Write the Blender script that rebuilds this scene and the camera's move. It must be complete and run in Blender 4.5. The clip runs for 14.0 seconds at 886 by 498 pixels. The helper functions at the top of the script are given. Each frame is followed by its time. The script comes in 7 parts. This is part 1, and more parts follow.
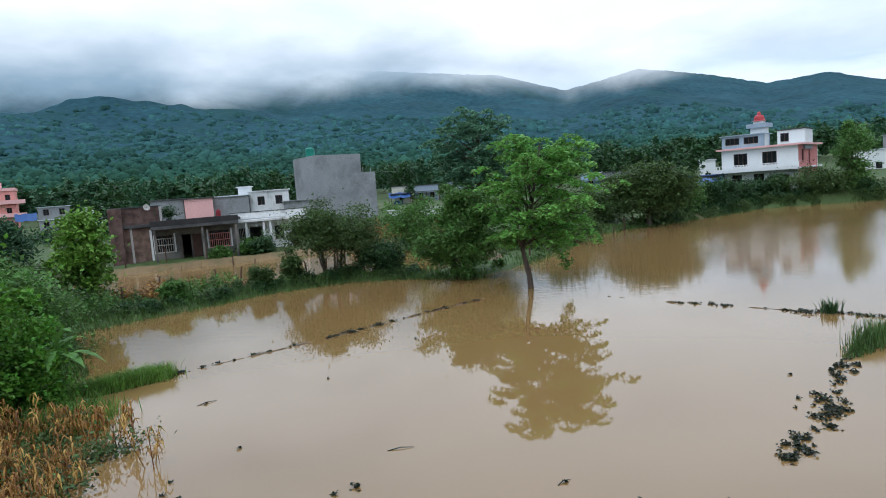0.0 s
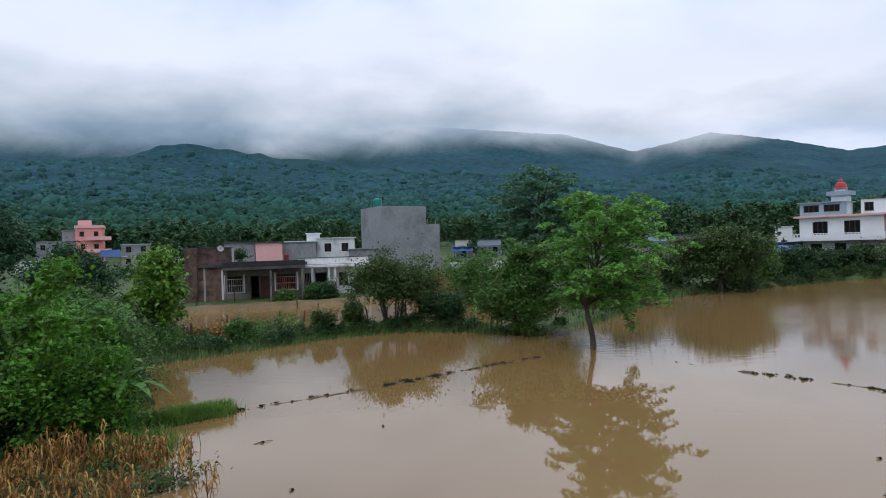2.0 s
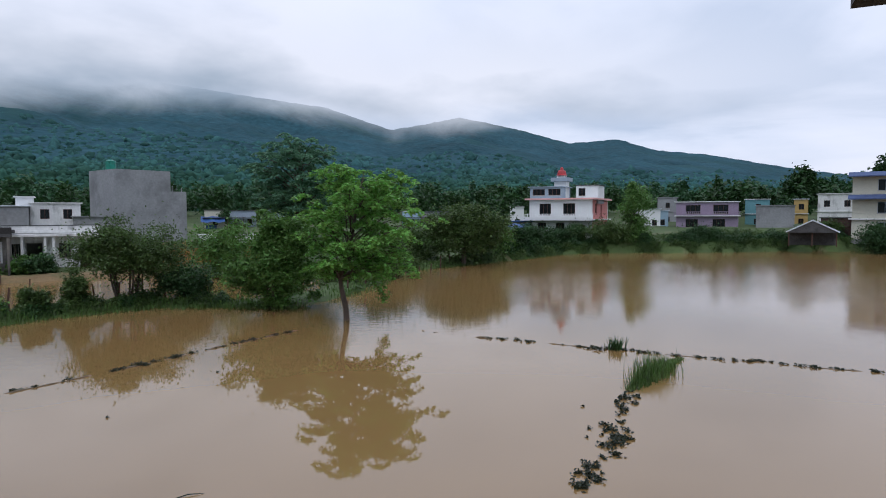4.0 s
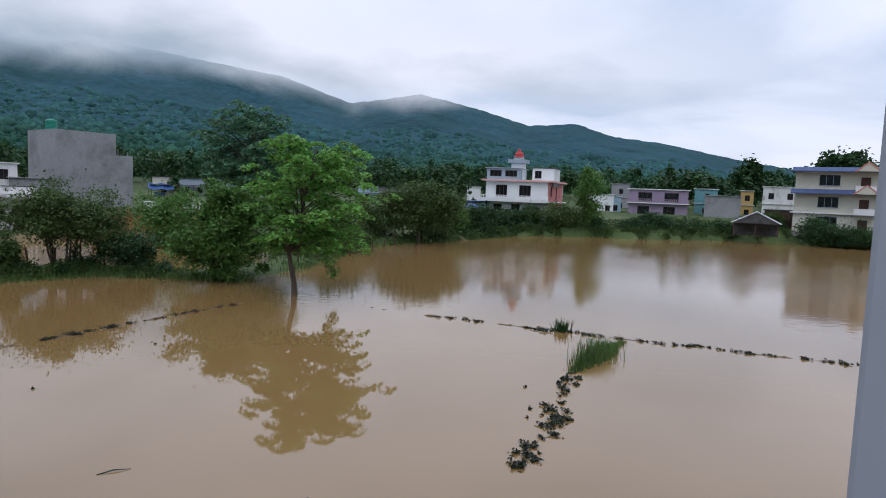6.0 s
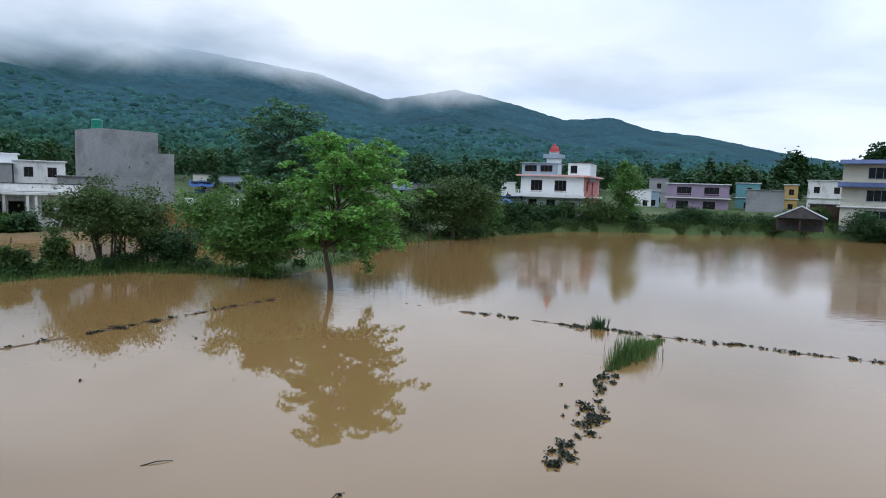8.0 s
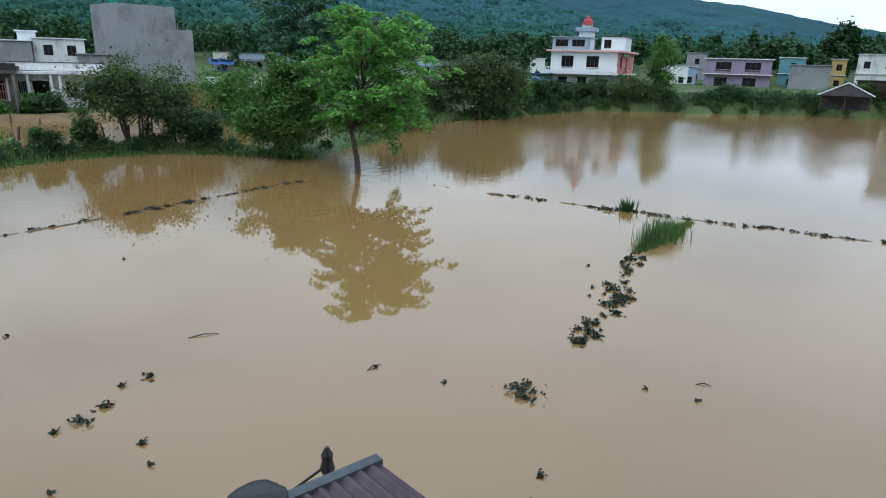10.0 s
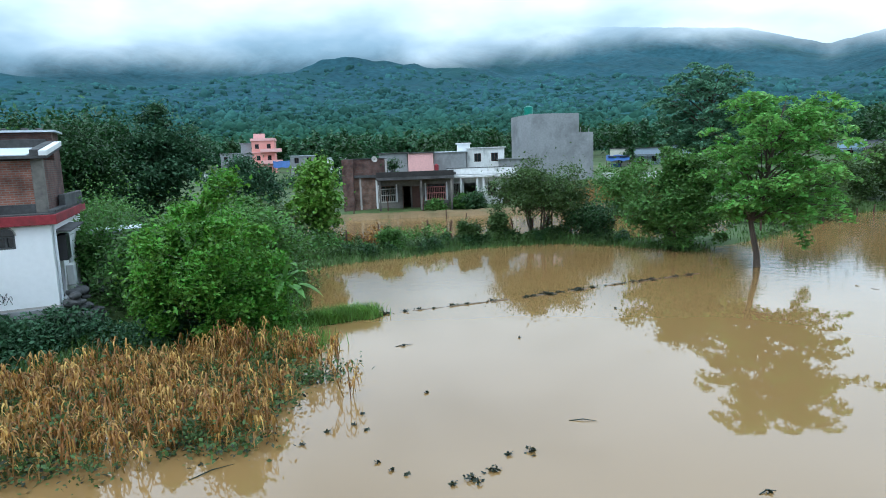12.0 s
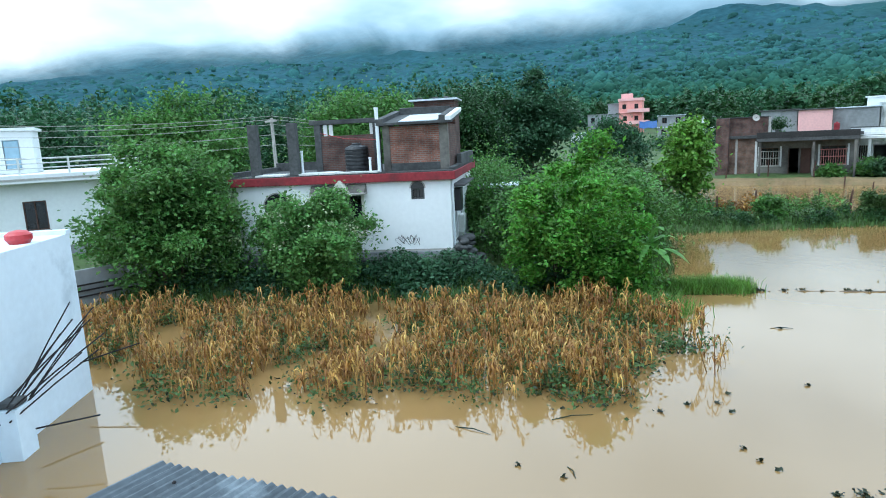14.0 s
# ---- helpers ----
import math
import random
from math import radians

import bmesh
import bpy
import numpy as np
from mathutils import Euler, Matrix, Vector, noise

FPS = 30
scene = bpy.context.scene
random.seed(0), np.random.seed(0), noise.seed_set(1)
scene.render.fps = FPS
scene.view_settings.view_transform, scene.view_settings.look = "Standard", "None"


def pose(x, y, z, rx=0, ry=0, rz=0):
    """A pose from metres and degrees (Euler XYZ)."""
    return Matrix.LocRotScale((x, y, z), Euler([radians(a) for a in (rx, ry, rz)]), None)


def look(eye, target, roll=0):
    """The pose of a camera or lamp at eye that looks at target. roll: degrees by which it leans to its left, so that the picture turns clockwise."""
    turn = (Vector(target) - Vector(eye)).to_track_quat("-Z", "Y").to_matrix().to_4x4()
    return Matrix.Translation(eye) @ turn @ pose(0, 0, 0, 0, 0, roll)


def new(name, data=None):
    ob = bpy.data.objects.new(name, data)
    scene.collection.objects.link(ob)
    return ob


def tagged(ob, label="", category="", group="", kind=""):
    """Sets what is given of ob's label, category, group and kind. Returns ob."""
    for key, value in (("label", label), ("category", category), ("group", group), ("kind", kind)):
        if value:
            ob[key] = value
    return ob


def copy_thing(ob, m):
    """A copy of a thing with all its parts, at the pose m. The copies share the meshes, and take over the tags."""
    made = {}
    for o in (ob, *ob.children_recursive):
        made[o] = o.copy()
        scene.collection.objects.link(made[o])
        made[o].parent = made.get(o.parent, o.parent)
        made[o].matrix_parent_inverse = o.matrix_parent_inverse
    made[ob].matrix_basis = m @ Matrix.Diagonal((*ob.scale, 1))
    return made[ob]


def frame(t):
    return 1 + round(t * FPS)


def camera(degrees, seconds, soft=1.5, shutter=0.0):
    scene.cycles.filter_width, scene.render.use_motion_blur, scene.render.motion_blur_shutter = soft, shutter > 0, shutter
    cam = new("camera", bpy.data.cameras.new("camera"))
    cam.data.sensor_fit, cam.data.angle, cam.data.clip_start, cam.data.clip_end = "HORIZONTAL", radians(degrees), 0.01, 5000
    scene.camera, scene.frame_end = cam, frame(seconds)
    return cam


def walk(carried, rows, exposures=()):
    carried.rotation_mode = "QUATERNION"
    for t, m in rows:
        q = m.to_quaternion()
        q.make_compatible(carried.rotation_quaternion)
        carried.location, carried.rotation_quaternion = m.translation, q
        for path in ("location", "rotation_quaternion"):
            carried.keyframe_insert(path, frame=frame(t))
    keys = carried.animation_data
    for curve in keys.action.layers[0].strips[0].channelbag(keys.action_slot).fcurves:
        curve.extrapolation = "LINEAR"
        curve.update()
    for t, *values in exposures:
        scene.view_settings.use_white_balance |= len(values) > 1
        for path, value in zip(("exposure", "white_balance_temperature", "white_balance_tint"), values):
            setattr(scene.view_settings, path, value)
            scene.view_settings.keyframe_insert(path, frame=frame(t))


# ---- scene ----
cam = camera(70.5, 14.0, soft=1.0)

PATH = [
    (0, (0.04, 0.222, 5.982), (0.027, 2.212, 5.786), -4.4),
    (0.5, (-0.028, 0.199, 5.977), (-0.126, 2.197, 5.974), -1.6),
    (1, (-0.083, 0.215, 5.994), (-0.171, 2.213, 6.014), -2.0),
    (1.5, (-0.159, 0.1, 5.982), (-0.4, 2.086, 6.018), -2.9),
    (2, (-0.045, 0.249, 5.876), (-0.243, 2.239, 5.863), -1.8),
    (2.5, (0.053, 0.457, 5.812), (0.172, 2.444, 5.615), -0.3),
    (3, (0.117, 0.481, 5.905), (0.504, 2.438, 5.774), 1.8),
    (3.2, (0.061, 0.562, 5.811), (0.592, 2.486, 5.68), 1.4),
    (5.3, (0.409, 0.761, 5.832), (0.945, 2.686, 5.747), -1.5),
    (5.5, (0.373, 0.834, 5.847), (0.92, 2.754, 5.728), -0.7),
    (6, (0.453, 0.811, 5.787), (1.14, 2.681, 5.609), 2.2),
    (6.5, (0.264, 1.059, 5.788), (0.711, 2.987, 5.499), 4.4),
    (6.9, (0.281, 1.07, 5.958), (0.524, 3.04, 5.717), 2.6),
    (7, (0.4, 0.982, 5.986), (0.658, 2.957, 5.802), 1.5),
    (7.5, (0.4, 0.962, 5.808), (0.655, 2.935, 5.608), -1.3),
    (8, (0.457, 0.866, 5.809), (1.04, 2.769, 5.613), 1.9),
    (8.2, (0.442, 0.849, 5.791), (1.138, 2.712, 5.576), 2.3),
    (10.3, (0.331, 0.936, 5.842), (0.714, 2.809, 5.253), 0.2),
    (10.5, (0.358, 0.967, 5.851), (0.586, 2.875, 5.296), -1.0),
    (11, (0.314, 0.925, 5.857), (0.216, 2.877, 5.434), -1.8),
    (11.5, (0.314, 0.905, 5.862), (-0.054, 2.849, 5.566), -2.9),
    (12, (0.309, 0.821, 5.865), (-0.362, 2.684, 5.584), -2.2),
    (12.5, (0.211, 0.733, 5.851), (-0.723, 2.473, 5.538), -2.2),
    (13, (0.175, 0.608, 5.918), (-0.992, 2.202, 5.605), -1.5),
    (13.5, (0.076, 0.485, 5.838), (-1.32, 1.873, 5.484), -1.1),
    (14, (0.088, 0.574, 5.896), (-1.464, 1.785, 5.543), -2.8),
]
EXPOSURES = [
    (0, 0.12, 5800, 10),
    (0.5, -0.2, 5900, 14),
    (1, -0.36, 5900, 15),
    (1.5, -0.45, 5950, 17),
    (2, -0.25, 5950, 16),
    (2.5, -0.08, 5950, 16),
    (3, -0.03, 5850, 13),
    (3.2, -0.2, 5950, 16),
    (5.5, -0.32, 5950, 18),
    (6, -0.24, 5950, 18),
    (6.5, -0.02, 6000, 15),
    (7, 0.08, 5700, 9),
    (7.5, 0.05, 5900, 15),
    (8, -0.04, 5800, 13),
    (10.5, 0.27, 5560, 4),
    (11, 0.5, 5460, 3),
    (11.5, 0.5, 5450, 4),
    (12, 0.55, 5430, 3),
    (12.5, 0.6, 5410, 3),
    (13, 0.66, 5390, 2),
    (13.5, 0.73, 5380, 1),
    (14, 0.83, 5360, -1),
]
walk(cam, [(t, look(eye, target, roll)) for t, eye, target, roll in PATH], EXPOSURES)

# ---------------------------------------------------------------- light
world = bpy.data.worlds.new("sky")
scene.world = world
world.use_nodes = True


def sky_nodes():
    nt = world.node_tree
    N, L = nt.nodes, nt.links
    N.clear()
    out = N.new("ShaderNodeOutputWorld")
    bg = N.new("ShaderNodeBackground")
    sky = N.new("ShaderNodeTexSky")
    sky.sky_type, sky.sun_disc = "NISHITA", False
    sky.sun_elevation, sky.sun_rotation = radians(55), radians(150)
    dim = N.new("ShaderNodeMix")
    dim.data_type, dim.blend_type = "RGBA", "MULTIPLY"
    dim.inputs["Factor"].default_value = 1.0
    dim.inputs["B"].default_value = (0.1, 0.1, 0.1, 1)
    L.new(sky.outputs["Color"], dim.inputs["A"])
    co = N.new("ShaderNodeTexCoord")
    sep = N.new("ShaderNodeSeparateXYZ")
    L.new(co.outputs["Generated"], sep.inputs[0])
    up = N.new("ShaderNodeMath")
    up.operation = "ADD"
    up.inputs[1].default_value = 0.16
    ab = N.new("ShaderNodeMath")
    ab.operation = "ABSOLUTE"
    L.new(sep.outputs["Z"], ab.inputs[0])
    L.new(ab.outputs[0], up.inputs[0])
    px, py = N.new("ShaderNodeMath"), N.new("ShaderNodeMath")
    px.operation = py.operation = "DIVIDE"
    L.new(sep.outputs["X"], px.inputs[0])
    L.new(sep.outputs["Y"], py.inputs[0])
    L.new(up.outputs[0], px.inputs[1])
    L.new(up.outputs[0], py.inputs[1])
    plane = N.new("ShaderNodeCombineXYZ")
    L.new(px.outputs[0], plane.inputs[0])
    L.new(py.outputs[0], plane.inputs[1])
    noise_big = N.new("ShaderNodeTexNoise")
    noise_big.inputs["Scale"].default_value = 0.62
    noise_big.inputs["Detail"].default_value = 7
    noise_big.inputs["Roughness"].default_value = 0.5
    noise_big.inputs["Distortion"].default_value = 0.4
    L.new(plane.outputs[0], noise_big.inputs["Vector"])
    ramp = N.new("ShaderNodeValToRGB")
    e = ramp.color_ramp.elements
    e[0].position, e[0].color = 0.39, (0.56, 0.65, 0.74, 1)
    e[1].position, e[1].color = 0.62, (0.94, 0.97, 1.0, 1)
    m = ramp.color_ramp.elements.new(0.49)
    m.color = (0.80, 0.86, 0.92, 1)
    L.new(noise_big.outputs["Fac"], ramp.inputs["Fac"])
    mix = N.new("ShaderNodeMix")
    mix.data_type = "RGBA"
    mix.inputs["Factor"].default_value = 0.88
    L.new(dim.outputs["Result"], mix.inputs["A"])
    L.new(ramp.outputs["Color"], mix.inputs["B"])
    L.new(mix.outputs["Result"], bg.inputs["Color"])
    # an overcast sky is brighter overhead than at the horizon
    grad = N.new("ShaderNodeMath")
    grad.operation = "MULTIPLY_ADD"
    grad.inputs[1].default_value, grad.inputs[2].default_value = 0.55, 1.14
    L.new(ab.outputs[0], grad.inputs[0])
    L.new(grad.outputs[0], bg.inputs["Strength"])
    L.new(bg.outputs[0], out.inputs["Surface"])


sky_nodes()
sun = new("sun", bpy.data.lights.new("sun", "SUN"))
sun.data.energy, sun.data.angle, sun.data.color = 0.7, radians(25), (1.0, 0.97, 0.92)
sun.matrix_world = look((-20, -35, 60), (0, 0, 0))
scene.view_settings.exposure = 0.0

# ---------------------------------------------------------------- materials


def mat(name, col, rough=0.85, var=0.3, scale=0.8, fine=14.0, bump=0.25, metal=0.0, spec=0.3, stain=None, stain_at=0.6, island=0.0, stretch=(1, 1, 1), through_leaf=0.0):
    """A surface with large blotches, fine grain, relief and, if given, stains of a second colour."""
    m = bpy.data.materials.new(name)
    m.use_nodes = True
    N, L = m.node_tree.nodes, m.node_tree.links
    b = N["Principled BSDF"]
    b.inputs["Roughness"].default_value = rough
    b.inputs["Metallic"].default_value = metal
    b.inputs["Specular IOR Level"].default_value = spec
    co = N.new("ShaderNodeTexCoord")
    mp = N.new("ShaderNodeMapping")
    mp.inputs["Scale"].default_value = stretch
    L.new(co.outputs["Object"], mp.inputs["Vector"])
    n1, n2 = N.new("ShaderNodeTexNoise"), N.new("ShaderNodeTexNoise")
    for n, s, d in ((n1, scale, 5), (n2, fine, 3)):
        n.inputs["Scale"].default_value = s
        n.inputs["Detail"].default_value = d
        L.new(mp.outputs[0], n.inputs["Vector"])
    add = N.new("ShaderNodeMath")
    add.operation = "MULTIPLY_ADD"
    add.inputs[1].default_value = 0.5
    L.new(n2.outputs["Fac"], add.inputs[0])
    half = N.new("ShaderNodeMath")
    half.operation = "MULTIPLY"
    half.inputs[1].default_value = 0.5
    L.new(n1.outputs["Fac"], half.inputs[0])
    L.new(half.outputs[0], add.inputs[2])
    ramp = N.new("ShaderNodeValToRGB")
    lo, hi = 1 - var, 1 + var
    e = ramp.color_ramp.elements
    e[0].position, e[0].color = 0.3, (*[min(1, c * lo) for c in col], 1)
    e[1].position, e[1].color = 0.7, (*[min(1, c * hi) for c in col], 1)
    L.new(add.outputs[0], ramp.inputs["Fac"])
    last = ramp.outputs["Color"]
    if stain:
        n3 = N.new("ShaderNodeTexNoise")
        n3.inputs["Scale"].default_value = scale * 0.7
        n3.inputs["Detail"].default_value = 8
        n3.inputs["Roughness"].default_value = 0.65
        off = N.new("ShaderNodeMapping")
        off.inputs["Location"].default_value = (7, 3, 5)
        L.new(mp.outputs[0], off.inputs["Vector"])
        L.new(off.outputs[0], n3.inputs["Vector"])
        r3 = N.new("ShaderNodeValToRGB")
        r3.color_ramp.elements[0].position = stain_at - 0.1
        r3.color_ramp.elements[1].position = stain_at + 0.1
        L.new(n3.outputs["Fac"], r3.inputs["Fac"])
        mx = N.new("ShaderNodeMix")
        mx.data_type = "RGBA"
        L.new(r3.outputs["Color"], mx.inputs["Factor"])
        L.new(last, mx.inputs["A"])
        mx.inputs["B"].default_value = (*stain, 1)
        last = mx.outputs["Result"]
    if island:
        geo = N.new("ShaderNodeNewGeometry")
        hsv = N.new("ShaderNodeHueSaturation")
        mr = N.new("ShaderNodeMapRange")
        mr.inputs["To Min"].default_value, mr.inputs["To Max"].default_value = 1 - island, 1 + island
        L.new(geo.outputs["Random Per Island"], mr.inputs["Value"])
        L.new(mr.outputs[0], hsv.inputs["Value"])
        hu = N.new("ShaderNodeMapRange")
        hu.inputs["To Min"].default_value, hu.inputs["To Max"].default_value = 0.485, 0.515
        L.new(geo.outputs["Random Per Island"], hu.inputs["Value"])
        L.new(hu.outputs[0], hsv.inputs["Hue"])
        L.new(last, hsv.inputs["Color"])
        last = hsv.outputs["Color"]
    L.new(last, b.inputs["Base Color"])
    if bump:
        bp = N.new("ShaderNodeBump")
        bp.inputs["Strength"].default_value = bump
        bp.inputs["Distance"].default_value = 0.02
        L.new(add.outputs[0], bp.inputs["Height"])
        L.new(bp.outputs[0], b.inputs["Normal"])
    if through_leaf:
        tr = N.new("ShaderNodeBsdfTranslucent")
        ms = N.new("ShaderNodeMixShader")
        ms.inputs["Fac"].default_value = through_leaf
        L.new(last, tr.inputs["Color"])
        L.new(b.outputs[0], ms.inputs[1])
        L.new(tr.outputs[0], ms.inputs[2])
        L.new(ms.outputs[0], N["Material Output"].inputs["Surface"])
    return m


def leaf_mat(name, col, through_leaf=0.25):
    return mat(name, col, rough=0.55, var=0.62, scale=1.5, fine=6, bump=0, spec=0.35, island=0.3, through_leaf=through_leaf)


def brick_mat(name, c1, c2, mortar, w=0.24, h=0.08):
    m = mat(name, c1, rough=0.9, bump=0)
    N, L = m.node_tree.nodes, m.node_tree.links
    b = N["Principled BSDF"]
    co = N.new("ShaderNodeTexCoord")
    sep, com = N.new("ShaderNodeSeparateXYZ"), N.new("ShaderNodeCombineXYZ")
    L.new(co.outputs["Object"], sep.inputs[0])
    ad = N.new("ShaderNodeMath")
    L.new(sep.outputs["X"], ad.inputs[0])
    L.new(sep.outputs["Y"], ad.inputs[1])
    L.new(ad.outputs[0], com.inputs[0])
    L.new(sep.outputs["Z"], com.inputs[1])
    br = N.new("ShaderNodeTexBrick")
    for k, v in (("Color1", (*c1, 1)), ("Color2", (*c2, 1)), ("Mortar", (*mortar, 1)), ("Scale", 1.0), ("Mortar Size", 0.012), ("Brick Width", w), ("Row Height", h)):
        br.inputs[k].default_value = v
    L.new(com.outputs[0], br.inputs["Vector"])
    ns = N.new("ShaderNodeTexNoise")
    ns.inputs["Scale"].default_value, ns.inputs["Detail"].default_value = 1.3, 7
    L.new(co.outputs["Object"], ns.inputs["Vector"])
    r = N.new("ShaderNodeValToRGB")
    r.color_ramp.elements[0].position, r.color_ramp.elements[0].color = 0.35, (0.45, 0.43, 0.42, 1)
    r.color_ramp.elements[1].position, r.color_ramp.elements[1].color = 0.62, (1.1, 1.08, 1.05, 1)
    L.new(ns.outputs["Fac"], r.inputs["Fac"])
    mx = N.new("ShaderNodeMix")
    mx.data_type, mx.blend_type = "RGBA", "MULTIPLY"
    mx.inputs["Factor"].default_value = 1
    L.new(br.outputs["Color"], mx.inputs["A"])
    L.new(r.outputs["Color"], mx.inputs["B"])
    L.new(mx.outputs["Result"], b.inputs["Base Color"])
    bp = N.new("ShaderNodeBump")
    bp.inputs["Strength"].default_value, bp.inputs["Distance"].default_value = 0.5, 0.01
    bp.invert = True
    L.new(br.outputs["Fac"], bp.inputs["Height"])
    L.new(bp.outputs[0], b.inputs["Normal"])
    return m


def water_mat():
    m = bpy.data.materials.new("muddy_water")
    m.use_nodes = True
    N, L = m.node_tree.nodes, m.node_tree.links
    b = N["Principled BSDF"]
    b.inputs["Roughness"].default_value = 0.025
    b.inputs["IOR"].default_value = 1.74
    co = N.new("ShaderNodeTexCoord")
    ns = N.new("ShaderNodeTexNoise")
    ns.inputs["Scale"].default_value, ns.inputs["Detail"].default_value = 0.06, 4
    L.new(co.outputs["Object"], ns.inputs["Vector"])
    r = N.new("ShaderNodeValToRGB")
    r.color_ramp.elements[0].position, r.color_ramp.elements[0].color = 0.3, (0.217, 0.130, 0.047, 1)
    r.color_ramp.elements[1].position, r.color_ramp.elements[1].color = 0.7, (0.254, 0.153, 0.057, 1)
    L.new(ns.outputs["Fac"], r.inputs["Fac"])
    L.new(r.outputs["Color"], b.inputs["Base Color"])
    mp = N.new("ShaderNodeMapping")
    mp.inputs["Rotation"].default_value = (0, 0, 0.5)
    mp.inputs["Scale"].default_value = (1.0, 2.2, 1)
    L.new(co.outputs["Object"], mp.inputs["Vector"])
    rip = N.new("ShaderNodeTexNoise")
    rip.inputs["Scale"].default_value, rip.inputs["Detail"].default_value = 1.3, 3
    L.new(mp.outputs[0], rip.inputs["Vector"])
    where = N.new("ShaderNodeTexNoise")
    where.inputs["Scale"].default_value, where.inputs["Detail"].default_value = 0.045, 2
    L.new(co.outputs["Object"], where.inputs["Vector"])
    wr = N.new("ShaderNodeMapRange")
    wr.inputs["From Min"].default_value, wr.inputs["From Max"].default_value = 0.45, 0.70
    wr.inputs["To Min"].default_value, wr.inputs["To Max"].default_value = 0.35, 1.6
    L.new(where.outputs["Fac"], wr.inputs["Value"])
    # the open far pond is ruffled by the wind, the near paddies lie still
    far = N.new("ShaderNodeMapRange")
    far.inputs["From Min"].default_value, far.inputs["From Max"].default_value = 25.0, 50.0
    far.inputs["To Min"].default_value, far.inputs["To Max"].default_value = 0.020, 0.50
    rg = N.new("ShaderNodeMapRange")
    rg.inputs["From Min"].default_value, rg.inputs["From Max"].default_value = 29.0, 50.0
    rg.inputs["To Min"].default_value, rg.inputs["To Max"].default_value = 0.025, 0.10
    out_ = N.new("ShaderNodeVectorMath")
    out_.operation = "LENGTH"
    L.new(co.outputs["Object"], out_.inputs[0])
    L.new(out_.outputs["Value"], rg.inputs["Value"])
    L.new(out_.outputs["Value"], far.inputs["Value"])
    L.new(rg.outputs[0], b.inputs["Roughness"])
    both = N.new("ShaderNodeMath")
    both.operation = "MULTIPLY"
    L.new(wr.outputs[0], both.inputs[0])
    L.new(far.outputs[0], both.inputs[1])
    bp = N.new("ShaderNodeBump")
    bp.inputs["Distance"].default_value = 0.05
    L.new(both.outputs[0], bp.inputs["Strength"])
    L.new(rip.outputs["Fac"], bp.inputs["Height"])
    L.new(bp.outputs[0], b.inputs["Normal"])
    return m


M_WATER = water_mat()
M_GROUND = mat("grassy_earth", (0.060, 0.092, 0.026), var=0.45, scale=0.25, fine=3, bump=0.6, stain=(0.22, 0.165, 0.095), stain_at=0.66)
M_MUD = mat("wet_mud", (0.15, 0.11, 0.07), var=0.35, scale=1.2, fine=12, bump=0.6, rough=0.6)
M_SAND = mat("ochre_mud_track", (0.185, 0.125, 0.060), var=0.3, scale=0.5, fine=6, bump=0.5, stain=(0.075, 0.085, 0.03), stain_at=0.58)
# slope and canopy base colours include the blue of the distant haze
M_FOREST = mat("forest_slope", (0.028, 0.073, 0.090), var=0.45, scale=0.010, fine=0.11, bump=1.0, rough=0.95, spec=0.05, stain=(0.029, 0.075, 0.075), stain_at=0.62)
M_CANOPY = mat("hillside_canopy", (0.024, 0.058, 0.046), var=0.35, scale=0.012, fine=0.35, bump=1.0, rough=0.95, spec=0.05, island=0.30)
def haze_tint(m, low, high):
    """Multiplies distance haze into the base colour: greener near, bluer farther out."""
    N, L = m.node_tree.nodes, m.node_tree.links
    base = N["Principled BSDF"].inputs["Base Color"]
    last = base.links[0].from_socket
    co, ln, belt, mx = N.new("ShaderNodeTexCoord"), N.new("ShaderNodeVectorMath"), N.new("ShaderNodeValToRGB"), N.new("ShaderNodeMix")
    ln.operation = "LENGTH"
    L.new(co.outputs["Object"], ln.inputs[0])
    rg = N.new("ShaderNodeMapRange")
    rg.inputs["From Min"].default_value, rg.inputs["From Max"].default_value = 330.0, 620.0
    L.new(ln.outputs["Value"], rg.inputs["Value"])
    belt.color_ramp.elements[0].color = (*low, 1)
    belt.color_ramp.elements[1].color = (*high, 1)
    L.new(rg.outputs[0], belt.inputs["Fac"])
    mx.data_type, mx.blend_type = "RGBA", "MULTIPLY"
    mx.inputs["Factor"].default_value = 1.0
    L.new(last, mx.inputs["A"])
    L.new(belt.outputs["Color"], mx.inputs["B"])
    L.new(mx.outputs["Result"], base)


haze_tint(M_FOREST, (1.0, 1.1, 0.7), (1, 1, 1))
haze_tint(M_CANOPY, (1.1, 1.25, 0.75), (1.45, 1.6, 1.9))
for rough_m, depth in ((M_FOREST, 4.5), (M_CANOPY, 1.8)):
    for node in rough_m.node_tree.nodes:
        if node.bl_idname == "ShaderNodeBump":
            node.inputs["Distance"].default_value = depth
M_WHITE = mat("white_lime_paint", (0.68, 0.69, 0.68), var=0.07, scale=0.6, fine=5, bump=0.1, stain=(0.5, 0.5, 0.48), stain_at=0.72)
M_WHITE_FRESH = mat("fresh_white_paint", (0.80, 0.80, 0.79), var=0.05, scale=0.6, fine=5, bump=0.1, stain=(0.62, 0.62, 0.59), stain_at=0.70)
M_WHITE_DIRTY = mat("weathered_white_paint", (0.62, 0.62, 0.60), var=0.16, scale=0.8, fine=5, bump=0.15, stain=(0.2, 0.2, 0.19), stain_at=0.62, stretch=(1, 1, 0.45))
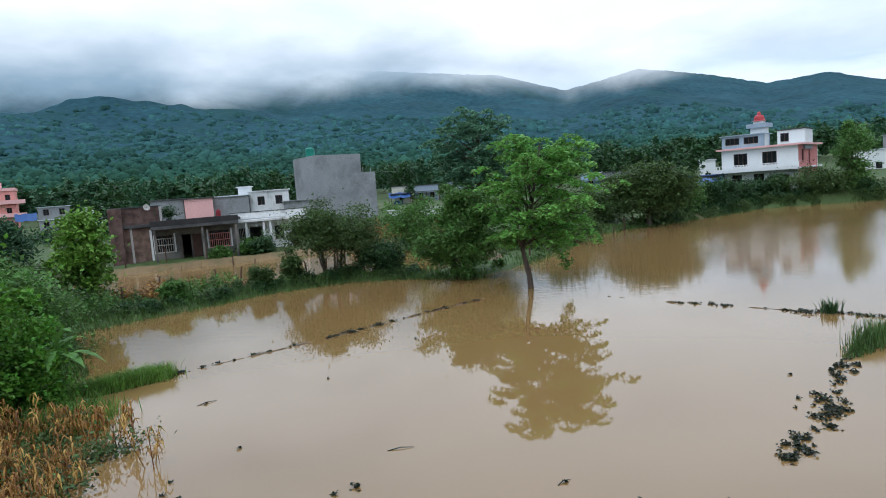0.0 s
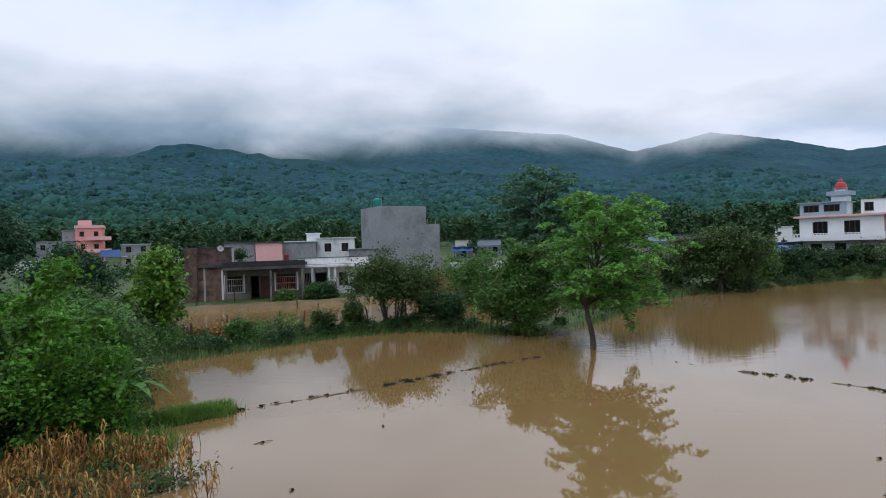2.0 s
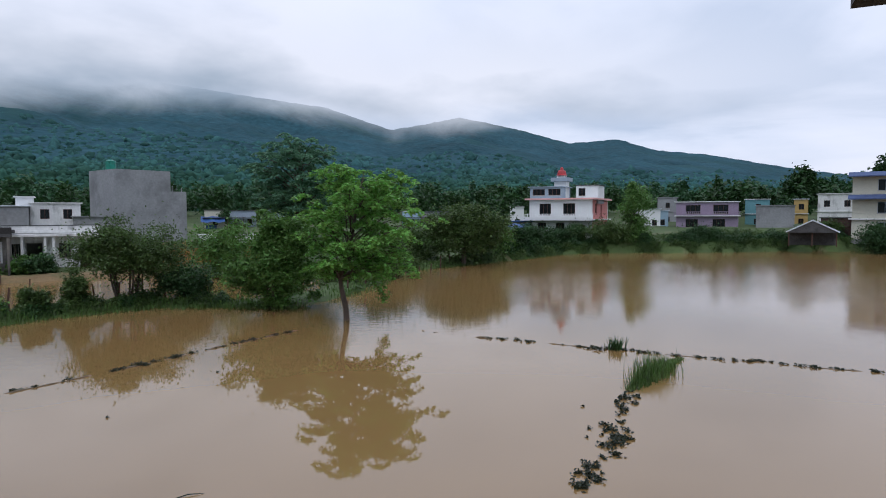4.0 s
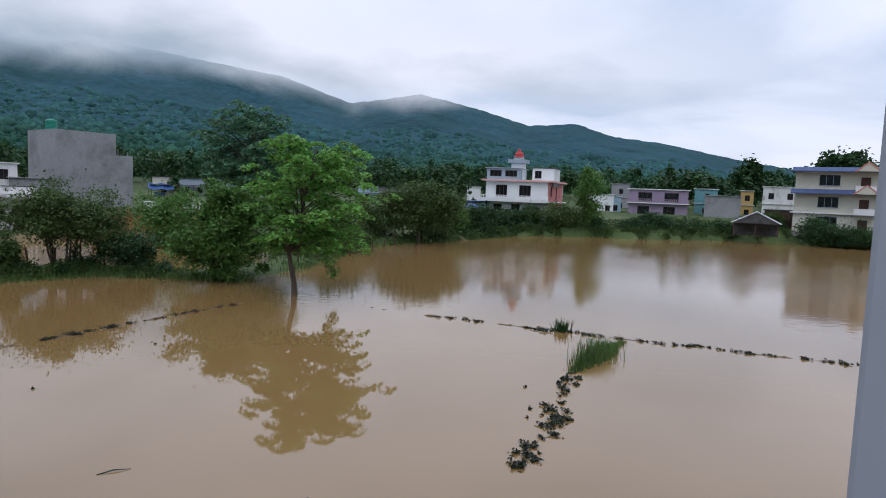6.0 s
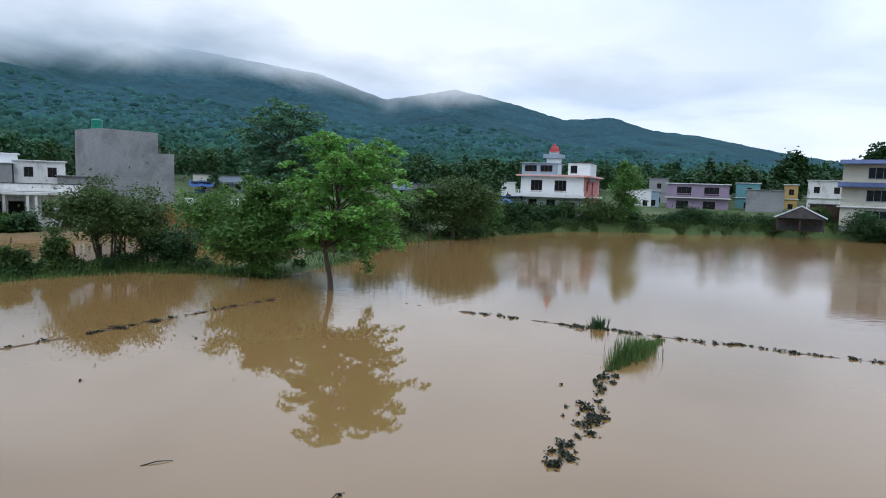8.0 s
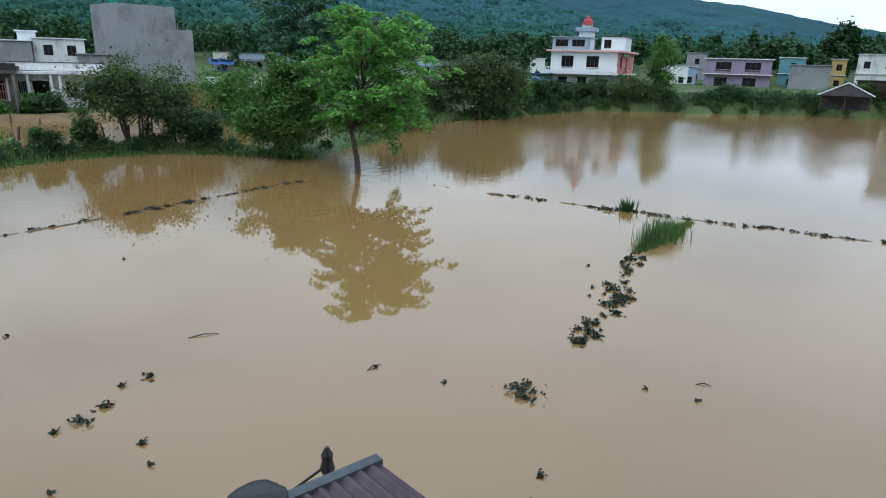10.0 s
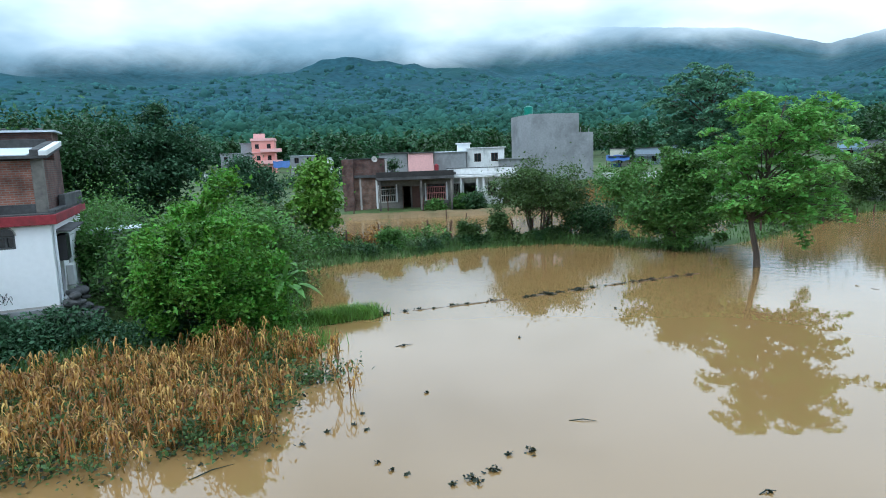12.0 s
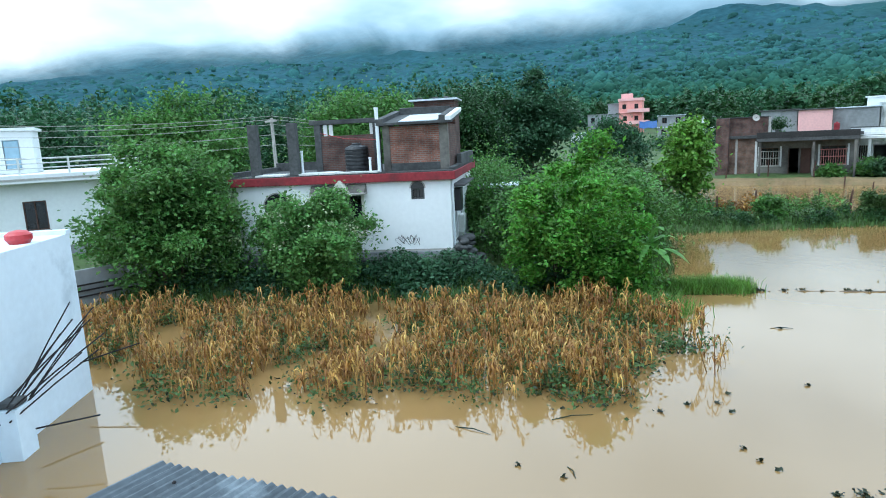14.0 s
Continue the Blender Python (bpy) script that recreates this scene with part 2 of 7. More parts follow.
M_CEMENT = mat("grey_cement_plaster", (0.26, 0.265, 0.27), var=0.22, scale=0.35, fine=3, bump=0.2, stain=(0.17, 0.17, 0.175), stain_at=0.6)
M_CONCRETE = mat("dark_weathered_concrete", (0.075, 0.075, 0.074), var=0.45, scale=0.9, fine=7, bump=0.35, stain=(0.035, 0.035, 0.035), stain_at=0.55)
M_SOOT = mat("sooty_black_cement", (0.030, 0.029, 0.028), var=0.5, scale=1.2, fine=8, bump=0.3, stain=(0.12, 0.12, 0.115), stain_at=0.68)
M_REDPAINT = mat("red_painted_band", (0.22, 0.03, 0.036), var=0.3, scale=1.0, fine=8, bump=0.15, stain=(0.08, 0.03, 0.03), stain_at=0.62)
M_PINK = mat("pink_paint", (0.72, 0.40, 0.38), var=0.12, scale=0.5, fine=4, bump=0.1)
M_CORAL = mat("coral_paint", (0.70, 0.30, 0.26), var=0.12, scale=0.5, fine=4, bump=0.1)
M_SALMON = mat("salmon_paint", (0.52, 0.20, 0.18), var=0.15, scale=0.5, fine=4, bump=0.1)
M_MAUVE = mat("mauve_paint", (0.28, 0.22, 0.30), var=0.15, scale=0.5, fine=4, bump=0.1)
M_CREAM = mat("cream_paint", (0.53, 0.52, 0.43), var=0.1, scale=0.5, fine=4, bump=0.1)
M_YELLOW = mat("ochre_paint", (0.42, 0.29, 0.11), var=0.12, scale=0.5, fine=4, bump=0.1)
M_BLUEPAINT = mat("pale_blue_paint", (0.30, 0.42, 0.50), var=0.15, scale=0.5, fine=4, bump=0.1)
M_TEALPAINT = mat("teal_paint", (0.12, 0.27, 0.29), var=0.15, scale=0.5, fine=4, bump=0.1)
M_BLUETILE = mat("blue_roof_tiles", (0.07, 0.10, 0.20), var=0.3, scale=1.5, fine=8, bump=0.3, rough=0.6)
M_GREYBLUE = mat("grey_blue_paint", (0.30, 0.36, 0.42), var=0.15, scale=0.5, fine=4, bump=0.1)
M_BRICK = brick_mat("red_brick", (0.19, 0.078, 0.053), (0.26, 0.11, 0.075), (0.20, 0.18, 0.16))
M_PLASTER_OLD = mat("stained_brown_plaster", (0.165, 0.152, 0.132), var=0.3, scale=0.6, fine=5, bump=0.25, stain=(0.045, 0.04, 0.038), stain_at=0.52)
M_BRICK_DULL = brick_mat("dull_brown_brick", (0.15, 0.08, 0.055), (0.19, 0.105, 0.075), (0.17, 0.15, 0.13))
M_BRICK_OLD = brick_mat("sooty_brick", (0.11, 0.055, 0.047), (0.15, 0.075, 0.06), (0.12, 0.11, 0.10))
M_DARKGLASS = mat("dark_window_glass", (0.012, 0.014, 0.016), var=0.2, rough=0.12, bump=0, spec=0.5)
M_WOOD = mat("dark_brown_wood", (0.075, 0.04, 0.03), var=0.3, scale=2, fine=16, bump=0.2)
M_TRIM = mat("grey_trim", (0.36, 0.34, 0.31), var=0.2, scale=1, fine=6, bump=0.1)
M_TIN = mat("weathered_corrugated_tin", (0.075, 0.085, 0.095), var=0.4, scale=1.6, fine=9, bump=0.15, rough=0.65, metal=0.05, stain=(0.24, 0.27, 0.29), stain_at=0.66)
M_TIN_RUST = mat("purple_brown_tin", (0.085, 0.06, 0.07), var=0.3, scale=1.2, fine=9, bump=0.1, rough=0.5, metal=0.3)
M_TIN_PALE = mat("pale_zinc_sheet", (0.55, 0.60, 0.63), var=0.15, scale=0.6, fine=5, bump=0.1, rough=0.45, metal=0.2)
M_BLUETARP = mat("blue_tarpaulin", (0.03, 0.08, 0.22), var=0.3, scale=1, fine=6, bump=0.3, rough=0.5)
M_BLACKPLASTIC = mat("black_plastic", (0.012, 0.012, 0.014), var=0.2, rough=0.4, bump=0, spec=0.5)
M_GREENPLASTIC = mat("green_plastic", (0.01, 0.20, 0.14), var=0.15, rough=0.4, bump=0, spec=0.5)
M_REDPLASTIC = mat("red_plastic", (0.42, 0.035, 0.04), var=0.15, rough=0.45, bump=0, spec=0.5)
M_WHITEPIPE = mat("white_pvc", (0.72, 0.74, 0.76), var=0.06, rough=0.4, bump=0, spec=0.5)
M_IRON = mat("rusty_dark_iron", (0.017, 0.014, 0.014), var=0.4, scale=4, fine=30, bump=0.2, rough=0.7)
M_BARK = mat("grey_brown_bark", (0.085, 0.065, 0.05), var=0.4, scale=3, fine=25, bump=0.7, stretch=(1, 1, 0.3))
M_LEAF_TIER = leaf_mat("sunlit_green_leaves", (0.165, 0.345, 0.072), 0.42)
M_LEAF_MAIN = leaf_mat("mid_green_leaves", (0.094, 0.192, 0.040), 0.35)
M_LEAF_DARK = leaf_mat("dark_green_leaves", (0.031, 0.075, 0.021))
M_LEAF_FRESH = leaf_mat("garden_green_leaves", (0.100, 0.235, 0.024), 0.35)
M_LEAF_DEEP = leaf_mat("deep_green_leaves", (0.046, 0.108, 0.046), 0.3)
M_LEAF_SHRUB = leaf_mat("soft_green_leaves", (0.112, 0.225, 0.052), 0.35)
M_LEAF_PALE = leaf_mat("pale_leaves", (0.46, 0.50, 0.30))
M_LEAF_OLIVE = leaf_mat("olive_green_leaves", (0.066, 0.112, 0.028))
M_LEAF_FAR = leaf_mat("woodland_leaves", (0.040, 0.105, 0.040))
# the haze before the far village tree is mixed into this leaf colour
M_LEAF_HAZY = leaf_mat("haze_paled_leaves", (0.115, 0.235, 0.135), 0.5)
M_LEAF_LIME = leaf_mat("yellow_green_leaves", (0.13, 0.25, 0.03))
M_BANANA = leaf_mat("banana_leaf", (0.11, 0.235, 0.045))
M_GRASS = leaf_mat("bank_grass", (0.068, 0.128, 0.026))
M_GRASS_FRESH = leaf_mat("fresh_spit_grass", (0.125, 0.23, 0.035), 0.35)
M_WEED = leaf_mat("rotting_weed", (0.032, 0.040, 0.020))
M_DRY = leaf_mat("dry_maize_leaf", (0.27, 0.132, 0.030))
M_DRY_STRAW = leaf_mat("straw_maize_leaf", (0.42, 0.245, 0.070))
M_GREYPAINT = mat("pale_grey_gloss_paint", (0.32, 0.345, 0.38), var=0.05, scale=0.8, fine=5, bump=0.05, rough=0.5)
M_BLUEWHITE = mat("bluish_white_limewash", (0.67, 0.735, 0.79), var=0.07, scale=0.7, fine=5, bump=0.15, stain=(0.36, 0.42, 0.47), stain_at=0.70)

# ---------------------------------------------------------------- building helpers


def part(name, bm, material, parent=None, label=""):
    """One mesh object under a thing, from a bmesh or from lists of corners and faces."""
    me = bpy.data.meshes.new(name)
    if isinstance(bm, tuple):
        me.from_pydata([tuple(v) for v in bm[0]], [], bm[1])
    else:
        bm.normal_update()
        bm.to_mesh(me)
        bm.free()
    me.materials.append(material)
    ob = new(name, me)
    if parent is not None:
        ob.parent = parent
    if label:
        tagged(ob, label)
    return ob


def thing(name, label, category, at=(0, 0, 0), yaw=0.0, group="", kind=""):
    ob = new(name)
    ob.empty_display_size = 0.2
    ob.matrix_basis = pose(*at, 0, 0, yaw)
    return tagged(ob, label, category, group, kind)


def box(bm, x0, x1, y0, y1, z0, z1, bevel=0.0):
    r = bmesh.ops.create_cube(bm, size=1.0, matrix=Matrix.Translation(((x0 + x1) / 2, (y0 + y1) / 2, (z0 + z1) / 2)) @ Matrix.Diagonal((abs(x1 - x0), abs(y1 - y0), abs(z1 - z0), 1)))
    if bevel:
        es = list({e for v in r["verts"] for e in v.link_edges})
        bmesh.ops.bevel(bm, geom=es, offset=bevel, segments=2, profile=0.5, affect="EDGES")
    return bm


def boxes(*rows, bevel=0.0):
    bm = bmesh.new()
    for r in rows:
        box(bm, *r, bevel=bevel)
    return bm


def lathe(profile, n=20, at=(0, 0, 0)):
    """A turned solid from (radius, height) steps."""
    vs, fs = [], []
    for r, z in profile:
        for k in range(n):
            a = 2 * math.pi * k / n
            vs.append((at[0] + r * math.cos(a), at[1] + r * math.sin(a), at[2] + z))
    for i in range(len(profile) - 1):
        for k in range(n):
            fs.append((i * n + k, i * n + (k + 1) % n, (i + 1) * n + (k + 1) % n, (i + 1) * n + k))
    fs.append(tuple(range(n))[::-1])
    fs.append(tuple((len(profile) - 1) * n + k for k in range(n)))
    return vs, fs


def tube(points, radii, n=7, base=None):
    """A tapered tube along points; added to base (corners, faces) if given."""
    vs, fs = base if base else ([], [])
    ps = [Vector(p) for p in points]
    for i, p in enumerate(ps):
        d = (ps[min(i + 1, len(ps) - 1)] - ps[max(i - 1, 0)]).normalized()
        a = d.orthogonal().normalized() if abs(d.z) < 0.9 else Vector((1, 0, 0)).cross(d).normalized()
        b = d.cross(a)
        start = len(vs)
        for k in range(n):
            t = 2 * math.pi * k / n
            vs.append(tuple(p + (a * math.cos(t) + b * math.sin(t)) * radii[i]))
        if i:
            for k in range(n):
                fs.append((start - n + k, start - n + (k + 1) % n, start + (k + 1) % n, start + k))
    fs.append(tuple(len(vs) - 1 - k for k in range(n)))
    return vs, fs


def fast_mesh(name, co, faces, material):
    """A mesh object from arrays: co (V, 3), faces (F, 3 or 4)."""
    co, faces = np.asarray(co, dtype=np.float32), np.asarray(faces, dtype=np.int32)
    me = bpy.data.meshes.new(name)
    k = faces.shape[1]
    me.vertices.add(len(co))
    me.vertices.foreach_set("co", co.ravel())
    me.loops.add(faces.size)
    me.loops.foreach_set("vertex_index", faces.ravel())
    me.polygons.add(len(faces))
    me.polygons.foreach_set("loop_start", np.arange(0, faces.size, k, dtype=np.int32))
    me.polygons.foreach_set("loop_total", np.full(len(faces), k, dtype=np.int32))
    me.update(calc_edges=True)
    me.materials.append(material)
    return new(name, me)


def leaves(centres, size, rng, droop=0.3, long=1.7, steep=0.6, tilt=0.55):
    """Folded leaf blades, each of two quads-worth of triangles, at the centres."""
    n = len(centres)
    d = rng.normal(size=(n, 3))
    d[:, 2] = d[:, 2] * steep - droop
    d /= np.linalg.norm(d, axis=1)[:, None]
    up = rng.normal(size=(n, 3)) * tilt
    up[:, 2] += 1.0
    side = np.cross(d, up)
    side /= np.linalg.norm(side, axis=1)[:, None] + 1e-9
    nrm = np.cross(side, d)
    s = size * rng.uniform(0.6, 1.35, n)[:, None]
    a = centres - d * s * long * 0.5
    b = centres + side * s * 0.5 + nrm * s * 0.12
    c = centres + d * s * long * 0.5
    e = centres - side * s * 0.5 + nrm * s * 0.12
    co = np.stack([a, b, c, e], 1).reshape(-1, 3)
    i = np.arange(n)[:, None] * 4
    return co, np.concatenate([i + [0, 1, 2], i + [0, 2, 3]], 1).reshape(-1, 3)


def crown_points(rng, n_clump, n_leaf, centre, radii, clump, flat, hollow=0.35, ragged=0.25):
    d = rng.normal(size=(n_clump, 3))
    d /= np.linalg.norm(d, axis=1)[:, None]
    r = (hollow + (1 - hollow) * rng.uniform(0, 1, n_clump) ** 0.6) * (1 + ragged * rng.normal(size=n_clump) * 0.5)
    cl = np.array(centre) + d * r[:, None] * np.array(radii)
    k = rng.integers(0, n_clump, n_clump * n_leaf)
    sp = clump * rng.uniform(0.6, 1.4, n_clump)
    # most leaves of a clump lie on a dome, the rest hang loosely round it
    dome = rng.normal(size=(len(k), 3))
    dome[:, 2] = np.abs(dome[:, 2]) - 0.35
    dome /= np.linalg.norm(dome, axis=1)[:, None]
    dome *= (sp[k] * 1.6 * rng.uniform(0, 1, len(k)) ** 0.4)[:, None] * np.array([1, 1, 0.45 + 0.6 * flat])
    loose = rng.normal(size=(len(k), 3)) * sp[k][:, None] * np.array([1.25, 1.25, 0.8 + 0.5 * flat])
    loose[:, 2] -= 0.3 * sp[k]
    off = np.where(rng.uniform(0, 1, (len(k), 1)) < 0.66, dome, loose * 0.85)
    return cl, cl[k] + off


def tree(name, label, at, height, radii, low, leaf, n_clump, n_leaf, leaf_m, trunk_r=0.15, stems=1, lean=(0, 0), clump=0.5, flat=0.5, seed=1, category="tree", group="", ragged=0.3, shift=(0, 0), limbs=16, hollow=0.35, extra=None):
    """A tree or shrub: trunk and limbs, and a crown of single leaves in clumps."""
    rng = np.random.default_rng(seed)
    t = thing(name, label, category, at, group=group)
    mid = (shift[0], shift[1], (low + height) / 2)
    cl, pts = crown_points(rng, n_clump, n_leaf, mid, (radii[0], radii[1], (height - low) / 2), clump, flat, hollow, ragged)
    if extra is not None:
        for c, k, s in extra:
            cl = np.vstack([cl, [c]])
            pts = np.vstack([pts, np.array(c) + rng.normal(size=(k, 3)) * s])
    pts = pts[pts[:, 2] > 0.08]
    co, fs = leaves(pts, leaf, rng)
    crown = fast_mesh("crown", co, fs, leaf_m)
    crown.parent = t
    base = ([], [])
    for s in range(stems):
        a = rng.uniform(0, 6.28)
        fx, fy = (0, 0) if stems == 1 else (math.cos(a) * 0.5 * radii[0] * 0.35, math.sin(a) * 0.5 * radii[1] * 0.35)
        fork = Vector((fx * 1.8 + lean[0] * 0.6 + shift[0] * 0.5, fy * 1.8 + lean[1] * 0.6 + shift[1] * 0.5, low + (height - low) * 0.35))
        p = [Vector((fx, fy, -0.5)), Vector((fx * 1.1 + lean[0] * 0.12, fy * 1.1, low * 0.35)), Vector((fx * 1.4 + lean[0] * 0.4, fy * 1.4 + lean[1] * 0.4, low * 0.8)), fork]
        r = trunk_r / (1 if stems == 1 else 1.8)
        tube(p, [r * 1.3, r, r * 0.85, r * 0.55], 8, base)
        for j in range(max(3, limbs // stems)):
            c = Vector(cl[rng.integers(0, len(cl))])
            st = p[2].lerp(fork, rng.uniform(0.0, 1.0))
            m = st.lerp(c, 0.5) + Vector((0, 0, 0.12 * (c - st).length))
            tube([st, m, c], [r * 0.45, r * 0.26, r * 0.08], 5, base)
    part("trunk", base, M_BARK, t)
    return t


def spray_tree(name, label, at, height, radii, low, leaf, n_limb, n_leaf, leaf_m, trunk_r, lean=(0, 0), shift=(0, 0), seed=1, extra=(), fans=6, fan=0.62, profile=(0.75, 0.95, 1.0, 0.8, 0.3), category="tree"):
    """A tiered tree: limbs that reach outwards, each with twigs that end in flat drooping fans of leaves, with gaps between the tiers."""
    rng = np.random.default_rng(seed)
    t = thing(name, label, category, at)
    base = ([], [])
    fork = Vector((lean[0] * 0.7, lean[1] * 0.7, low * 0.95))
    p = [Vector((0, 0, -0.5)), Vector((lean[0] * 0.1, 0, low * 0.3)), Vector((lean[0] * 0.45, lean[1] * 0.4, low * 0.65)), fork]
    tube(p, [trunk_r * 1.35, trunk_r, trunk_r * 0.9, trunk_r * 0.75], 9, base)
    top = Vector((shift[0], shift[1], height * 0.93))
    tube([fork, fork.lerp(top, 0.4) + Vector((0.15, 0, 0)), fork.lerp(top, 0.75), top], [trunk_r * 0.7, trunk_r * 0.5, trunk_r * 0.3, trunk_r * 0.08], 7, base)
    pts = []
    for k in range(n_limb):
        f = (k + 0.5) / n_limb
        a = k * 2.39996 + rng.normal() * 0.25
        wide = float(np.interp(f, (0, 0.3, 0.6, 0.85, 1), profile)) * rng.uniform(0.72, 1.1)
        zt = low + (height - low) * f * rng.uniform(0.95, 1.03)
        tip = Vector((shift[0] + math.cos(a) * radii[0] * wide, shift[1] + math.sin(a) * radii[1] * wide, zt))
        st = fork.lerp(top, max(0.0, f - 0.3) * 0.95)
        mid = st.lerp(tip, 0.55) + Vector((0, 0, 0.10 * (tip - st).length))
        tube([st, mid, tip], [trunk_r * 0.34, trunk_r * 0.2, trunk_r * 0.06], 5, base)
        side = Vector((-math.sin(a), math.cos(a), 0))
        for j in range(fans):
            u = 1.0 - 0.72 * (j / fans) ** 0.9
            q = mid.lerp(tip, (u - 0.55) / 0.45) if u > 0.55 else st.lerp(mid, u / 0.55)
            out_ = (rng.uniform(0.2, 0.75) * (1 if j % 2 else -1) if j else 0.0) * fan * 1.5
            c = q + side * out_ + Vector((0, 0, rng.normal() * 0.10))
            if j:
                tube([q, q.lerp(c, 0.6) + Vector((0, 0, 0.06)), c], [trunk_r * 0.10, trunk_r * 0.07, trunk_r * 0.03], 4, base)
            r = fan * rng.uniform(0.65, 1.25)
            n = int(n_leaf * (r / fan) ** 2)
            rad = r * np.sqrt(rng.uniform(0, 1, n))
            th = rng.uniform(0, 6.283, n)
            # the fan hangs down towards its rim and tilts outwards
            x, y = rad * np.cos(th), rad * np.sin(th) * 0.8
            z = -0.42 * rad ** 2 / r + rng.normal(size=n) * 0.05
            gx = c.x + math.cos(a) * x - math.sin(a) * y
            gy = c.y + math.sin(a) * x + math.cos(a) * y
            pts.append(np.column_stack([gx, gy, c.z + z - 0.18 * x]))
    pts = np.vstack(pts)
    for c, k, sd in extra:
        pts = np.vstack([pts, np.array(c) + rng.normal(size=(k, 3)) * sd])
    co, fs = leaves(pts, leaf, rng, droop=0.22, steep=0.35, tilt=0.35)
    fast_mesh("crown", co, fs, leaf_m).parent = t
    part("trunk", base, M_BARK, t)
    return t


def wall_cells(bm, w, h, openings, place):
    """A wall pierced by the openings (x0, x1, z0, z1); place maps (x0, x1, z0, z1) to a box."""
    xs = sorted({0.0, w, *[v for o in openings for v in o[:2]]})
    zs = sorted({0.0, h, *[v for o in openings for v in o[2:4]]})
    for x0, x1 in zip(xs, xs[1:]):
        for z0, z1 in zip(zs, zs[1:]):
            mx, mz = (x0 + x1) / 2, (z0 + z1) / 2
            if not any(o[0] < mx < o[1] and o[2] < mz < o[3] for o in openings):
                box(bm, *place(x0, x1, z0, z1))
    bmesh.ops.remove_doubles(bm, verts=bm.verts, dist=0.0005)
    bm.verts.index_update()
    twice = {}
    for f in bm.faces:
        twice.setdefault(tuple(sorted(v.index for v in f.verts)), []).append(f)
    gone = [f for fs in twice.values() if len(fs) > 1 for f in fs]
    if gone:
        bmesh.ops.delete(bm, geom=gone, context="FACES_ONLY")


def window(parent, x0, x1, z0, z1, y, frame_m=None, bars=3, name="window", glass=None):
    """A frame with mullions in an opening of a front wall whose face is at y, and a pane behind."""
    f = 0.06
    bm = boxes((x0, x1, y + 0.03, y + 0.13, z0, z0 + f), (x0, x1, y + 0.03, y + 0.13, z1 - f, z1), (x0, x0 + f, y + 0.03, y + 0.13, z0 + f, z1 - f), (x1 - f, x1, y + 0.03, y + 0.13, z0 + f, z1 - f))
    for k in range(1, bars):
        xm = x0 + (x1 - x0) * k / bars
        box(bm, xm - 0.03, xm + 0.03, y + 0.04, y + 0.12, z0 + f, z1 - f)
    wn = part(name, bm, frame_m or M_WOOD, parent)
    part("pane", boxes((x0 + f, x1 - f, y + 0.14, y + 0.16, z0 + f, z1 - f)), glass or M_DARKGLASS, wn)
    return wn


